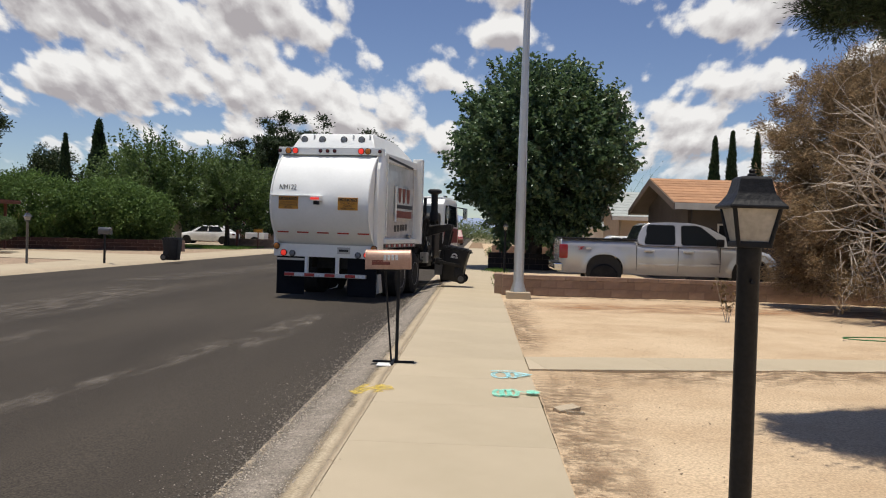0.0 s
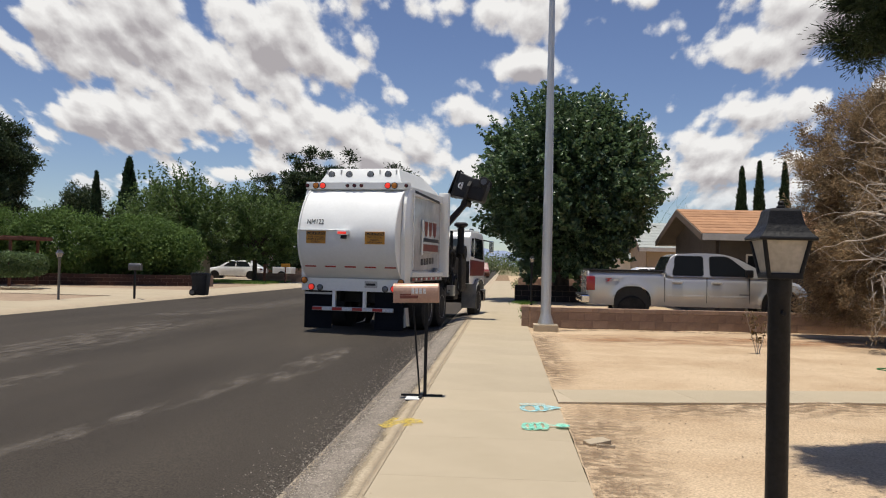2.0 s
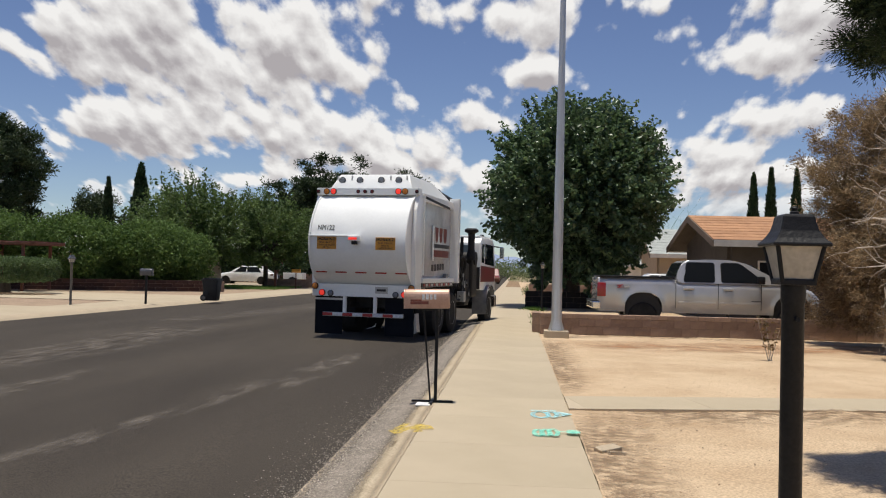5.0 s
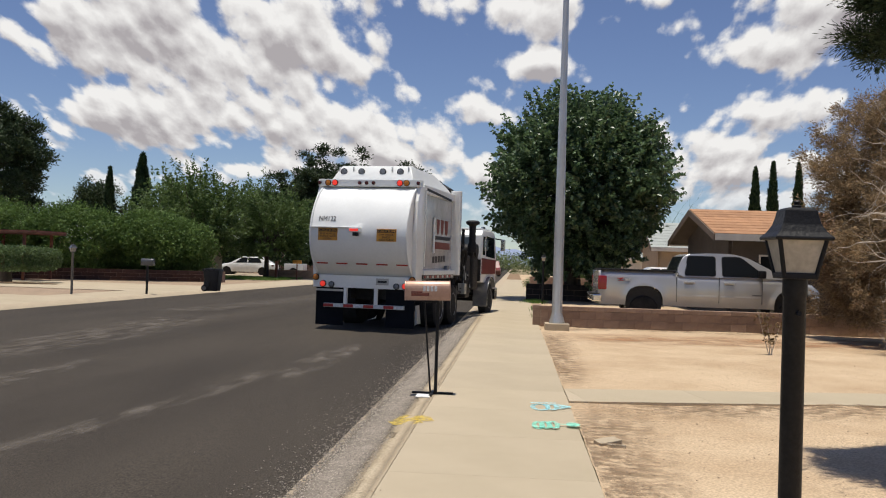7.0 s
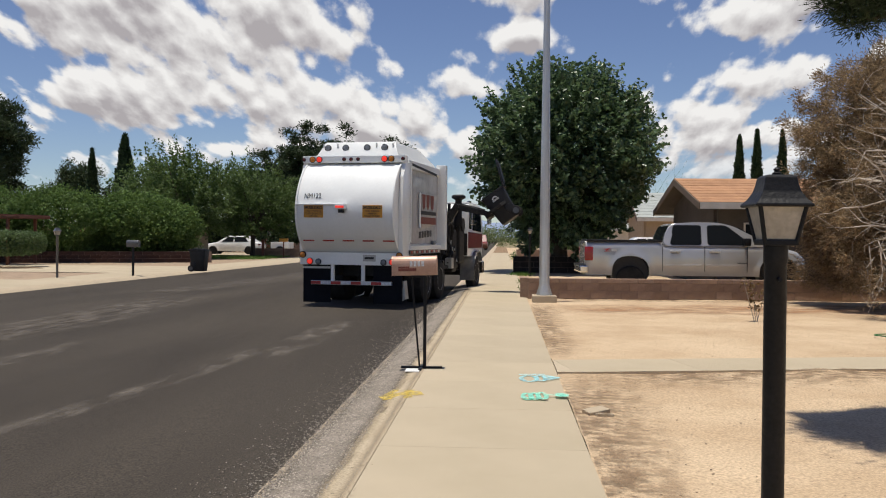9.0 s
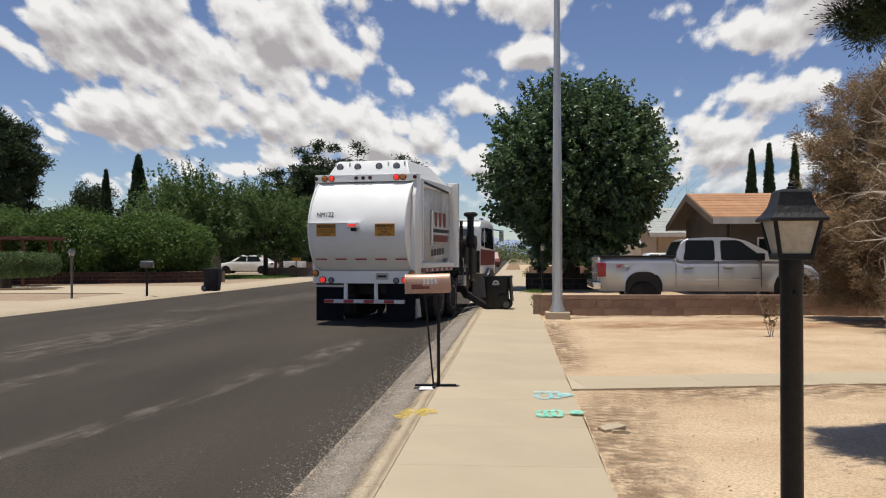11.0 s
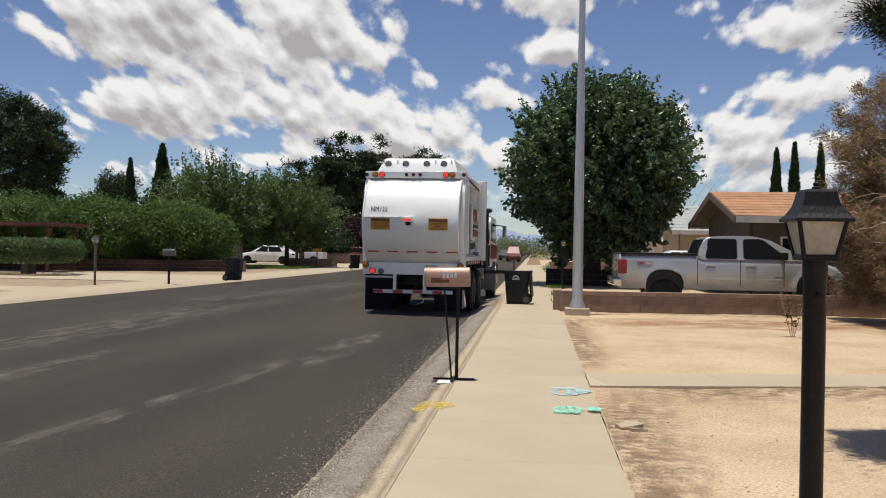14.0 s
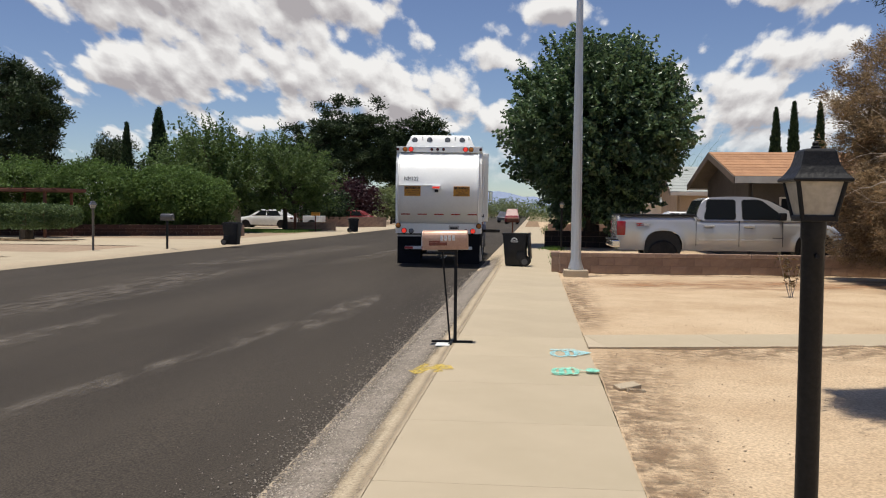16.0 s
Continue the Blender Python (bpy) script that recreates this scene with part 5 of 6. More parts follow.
def rounded(poly, r, n=4):
    """The outline with its corners rounded."""
    out = []
    P = [Vector(p) for p in poly]
    for i, p in enumerate(P):
        a, b = P[i - 1] - p, P[(i + 1) % len(P)] - p
        ra, rb = min(r, a.length * 0.45), min(r, b.length * 0.45)
        u, v = p + a.normalized() * ra, p + b.normalized() * rb
        for k in range(n + 1):
            t = k / n
            out.append(u * (1 - t) ** 2 + p * 2 * t * (1 - t) + v * t * t)
    return out


pk = thing("pickup_truck", "silver crew-cab pickup truck with tinted windows parked on the drive", "pickup truck", 2.2, 25.4)
W = 1.95
PW = (1.20, 5.12)
body = part("body", hull(W, 5.86, PW, 0.50, 0.60, [(0.0, 1.45), (2.0, 1.465), (2.06, 1.36), (4.7, 1.36), (5.2, 1.315), (5.62, 1.22), (5.86, 1.04)], 0.54, n=90, square=2.6), M_SILVER, pk, "silver painted body", smooth=True)
part("bed_cover", bx(0.03, 2.03, 0.03, W - 0.03, 1.455, 1.505, bev=0.014), M_PLASTIC, pk, "dark bed cover")
part("tailgate", bx(-0.03, 0.012, 0.14, W - 0.14, 0.80, 1.45, bev=0.015), M_SILVER, pk)
BELT, ROOF = 1.345, 1.99


def lean(z):
    return 0.035 + 0.175 * max(0, (z - BELT) / (ROOF - BELT)) ** 1.25


outline = rounded([(2.06, BELT), (2.10, 1.62), (2.27, 1.955), (2.9, 1.995), (3.55, 1.99), (3.95, 1.90), (5.0, BELT)], 0.16, 5)
bm = bmesh.new()
near_v = [bm.verts.new((p.x, lean(p.y), p.y)) for p in outline]
far_v = [bm.verts.new((p.x, W - lean(p.y), p.y)) for p in outline]
bm.faces.new(near_v)
bm.faces.new(far_v[::-1])
for i in range(len(outline)):
    j = (i + 1) % len(outline)
    bm.faces.new((near_v[i], near_v[j], far_v[j], far_v[i]))
bmesh.ops.bevel(bm, geom=[e for e in bm.edges if abs(e.verts[0].co.y - e.verts[1].co.y) < 0.2 and e.calc_length() < 1.5], offset=0.03, segments=3, affect="EDGES")
cabp = part("cab", bm, M_SILVER, pk, "silver cab", smooth=True)
bm = bmesh.new()
prism(bm, [(4.07, 1.845), (4.90, 1.395), (4.93, 1.405), (4.10, 1.862)], 0.24, W - 0.24, "y")
part("windscreen", bm, M_WINDOW, cabp)
bm = bmesh.new()
prism(bm, [(2.085, 1.50), (2.24, 1.88), (2.215, 1.89), (2.06, 1.51)], 0.24, W - 0.24, "y")
part("rear_window", bm, M_WINDOW, cabp)
for s, base in ((1, 0.0), (-1, W)):
    for quad in (((2.27, 1.385), (3.08, 1.385), (3.08, 1.905), (2.36, 1.905)), ((3.27, 1.385), (4.36, 1.385), (4.20, 1.56), (3.80, 1.865), (3.68, 1.905), (3.27, 1.905))):
        for name_, grow, off, m_, lab in (("window_seal", 0.022, 0.004, M_INK, "black rubber seal"), ("window", 0.0, 0.009, M_WINDOW, "tinted side window")):
            mid = sum((Vector(q) for q in quad), Vector((0, 0))) / len(quad)
            ring_ = rounded([Vector(q) + (Vector(q) - mid).normalized() * grow for q in quad], 0.075)
            bm = bmesh.new()
            f = [bm.verts.new((p.x, base + s * (lean(p.y) - off), p.y)) for p in ring_]
            g = [bm.verts.new((p.x, base + s * (lean(p.y) + 0.02), p.y)) for p in ring_]
            bm.faces.new(f)
            bm.faces.new(g[::-1])
            for i in range(len(ring_)):
                j = (i + 1) % len(ring_)
                bm.faces.new((f[i], f[j], g[j], g[i]))
            part(name_, bm, m_, cabp, lab)

    def slab_on(name_, x0, x1, z0_, z1_, proud, m_, parent, lab="", bev=0.0):
        lo_, hi_ = sorted((base - s * proud, base + s * 0.03))
        return part(name_, bx(x0, x1, lo_, hi_, z0_, z1_, bev=bev), m_, parent, lab)

    for x in (2.055, 3.175, 4.30):
        slab_on("door_seam", x - 0.007, x + 0.007, 0.66, 1.34, 0.0015, M_INK, body)
    for x in (2.25, 3.30):
        # no hollow here: a flat grey plate paints the recess shade behind the handle
        slab_on("handle_shade_patch", x + 0.05, x + 0.23, 1.135, 1.225, 0.002, M_FENDER, body, "flat grey patch painted as the shade of the handle recess", 0.002)
        slab_on("door_handle", x, x + 0.28, 1.170, 1.225, 0.045, M_STEEL, body, "chrome door handle", 0.014)
    slab_on("side_moulding", 2.12, 3.10, 0.80, 0.855, 0.016, M_SILVER, body, "", 0.007)
    slab_on("side_moulding", 3.22, 4.26, 0.80, 0.855, 0.016, M_SILVER, body, "", 0.007)
    slab_on("badge", 4.04, 4.32, 0.885, 0.91, 0.004, M_GREYPAINT, body, "small grey name bar")
    part("mirror", bx(4.16, 4.34, min(base - s * 0.27, base - s * 0.05), max(base - s * 0.27, base - s * 0.05), 1.36, 1.57, bev=0.045), M_BLACK, pk, "black door mirror", smooth=True)
    part("mirror_arm", bx(4.22, 4.30, min(base - s * 0.07, base + s * 0.04), max(base - s * 0.07, base + s * 0.04), 1.36, 1.42, bev=0.01), M_BLACK, pk)
    part("tail_light", bx(-0.035, 0.20, min(base - s * 0.004, base + s * 0.10), max(base - s * 0.004, base + s * 0.10), 0.93, 1.31, bev=0.025), M_TAILRED, body, "red tail lamp", smooth=True)
    part("badge", pr([(0.46, 1.25), (0.66, 1.27), (0.56, 1.205), (0.68, 1.195), (0.48, 1.175), (0.56, 1.225)], base - s * 0.005, base + s * 0.02, "y"), M_REDTAPE, body, "red sticker shape")
    slab_on("badge", 0.69, 0.82, 1.19, 1.24, 0.004, M_STEEL, body, "grey sticker shape")
    for x in PW:
        car_wheel(pk, x, base + s * 0.17, 0.40, 0.27, -s, 0.60, 0.49)
part("rear_bumper", bx(-0.17, 0.06, 0.02, W - 0.02, 0.60, 0.80, bev=0.035), M_CHROME, pk, "chrome rear bumper")
part("bumper_step", bx(-0.18, 0.02, 0.05, W - 0.05, 0.775, 0.82, bev=0.012), M_BLACK, pk)


def saloon(name, label, x, y, rz, length=4.7, height=1.45, paint=M_CARWHITE, tall=False):
    root = thing(name, label, "car", x, y, 0, rz)
    L, w = length, 1.82
    fr, rr = 0.19 * L, 0.80 * L
    b = part("body", hull(w, L, (fr, rr), 0.38, 0.30, [(0, 0.66), (0.03 * L, 0.76), (0.25 * L, 0.97), (0.72 * L, 1.01), (0.97 * L, 0.97), (L, 0.80)], 0.24, y0=-w / 2), paint, root, smooth=True)
    bm = bmesh.new()
    x0, x1 = 0.25 * L, (0.97 if tall else 0.93) * L
    lo = [bm.verts.new((u, v, 0.95)) for u, v in ((x0, -w * 0.48), (x1, -w * 0.48), (x1, w * 0.48), (x0, w * 0.48))]
    hi = [bm.verts.new((u, v, height)) for u, v in ((0.43 * L, -w * 0.37), ((0.88 if tall else 0.74) * L, -w * 0.37), ((0.88 if tall else 0.74) * L, w * 0.37), (0.43 * L, w * 0.37))]
    bm.faces.new(lo[::-1])
    bm.faces.new(hi)
    for i in range(4):
        bm.faces.new((lo[i], lo[(i + 1) % 4], hi[(i + 1) % 4], hi[i]))
    bmesh.ops.bevel(bm, geom=list(bm.edges), offset=0.07, segments=3, affect="EDGES")
    c = part("cabin", bm, paint, root, smooth=True)
    for s in (-1, 1):
        for q in (((0.335, 1.0), (0.535, 1.0), (0.535, height - 0.09), (0.445, height - 0.09)), ((0.555, 1.0), (0.79, 1.0), (0.73, height - 0.1), (0.555, height - 0.09))):
            bm = bmesh.new()
            f, g = [], []
            for u, z in q:
                yy = s * w * (0.48 - 0.11 * (z - 0.95) / (height - 0.95))
                f.append(bm.verts.new((u * L, yy + s * 0.008, z)))
                g.append(bm.verts.new((u * L, yy - s * 0.02, z)))
            bm.faces.new(f)
            bm.faces.new(g[::-1])
            for i in range(4):
                bm.faces.new((f[i], f[(i + 1) % 4], g[(i + 1) % 4], g[i]))
            part("window", bm, M_WINDOW, c)
        for u in (fr, rr):
            car_wheel(root, u, s * (w / 2 - 0.12), 0.33, 0.22, s)
        part("headlight", bx(0.03, 0.28, min(s * 0.60, s * 0.90), max(s * 0.60, s * 0.90), 0.62, 0.74, bev=0.03), M_LENS, b)
        part("tail_light", bx(L - 0.22, L - 0.02, min(s * 0.62, s * 0.905), max(s * 0.62, s * 0.905), 0.74, 0.86, bev=0.02), M_REDDARK, b)
    return root


saloon("car", "white saloon car parked under a shade tree", -24.7, 74.6, 0, 4.9, 1.5)
saloon("car", "white estate car parked beyond the block wall", 4.6, 47.0, 0, 4.6, 1.62, tall=True)
saloon("car", "dark red vehicle parked far down the street", -2.9, 118.0, 90, 4.8, 1.9, paint=M_RED, tall=True)
saloon("car", "dark car parked far down the street", -4.4, 131.0, 90, 4.6, 1.5, paint=M_GREYPAINT)
saloon("car", "dark red car by a garden wall", -20.2, 88.0, 0, 4.6, 1.5, paint=M_RED)
bt = thing("flatbed_trailer", "white utility trailer beside the parked car", "trailer", -19.5, 76.6)
part("bed", bx(0, 1.6, -0.8, 0.8, 0.45, 1.0, bev=0.03), M_CARWHITE, bt)
for s in (-1, 1):
    part("wheel", lathe(bmesh.new(), [(0.2, -0.1), (0.33, -0.1), (0.33, 0.1), (0.2, 0.1)], 20, "y", (0.8, s * 0.85, 0.33)), M_RUBBER, bt)


def post_box(x, y, label, material, h=1.05, bar=False, half=0.30):
    root = thing("letterbox", label, "letterbox", x, y)
    part("post", bx(-0.035, 0.035, -0.035, 0.035, -0.05, h, bev=0.005), M_BROWNWOOD if bar else M_BLACK, root)
    bb = pr([(u * 1.15, v * 1.15) for u, v in arch], -half, half, "x", bev=0.004)
    q = part("box", bb, material, root, smooth=True)
    q.matrix_basis = pose(0, 0, h)
    part("door", pr([(u * 1.18, v * 1.16) for u, v in arch], half + 0.001, half + 0.012, "x"), material, q)


post_box(-13.85, 33.7, "dark letterbox on a thin post across the road", M_GREYPAINT, 1.06, half=0.23)
post_box(-15.4, 63.5, "yellowish letterbox on a wooden post", M_SIGN, 1.1, True)
post_box(-1.15, 47.5, "dark letterbox at the pavement edge", M_BROWNWOOD, 0.98, True)
bp = part("marker_post", bx(-0.09, 0.09, -0.09, 0.09, 0, 1.25, bev=0.02), M_BROWNWOOD)
bp.matrix_basis = pose(-17.0, 64.0, 0)
tagged(bp, "weathered brown wooden post by the drive", "post")
fl = thing("flag", "small striped flag on a thin staff by the porch", "flag", -22.0, 84.0)
part("staff", tb((0, 0, 0), (0.1, 0, 2.6), 0.02), M_WHITETAPE, fl)
for k in range(5):
    part("stripe", bx(0.1 + 0.06 * k, 0.16 + 0.06 * k, -0.01, 0.01, 1.5 - 0.05 * k, 2.45 - 0.05 * k), M_REDTAPE if k % 2 else M_WHITETAPE, fl)


# ---- houses ----
M_BARGE = mat("weathered_grey_board", (0.17, 0.13, 0.10), None, 3, 0.8, fine=0.15)
def house(label, x0, x1, y0, y1, eave, ridge, wall_m, roof_m, over=0.55, windows=(), shingles=False, doors=()):
    """A gabled bungalow: ridge along x between the eaves at y0 and y1."""
    root = thing("house", label, "house", (x0 + x1) / 2, (y0 + y1) / 2)
    ox, oy = (x0 + x1) / 2, (y0 + y1) / 2
    hx, hy = (x1 - x0) / 2, (y1 - y0) / 2
    m_ = Matrix.Identity(4)
    for s in (-1, 1):
        part("wall", bx(-hx, hx, min(s * hy, s * (hy - 0.2)), max(s * hy, s * (hy - 0.2)), -0.05, eave), wall_m, root)
        part("wall", pr([(-hy + 0.2, -0.05), (hy - 0.2, -0.05), (hy - 0.2, eave), (0, ridge - 0.22), (-hy + 0.2, eave)], s * hx - 0.1, s * hx + 0.1, "x"), wall_m, root, "gable wall")
        slope = (ridge - eave) / hy
        yo = hy + over
        part("roof", pr([(0, ridge), (s * yo, ridge - slope * yo), (s * yo, ridge - slope * yo - 0.14), (0, ridge - 0.14)], -hx - over, hx + over, "x"), roof_m, root)
        zf = ridge - slope * yo
        # soffit board in the darkened brown: keeps the roof underside as dark as shade
        part('soffit', pr([(0, ridge - 0.145), (s * yo, zf - 0.145), (s * yo, zf - 0.165), (0, ridge - 0.165)], -hx - over + 0.03, hx + over - 0.03, 'x'), M_SHADEWALL, root)
        part("fascia", bx(-hx - over, hx + over, min(s * yo, s * (yo + 0.04)), max(s * yo, s * (yo + 0.04)), zf - 0.22, zf - 0.002), M_TRIM, root, "pale eaves board")
        for g in (-1, 1):
            part("barge_board", pr([(0, ridge - 0.02), (s * yo, zf - 0.02), (s * yo, zf - 0.24), (0, ridge - 0.26)], g * (hx + over) + min(0, g * 0.04), g * (hx + over) + max(0, g * 0.04), "x"), M_BARGE, root)
        if shingles and s < 0:
            n = 9
            for k in range(n):
                ya = -yo + k * yo / n
                za = ridge + slope * ya
                zb = ridge + slope * (ya + yo / n)
                part("shingle_course", pr([(ya - 0.02, za + 0.004), (ya + yo / n, zb + 0.004), (ya + yo / n, zb + 0.008), (ya - 0.02, za + 0.014)], -hx - over - 0.01, hx + over + 0.01, "x"), roof_m, root)
    for wx, wz0, ww, wh in windows:
        wnd = part("window", bx(wx - ox, wx - ox + ww, -hy - 0.03, -hy + 0.02, wz0, wz0 + wh), M_TRIM, root, "white-framed window")
        part("pane", bx(wx - ox + 0.06, wx - ox + ww / 2 - 0.03, -hy - 0.036, -hy - 0.031, wz0 + 0.06, wz0 + wh - 0.06), M_WINDOW, wnd)
        part("pane", bx(wx - ox + ww / 2 + 0.03, wx - ox + ww - 0.06, -hy - 0.036, -hy - 0.031, wz0 + 0.06, wz0 + wh - 0.06), M_WINDOW, wnd)
        part("sill", bx(wx - ox - 0.05, wx - ox + ww + 0.05, -hy - 0.08, -hy - 0.03, wz0 - 0.06, wz0), M_TRIM, wnd)
    for dx, dw, dm in doors:
        part("door", bx(dx - ox, dx - ox + dw, -hy - 0.05, -hy - 0.004, 0.0, 2.1, bev=0.01), dm, root)
    return root


house("bungalow with tan shingle gable roof and dark shaded porch", 7.15, 24.0, 31.6, 39.2, 2.93, 3.82, M_SHADEWALL, M_ROOFTAN, 0.75, ((8.0, 0.05, 0.98, 2.06), (13.0, 0.9, 1.8, 1.2)), True, ((11.4, 0.95, M_TRIM),))
house("tan bungalow with pale grey roof behind", 8.2, 20.0, 53.6, 60.4, 3.0, 4.36, M_TANWALL, M_ROOFGREY, 0.6, ((9.3, 1.0, 1.0, 1.1), (10.8, 1.0, 1.0, 1.1)), True)
house("low pale house behind the shade trees", -34.0, -21.5, 92.0, 100.0, 2.6, 3.7, M_TREESHADEWALL, M_ROOFGREY, 0.5, ((-27.0, 0.9, 1.6, 1.2), (-22.5, 0.9, 1.6, 1.2)), False, ((-24.5, 0.95, M_BROWNWOOD),))
house("tan house beyond the hedge", -34.0, -21.0, 57.0, 64.0, 2.4, 3.3, M_TANWALL, M_ROOFGREY, 0.5, ((-21.7, 0.7, 1.2, 1.4),), False)
house("pale house behind the tall hedge", -52.0, -33.0, 52.0, 62.0, 2.7, 4.0, M_PALEWALL, M_ROOFGREY, 0.6)
house("low house far down the street", 6.5, 18.0, 86.0, 94.0, 2.6, 3.8, M_PALEWALL, M_ROOFGREY, 0.5, ((8.0, 0.9, 1.4, 1.1), (12.0, 0.9, 1.4, 1.1)))
ev = part("roof_cooler", bx(-0.5, 0.5, -0.4, 0.4, 3.4, 4.5, bev=0.06), M_TANWALL)
ev.matrix_basis = pose(-34.3, 54.5, 0)
tagged(ev, "tan rooftop cooler box above the hedge", "cooler")
pg = thing("pergola", "flat brown wooden pergola on thin posts", "pergola", -26.5, 44.6)
part("roof", bx(-3.2, 3.1, -1.5, 1.5, 2.28, 2.42, bev=0.02), M_BROWNWOOD, pg)
for x in (-2.6, -0.2, 2.4):
    for y in (-1.3, 1.3):
        part("post", bx(x - 0.06, x + 0.06, y - 0.06, y + 0.06, 0, 2.28), M_BROWNWOOD, pg)
for k in range(9):
    part("slat", bx(-3.1 + 0.75 * k, -3.0 + 0.75 * k, -1.65, 1.65, 2.421, 2.47), M_BROWNWOOD, pg)


# ---- plants ----
def clumps(rng, n, c, r, hollow=0.55, flat=-1.0, lump=0.18):
    d = rng.normal(size=(n * 3, 3))
    d /= np.linalg.norm(d, axis=1)[:, None]
    d = d[d[:, 2] > flat][:n]
    k = np.array([1 + lump * (noise.noise(Vector(v * 1.9 + c)) * 1.3 + noise.noise(Vector(v * 4.3 + c)) * 0.8) for v in d])
    rad = (hollow + (1 - hollow) * rng.random(len(d)) ** 0.6) * k
    return np.array(c) + d * rad[:, None] * np.array(r), d


def spray(rng, centres, per, spread):
    p = np.repeat(centres, per, axis=0)
    return p + rng.normal(size=p.shape) * np.array(spread)


def limbs(bm, base, z0, targets, r0, rng):
    for t in targets:
        t = Vector(t)
        a = Vector((base[0], base[1], z0 + rng.uniform(0, 0.25) * (t.z - z0)))
        mid = a.lerp(t, 0.5) + Vector(rng.normal(size=3) * 0.12 * (t - a).length)
        tube(bm, a, mid, r0, r0 * 0.6, n=7, cap=False)
        tube(bm, mid, t, r0 * 0.6, r0 * 0.15, n=6, cap=False)


def shoots(rng, n, per, c, r, inner=0.6, lump=0.16, rise=0.35, slim=0.25, jitter=0.13):
    """Leafy shoots that run outwards and up through a crown; places and leaf directions."""
    d = rng.normal(size=(n * 2, 3))
    d /= np.linalg.norm(d, axis=1)[:, None]
    d = d[d[:, 2] > -0.86][:n]
    k = np.array([1 + lump * (noise.noise(Vector(v * 2.3 + c)) * 1.2 + noise.noise(Vector(v * 6.1 + c)) * 0.9) for v in d]) * rng.uniform(0.82, 1.05, len(d))
    girth = np.stack([1 - slim * np.maximum(0, -d[:, 2]), 1 - slim * np.maximum(0, -d[:, 2]), np.ones(len(d))], 1)
    tip = np.array(c) + d * k[:, None] * np.array(r) * girth
    root_ = np.array(c) + (tip - np.array(c)) * rng.uniform(inner - 0.12, inner + 0.12, len(d))[:, None] - np.array([0, 0, rise])
    s_ = rng.random((len(d), per, 1)) ** 0.8
    p = root_[:, None] + (tip - root_)[:, None] * s_ + rng.normal(size=(len(d), per, 3)) * jitter * (1.15 - 0.75 * s_)
    al = (tip - root_)[:, None] * 0.35 + rng.normal(size=(len(d), per, 3)) * 0.5 + np.array([0, 0, -0.25])
    return p.reshape(-1, 3), al.reshape(-1, 3)


def broadleaf(label, x, y, c, r, trunk_r, fork, n_cl, per, spread, leaf, material, seed, flat=-1.0, lump=0.2, hollow=0.5, name="tree", shoot=None):
    rng = np.random.default_rng(seed)
    root = thing(name, label, "tree", x, y)
    c = np.array(c)
    pts, _ = clumps(rng, n_cl, c, r, hollow, flat, lump)
    bm = bmesh.new()
    tube(bm, (0, 0, -0.1), (0.03, 0.02, fork * 0.5), trunk_r * 1.25, trunk_r, n=12, cap=False)
    tube(bm, (0.03, 0.02, fork * 0.5), (0, 0.05, fork * 1.15), trunk_r, trunk_r * 0.8, n=12)
    limbs(bm, (0, 0.05), fork, pts[:: max(1, n_cl // 26)] * 0.85 + np.array([0, 0, c[2] * 0.15]), trunk_r * 0.42, rng)
    part("trunk", bm, M_BARK, root, "grey-brown bark", smooth=True)
    if shoot:
        p, al = shoots(rng, shoot[0], shoot[1], c, np.array(r), *shoot[2:])
        lv = leaves("crown", rng, p, leaf, leaf * 0.66, material, root, up=0.35, along=al)
    else:
        lv = leaves("crown", rng, spray(rng, pts, per, spread), leaf, leaf * 0.62, material, root)
    tagged(lv, "dense green leaf crown")
    return root


broadleaf("full round mulberry tree with dark green leaves", 2.46, 41.6, (0.22, 0, 4.95), (4.2, 4.1, 4.75), 0.36, 2.0, 300, 1, (0.25, 0.25, 0.22), 0.23, M_MULBERRY, 11, -0.80, 0.3, 0.3, shoot=(2000, 34, 0.62, 0.17, 0.45, 0.28, 0.16))
broadleaf("tall spreading ash tree with bright leaves", -20.9, 58.5, (0.0, 0, 4.2), (3.5, 3.0, 3.3), 0.16, 1.8, 200, 1, (0.28, 0.28, 0.28), 0.18, M_ASH, 12, -0.8, 0.25, 0.3, shoot=(480, 44, 0.45, 0.3, 0.9, 0.1, 0.16))
broadleaf("spreading ash tree shading the white car", -17.9, 64.5, (0.2, 0, 4.0), (3.9, 3.0, 2.9), 0.17, 1.7, 200, 1, (0.28, 0.28, 0.28), 0.18, M_ASH, 13, -0.75, 0.22, 0.3, shoot=(480, 44, 0.45, 0.3, 0.9, 0.1, 0.16))
broadleaf("ash tree with open crown further back", -25.5, 66.0, (0.0, 0, 4.3), (3.2, 3.0, 3.1), 0.15, 1.8, 200, 1, (0.3, 0.3, 0.3), 0.26, M_ASH, 14, -0.8, 0.25, 0.3, shoot=(330, 24, 0.45, 0.3, 0.9, 0.1, 0.16))
for x, y, w in ((-24.2, 84.5, 2.6), (-19.6, 83.9, 2.4), (-27.8, 85.0, 2.4)):
    broadleaf("dark leafy shrub in the shade behind the parked car", x, y, (0, 0, 1.7), (w, 1.4, 1.8), 0.08, 0.5, 150, 30, (0.35, 0.3, 0.3), 0.3, M_CYPRESS, int(20 - x), -0.8, 0.3, 0.2, "bush")
broadleaf("dark purple-leaved plum tree", -19.8, 96.0, (0, 0, 2.5), (3.6, 2.6, 2.1), 0.14, 1.0, 260, 24, (0.35, 0.35, 0.35), 0.36, M_PLUM, 15, -0.9, 0.2, 0.2)
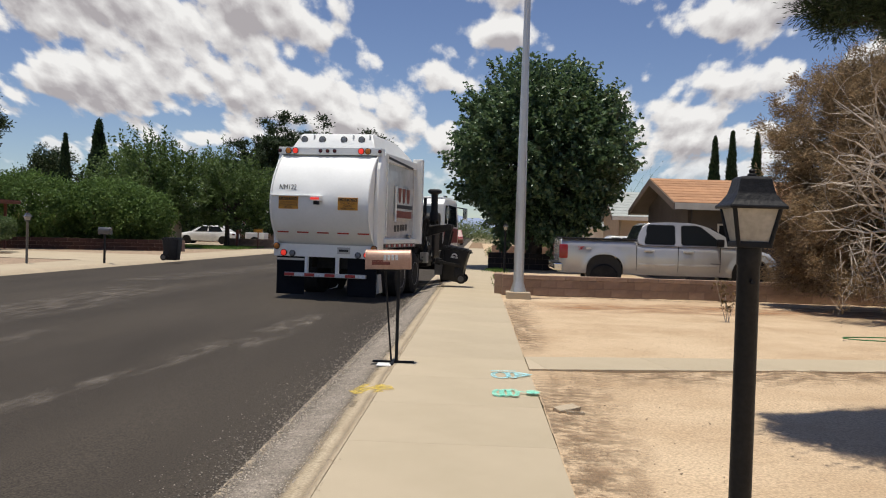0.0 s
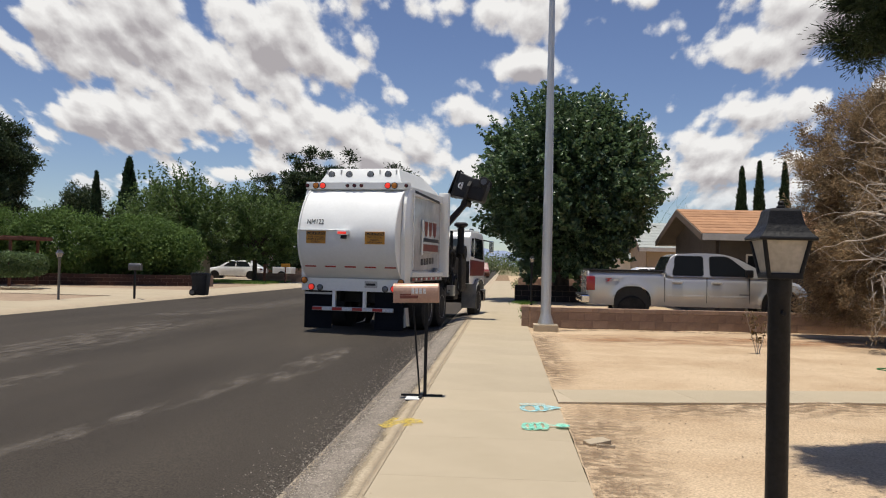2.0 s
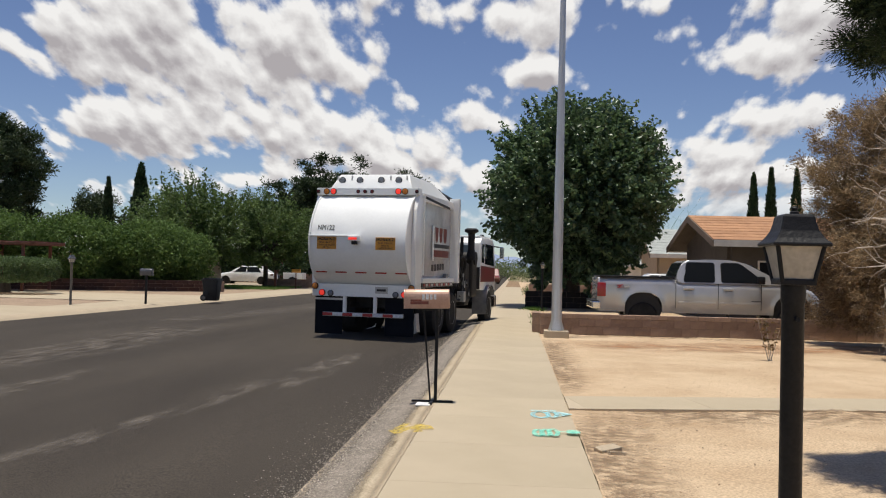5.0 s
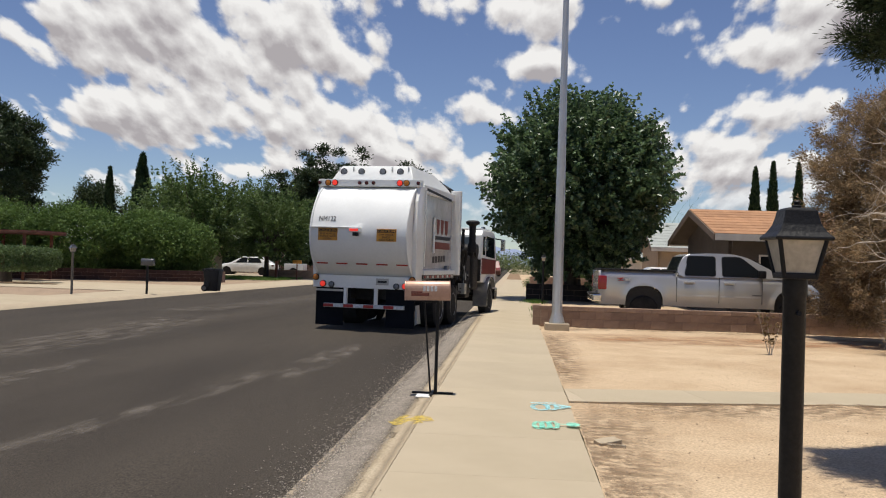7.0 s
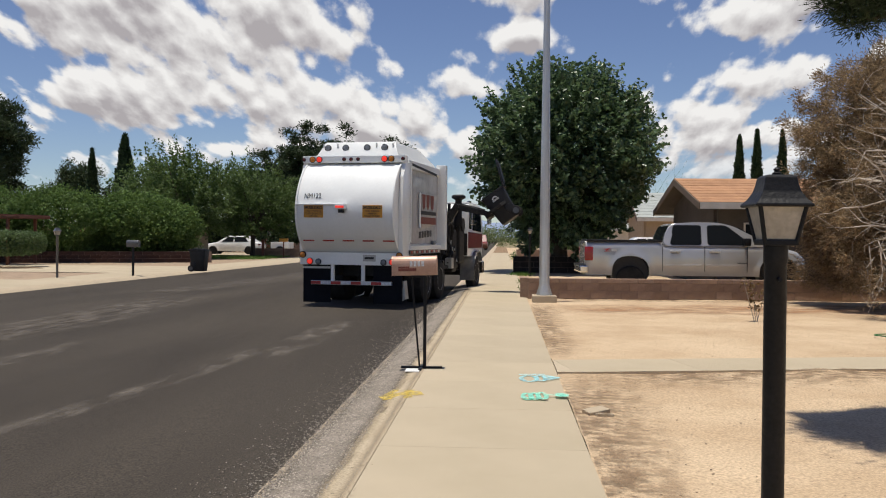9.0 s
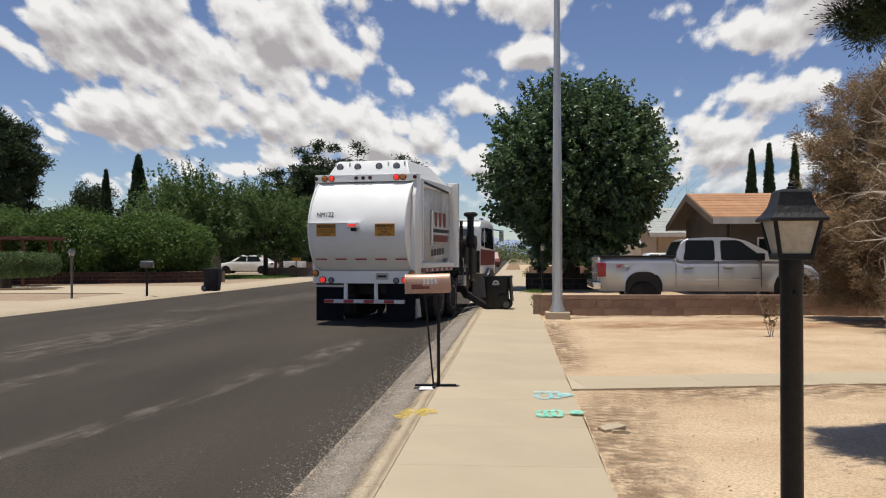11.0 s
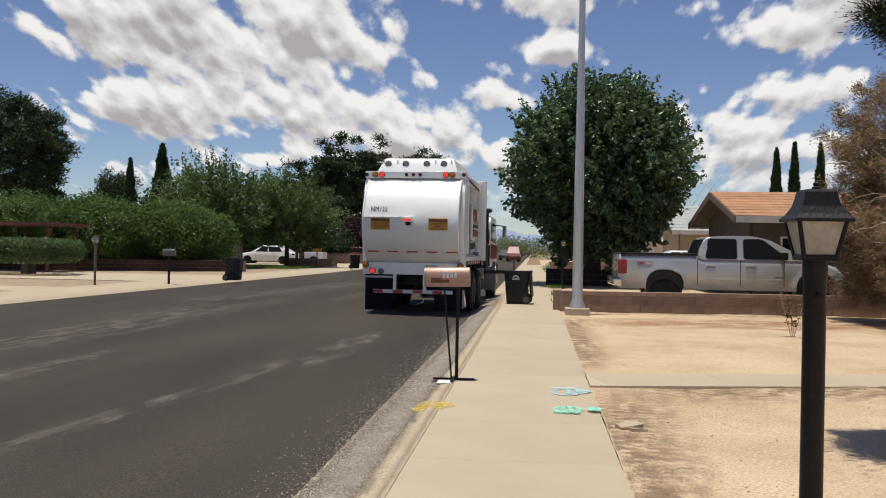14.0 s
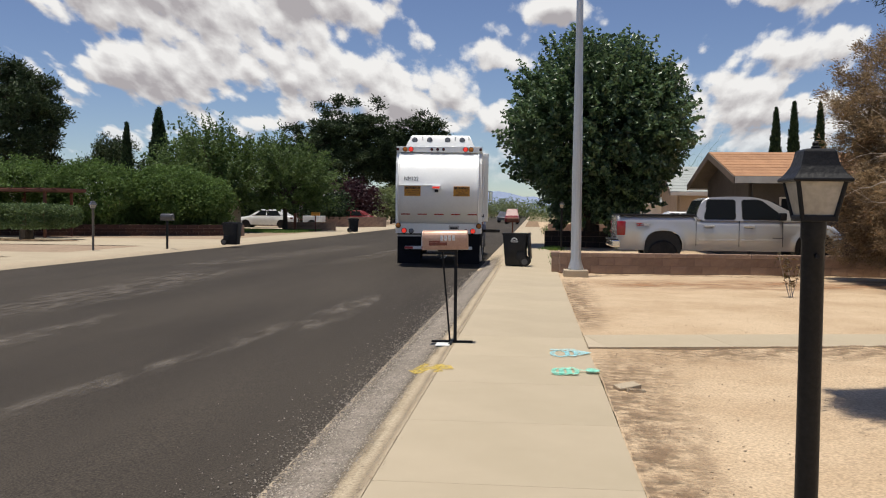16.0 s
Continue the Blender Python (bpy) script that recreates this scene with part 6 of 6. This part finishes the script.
broadleaf("pale green desert willow by the road", -16.4, 104.0, (0, 0, 2.3), (2.6, 2.2, 2.0), 0.10, 0.9, 160, 24, (0.35, 0.35, 0.35), 0.34, M_LTGREEN, 16, -0.9, 0.25, 0.2)
for i, (x, y, w, h) in enumerate(((-2.4, 150, 7, 2.0), (4.0, 160, 8, 2.4), (-8, 170, 8, 3.0), (1.2, 60.0, 0.9, 0.55), (2.2, 57.5, 1.0, 0.6), (-6, 210, 16, 3.2), (9.5, 120, 5, 3.0), (4.2, 62.0, 2.0, 1.5), (12.0, 72.0, 2.2, 2.2))):
    broadleaf("low pale green bush at the end of the street" if y > 100 else "leafy green bush spilling over the wall", x, y, (0, 0, h * 0.62), (w * 0.8, 1.6 if y > 61 else 0.8, h * 0.75), 0.05, 0.3, 110, 22, (0.06 * w, 0.25, 0.16 * h), 0.12 * h, M_LTGREEN if i % 2 == 0 else M_ASH, 40 + i, -0.6, 0.3, 0.2, "bush")


def hedge_bush(x, y, rx, ry, h, seed):
    rng = np.random.default_rng(seed)
    root = thing("shrub", "large dense dark green rounded shrub behind the brick wall", "shrub", x, y, group="tall hedge")
    pts, d = clumps(rng, 420, np.array((0, 0, h * 0.52)), (rx, ry, h * 0.5), 0.7, -0.9, 0.16)
    bm = bmesh.new()
    for k in range(5):
        t = pts[k * 40]
        tube(bm, (rng.uniform(-0.3, 0.3), rng.uniform(-0.3, 0.3), -0.05), (t[0] * 0.7, t[1] * 0.7, t[2]), 0.09, 0.03, n=6)
    part("stem", bm, M_BARK, root)
    leaves("crown", rng, spray(rng, pts, 62, (0.22, 0.22, 0.20)), 0.155, 0.10, M_HEDGE, root)


for i, (x, y, rx, ry, h) in enumerate(((-36.5, 44.6, 3.2, 2.8, 3.6), (-32.0, 46.2, 3.1, 2.8, 3.8), (-28.2, 48.0, 2.8, 2.7, 4.0), (-24.6, 49.8, 2.7, 2.7, 3.95), (-21.2, 51.6, 2.5, 2.5, 3.75), (-20.0, 52.6, 2.0, 2.1, 3.4))):
    hedge_bush(x, y, rx, ry, h, 60 + i)

# clipped flat-topped shrub on a short trunk
rng = np.random.default_rng(80)
tp = thing("clipped_shrub", "clipped flat-topped green shrub on a short trunk", "shrub", -23.6, 40.8)
part("trunk", tb((0, 0, -0.05), (0, 0, 0.7), 0.34, 0.28, n=10), M_BARK, tp)
NL = 12000
u = rng.uniform(-1, 1, (NL, 3))
ax = rng.integers(0, 3, NL)
u[np.arange(NL), ax] = np.sign(u[np.arange(NL), ax]) * rng.uniform(0.9, 1.0, NL)
u /= (np.abs(u) ** 4).sum(1)[:, None] ** (1 / 4)
leaves("crown", rng, np.array((-0.2, 0, 1.08)) + u * np.array((2.45, 1.7, 0.54)) + rng.normal(size=u.shape) * 0.035, 0.12, 0.07, M_TOPIARY, tp)
sk = skin("soil_ring", [(-26.6, 39.2), (-22.4, 38.8), (-20.4, 39.6), (-21.2, 40.6), (-26.6, 41.6)], 0.006, M_SOIL, "bare dark soil under the clipped shrub", 0.1, 9)


def cypress(x, y, h, w, seed):
    rng = np.random.default_rng(seed)
    root = thing("cypress", "tall narrow dark green cypress", "tree", x, y, group="cypresses")
    part("trunk", tb((0, 0, -0.1), (0, 0, h * 0.8), 0.16, 0.03, n=8), M_BARK, root)
    n = 4200
    t = rng.random(n) ** 0.9
    prof = np.minimum(1, t * 9) * (1 - t) ** 0.55 * (0.75 + 0.35 * (1 - t))
    a = rng.uniform(0, 6.283, n)
    wob = 1 + 0.16 * np.sin(a * 3 + t * 25) + 0.1 * np.sin(a * 5 - t * 41)
    rad = w * prof * wob * rng.uniform(0.72, 1.0, n)
    p = np.stack([rad * np.cos(a), rad * np.sin(a), 0.15 + t * (h - 0.15)], 1)
    al = np.stack([0.25 * np.cos(a), 0.25 * np.sin(a), np.ones(n)], 1)
    leaves("crown", rng, p, 0.45, 0.13, M_CYPRESS, root, along=al * 1.6)


for i, (x, y, h, w) in enumerate(((-29.5, 69.7, 9.3, 1.35), (-34.3, 74.4, 8.6, 0.75), (19.9, 79.0, 10.3, 0.85), (21.35, 79.0, 10.8, 0.85), (23.6, 79.5, 10.8, 0.85))):
    cypress(x, y, h, w, 90 + i)


def pine(label, x, y, h, c, r, n_cl, per, spread, seed, needle=0.4, flat=-1.0, hollow=0.35, lump=0.3, trunk_r=0.22, material=None, blade=0.4, lobes=()):
    rng = np.random.default_rng(seed)
    root = thing("pine_tree", label, "tree", x, y, group="pines")
    c = np.array(c)
    pts, d = clumps(rng, n_cl, c, r, hollow, flat, lump)
    low_pts = [clumps(rng, ln, np.array(lc), lr, 0.15, -1.0, 0.35)[0] for lc, lr, ln in lobes]
    for q in low_pts:
        f = spray(rng, q, 620, (0.085, 0.085, 0.07))
        fa = (f - np.repeat(q, 620, axis=0)) * 14
        leaves("low_needles", rng, f, 0.06, 0.0085, M_PINE, root, along=fa + np.array([0, 0, 0.4]))
    pts_all = np.concatenate([pts] + low_pts)
    bm = bmesh.new()
    tube(bm, (0, 0, -0.1), (c[0] * 0.5, c[1] * 0.5, h * 0.5), trunk_r, trunk_r * 0.6, n=10, cap=False)
    tube(bm, (c[0] * 0.5, c[1] * 0.5, h * 0.5), (c[0], c[1], h * 0.93), trunk_r * 0.6, trunk_r * 0.12, n=8)
    for t in pts_all[::2]:
        zb = max(c[2] - r[2], t[2] - 0.35 * np.hypot(t[0], t[1]) - 0.2)
        k = min(1, zb / (h * 0.93))
        tube(bm, (c[0] * k, c[1] * k, zb), t, trunk_r * 0.2, 0.02, n=5, cap=False)
    part("trunk", bm, M_BARK, root, "dark bark and limbs")
    p = spray(rng, pts, per, spread)
    al = p - np.repeat(pts, per, axis=0)
    al /= np.linalg.norm(al, axis=1)[:, None] + 1e-6
    leaves("crown", rng, p, needle, needle * blade, material or M_PINE, root, along=al + np.array([0, 0, 0.5]))


pine("huge dense dark pine beyond the hedge", -48.0, 76.0, 14.5, (0, 0, 8.0), (6.6, 5.5, 6.6), 700, 150, (0.36, 0.36, 0.26), 101, 0.30, -0.9, 0.66, 0.14)
pine("small bushy conifer between the cypresses", -38.0, 80.0, 8.2, (0, 0, 5.0), (2.4, 2.0, 3.2), 150, 110, (0.26, 0.26, 0.30), 102, 0.28, lump=0.4)
for i, (x, y, h, rx) in enumerate(((-29.0, 112, 11.0, 2.8), (-24.6, 108, 14.0, 3.0), (-21.4, 112, 14.6, 3.2), (-17.6, 114, 12.4, 2.6), (-14.4, 116, 13.2, 3.0), (-33.5, 118, 10.0, 3.0))):
    pine("tall open-crowned pine at the end of the street", x, y, h, (0.2, 0, h * 0.62), (rx, rx, h * 0.40), 170, 130, (0.40, 0.40, 0.24), 110 + i, 0.38, -1.0, 0.25, 0.45)
# shade pine beside the yard; its low boughs hang over the dirt
pine("tall dark green pine overhanging the dirt yard", 5.6, 8.1, 7.8, (-0.75, -0.35, 5.5), (2.5, 1.1, 1.6), 800, 330, (0.17, 0.17, 0.13), 131, 0.13, -1.0, 0.1, 0.22, 0.2, blade=0.2,
     lobes=(((-2.2, 0.0, 4.05), (0.8, 0.6, 0.8), 300), ((-2.55, 0.35, 5.3), (0.9, 0.4, 0.5), 120), ((-1.4, -0.2, 4.7), (0.9, 0.8, 0.6), 120)))

# brown half-dead juniper over the wall: tufts of dead needles, bare boughs, a green patch
rng = np.random.default_rng(140)
jn = thing("juniper", "big half-dead juniper with brown needles and bare grey branches", "tree", 12.35, 22.3)
d = rng.normal(size=(11000, 3))
d = d[d[:, 2] > -1.2][:9000]
d /= ((np.abs(d) ** 2.9).sum(1) ** (1 / 2.9))[:, None]
k = np.array([1 + 0.16 * noise.noise(Vector(v * 1.7)) + 0.17 * noise.noise(Vector(v * 4.1)) + 0.12 * noise.noise(Vector(v * 9.0)) for v in d])
pts = np.array((0, 0, 2.7)) + d * (k * (1 - 0.36 * rng.random(len(d)) ** 1.8))[:, None] * np.array((5.0, 3.0, 4.0))
# the living side leans over the yard; the rest is thin
keep = (pts[:, 1] < 1.2) & (pts[:, 2] > 0.5) & ((pts[:, 0] < -0.8) | (rng.random(len(pts)) < 0.2))
pts, d = pts[keep], d[keep]
bm = bmesh.new()
tube(bm, (0, 0, -0.1), (0.1, 0, 2.5), 0.3, 0.2, n=12)
for t in pts[::26]:
    mid = Vector(t) * 0.55 + Vector((0, 0, 0.4))
    tube(bm, (0, 0, min(2.2, max(0.2, t[2] * 0.6))), mid, 0.06, 0.035, n=6, cap=False)
    tube(bm, mid, t, 0.035, 0.012, n=5, cap=False)
part("trunk", bm, M_BARK, jn)


def crooked(bm, a, way, length, r, depth):
    """A bare bough that wanders, forks and thins."""
    p, w = Vector(a), Vector(way).normalized()
    for i_ in range(4):
        w = (w + Vector(rng.normal(size=3)) * 0.24).normalized()
        q_ = p + w * length / 4
        r2 = r * (0.82 if depth else 0.7)
        tube(bm, p, q_, r, r2, n=5 if depth else 4, cap=False)
        if depth:
            crooked(bm, q_, w + Vector(rng.normal(size=3)) * 0.75, length * 0.5, r2 * 0.55, depth - 1)
        p, r = q_, r2


bm = bmesh.new()
for k_ in range(46):
    a = Vector((rng.uniform(-4.3, -1.8), rng.uniform(-3.7, -2.9), rng.uniform(1.0, 3.6)))
    crooked(bm, a, (-0.75 - 0.3 * rng.random(), -0.35, rng.uniform(0.0, 0.75)), rng.uniform(1.2, 2.0), 0.030, 2)
tagged(part("bough_tangle", bm, M_TWIG, jn, "bare grey branches"), kind="stuff")
tuft = rng.uniform(0.06, 0.15, len(pts))
PER = 130
p = np.repeat(pts, PER, axis=0) + rng.normal(size=(len(pts) * PER, 3)) * np.repeat(tuft, PER)[:, None]
al = (p - np.repeat(pts, PER, axis=0)) * 4 + np.repeat(d, PER, axis=0) * 0.6
leaves("needles", rng, p, 0.082, 0.021, M_BROWNNEEDLE, jn, up=0.15, along=al)
gp = np.array([t for t in pts if abs(t[0] + 3.4) < 0.6 and t[1] < -1.5 and 1.2 < t[2] < 2.3] or [pts[0]])
leaves("green_sprays", rng, spray(rng, gp + np.array([0, -0.2, 0]), 34, (0.14, 0.12, 0.10)), 0.09, 0.025, M_ASH, jn)
# low hanging dead boughs
bm = bmesh.new()
low = []
for k in range(44):
    a = Vector((rng.uniform(-5.2, -1.6), rng.uniform(-4.0, -2.4), rng.uniform(0.9, 1.8)))
    e = a + Vector((rng.uniform(-0.5, 0.3), rng.uniform(-0.5, 0.1), -rng.uniform(0.4, 1.1)))
    e.z = max(e.z, 0.12)
    m1 = a.lerp(e, 0.5) + Vector((rng.uniform(-0.15, 0.15), -0.1, 0.06))
    tube(bm, a, m1, 0.014, 0.009, n=4, cap=False)
    tube(bm, m1, e, 0.009, 0.003, n=4, cap=False)
    for j in range(5):
        s = m1.lerp(e, j / 5)
        tube(bm, s, s + Vector(rng.normal(size=3) * 0.16), 0.005, 0.0015, n=4, cap=False)
        low.append(s)
tagged(part("bough_mass", bm, M_TWIG, jn, "bare hanging boughs"), kind="stuff")
leaves("low_needles", rng, spray(rng, np.array([list(v) for v in low]), 16, (0.08, 0.08, 0.08)), 0.10, 0.016, M_BROWNNEEDLE, jn)

# tall wispy shrub behind the pale roof
ws = thing("wispy_shrub", "tall wispy grey-green shrub of bare upright stems", "shrub", 12.2, 70.0)
bm = bmesh.new()
for k in range(46):
    a = Vector((rng.uniform(-1.4, 1.4), rng.uniform(-0.4, 0.4), 0))
    crooked(bm, a, (a.x * 0.25, 0, 1.6), rng.uniform(3.6, 5.6), 0.05, 1)
part("stems", bm, M_TOPIARY, ws)

# sapling by the wall, weeds at the pavement edge
sp = thing("sapling", "thin dusty sapling with curled leaves in the dirt", "plant", 4.72, 18.1)
bm = bmesh.new()
rng = np.random.default_rng(150)
lv = []
for k in range(4):
    e = Vector((rng.uniform(-0.2, 0.25), rng.uniform(-0.1, 0.1), rng.uniform(0.45, 0.85)))
    tube(bm, (0.02 * k, 0, -0.03), e, 0.009, 0.004, n=5)
    lv += [list(e * f) for f in (0.35, 0.5, 0.65, 0.75, 0.85, 0.95, 1.0)]
part("stem", bm, M_TWIG, sp)
leaves("foliage", rng, spray(rng, np.array(lv), 3, (0.05, 0.05, 0.03)), 0.10, 0.05, M_SAPLING, sp)
for (x, y, w) in ((0.76, 27.4, 0.25), (0.74, 38.2, 0.4), (0.8, 31.5, 0.25)):
    n = 700
    q = np.stack([x + w * 0.5 * rng.normal(size=n), y + 0.7 * rng.normal(size=n), 0.03 + 0.04 * rng.random(n)], 1)
    tagged(leaves("grass_tuft", rng, q, 0.12, 0.018, M_GRASS, None, along=np.tile([[0, 0, 1.6]], (n, 1))), "fresh green grass tuft at the pavement edge", "grass", kind="stuff")
q = np.stack([rng.uniform(-24, -15.5, 9000), rng.uniform(58, 66, 9000), 0.03 + 0.03 * rng.random(9000)], 1)
tagged(leaves("lawn", rng, q, 0.16, 0.04, M_GRASS, None, along=np.tile([[0, 0, 1.0]], (9000, 1))), "shaded green lawn under the trees", "grass", kind="stuff")

# hazy hills on the horizon
for i, (cx, w, h, y) in enumerate(((-160, 420, 62, 2300), (240, 520, 46, 2600), (-700, 700, 40, 2700))):
    bm = bmesh.new()
    n = 26
    rows = []
    for k in range(n + 1):
        u = k / n
        z = h * math.sin(math.pi * u) ** 0.8 * (0.75 + 0.35 * noise.noise(Vector((u * 6, i * 3.0, 0))) + 0.15 * noise.noise(Vector((u * 21, i, 4))))
        rows.append([bm.verts.new((cx - w + 2 * w * u, y, -1)), bm.verts.new((cx - w + 2 * w * u, y + 120, max(0.5, z))), bm.verts.new((cx - w + 2 * w * u, y + 300, -1))])
    for a, b in zip(rows, rows[1:]):
        for k in range(2):
            bm.faces.new((a[k], b[k], b[k + 1], a[k + 1]))
    tagged(part("backdrop", bm, M_HILL, smooth=True), "hazy blue hills on the horizon", "hills", kind="structure")

# ---- pavement slabs ----
first = None
for k in range(62):
    y = -2.0 + 1.522 * k
    if first is None:
        first = part("slab", bx(-0.962, 0.562, 0.0015, 1.5205, -0.06, 0.0, bev=0.0025), M_CONCRETE, pavement)
        first.matrix_basis = pose(0, y, 0)
    else:
        shared("slab", first.data, pavement, pose(0, y, 0))


# ---- what moves ----
TRUCK_ROWS = [
    (0.0, -3.55, 21.25, 10.0), (12.2, -3.55, 21.25, 10.0), (12.5, -3.54, 21.30, 9.9), (13.0, -3.46, 21.55, 9.2), (13.5, -3.27, 21.95, 6.6), (14.0, -3.03, 22.45, 2.7),
    (14.5, -2.87, 23.30, -1.2), (15.0, -2.79, 24.35, -2.6), (15.5, -2.79, 25.50, -2.8), (16.0, -2.82, 26.80, -2.5)]
# cart: seconds, middle of the cart beside the truck (right, up), tilt towards the truck, lid opening
CART_ROWS = [
    (0.0, 1.95, 0.74, -9, 0), (0.3, 2.15, 1.05, -4, 0), (0.6, 2.42, 1.60, 5, 0), (1.0, 2.56, 2.05, 21, 0), (1.25, 2.52, 2.40, 29, 0), (1.5, 2.36, 2.80, 40, 0), (1.75, 2.02, 3.35, 56, 0), (2.0, 1.56, 3.80, 74, 5),
    (2.25, 1.30, 3.86, 90, 25), (2.5, 1.10, 3.80, 104, 50), (2.8, 0.75, 3.72, 122, 75), (3.2, 0.35, 3.55, 142, 95), (3.6, 0.20, 3.45, 150, 100), (5.0, 0.20, 3.42, 150, 100), (7.8, 0.20, 3.45, 150, 100),
    (8.1, 0.60, 3.62, 132, 95), (8.3, 1.05, 3.68, 110, 80), (8.5, 1.46, 3.62, 88, 62), (8.8, 2.15, 3.05, 57, 75), (9.0, 2.55, 2.52, 36, 110), (9.2, 2.66, 2.08, 22, 150), (9.6, 2.50, 1.35, 6, 215), (10.2, 2.20, 0.60, 0, 262), (10.6, 2.08, 0.50, 0, 266), (16.0, 2.08, 0.50, 0, 266)]
S0, L1, L2 = (0.62, 1.50), 1.18, 1.0


def blend(rows, t, k):
    return float(np.interp(t, [r[0] for r in rows], [r[k] for r in rows]))


def truck_pose(t):
    return pose(blend(TRUCK_ROWS, t, 1), blend(TRUCK_ROWS, t, 2), -0.1, 0, 0, -blend(TRUCK_ROWS, t, 3))


def arm_rows():
    out = []
    for t, cx, cz, tilt, _ in CART_ROWS[:-2] + [(10.8, 2.08, 0.50, 0, 0), (11.3, 2.0, 0.55, 0, 0), (11.8, 1.75, 0.80, 0, 0), (12.3, 1.62, 0.95, 0, 0), (16.0, 1.62, 0.95, 0, 0)]:
        a = radians(tilt)
        gx, gz = cx - 0.40 * math.cos(a), cz - 0.40 * math.sin(a)
        dx, dz = gx - S0[0], gz - S0[1]
        d = min(math.hypot(dx, dz), L1 + L2 - 0.02)
        base = math.atan2(dz, dx)
        k = math.acos(max(-1, min(1, (L1 * L1 + d * d - L2 * L2) / (2 * L1 * d))))
        b1 = base + k * float(np.interp(t, [10.4, 11.3], [1, -1]))
        ex, ez = S0[0] + L1 * math.cos(b1), S0[1] + L1 * math.sin(b1)
        b2 = math.atan2(gz - ez, gx - ex)
        out.append((t, b1, b2, (ex, ez), (ex + L2 * math.cos(b2), ez + L2 * math.sin(b2)), tilt))
    return out


def motions():
    walk(truck, [(t, truck_pose(t)) for t, *_ in TRUCK_ROWS])
    times = [0.0] + [12.2 + 0.2 * k for k in range(20)]
    way = {}
    total, last = 0.0, truck_pose(0).translation
    for t in times:
        p = truck_pose(t).translation
        total += (p - last).length
        way[t], last = total, p
    for wheel, x, y, r in WHEELS:
        walk(wheel, [(t, pose(x, y, r, -math.degrees(way[t] / r))) for t in times])
    parked = truck_pose(0)
    rows = []
    for t, cx, cz, tilt, _ in CART_ROWS:
        rows.append((t, parked @ pose(cx, 5.45, cz + (0.1 if cz < 0.51 else 0), 0, -tilt, 0) @ pose(0, 0, -0.5, 0, 0, 6 if t > 10 else 4)))
    walk(cart_main, rows)
    walk(lid_main, [(t, pose(0.37, 0, 0.945, 0, min(o, 266), 0)) for t, _, _, _, o in CART_ROWS])
    arm = arm_rows()
    walk(boom, [(t, pose(S0[0], 5.45, S0[1], 0, -math.degrees(b1), 0)) for t, b1, b2, e, g, tilt in arm])
    walk(forearm, [(t, pose(e[0], 5.45, e[1], 0, -math.degrees(b2), 0)) for t, b1, b2, e, g, tilt in arm])
    walk(grip, [(t, pose(g[0], 5.45, g[1], 0, -tilt, 0)) for t, b1, b2, e, g, tilt in arm])


motions()
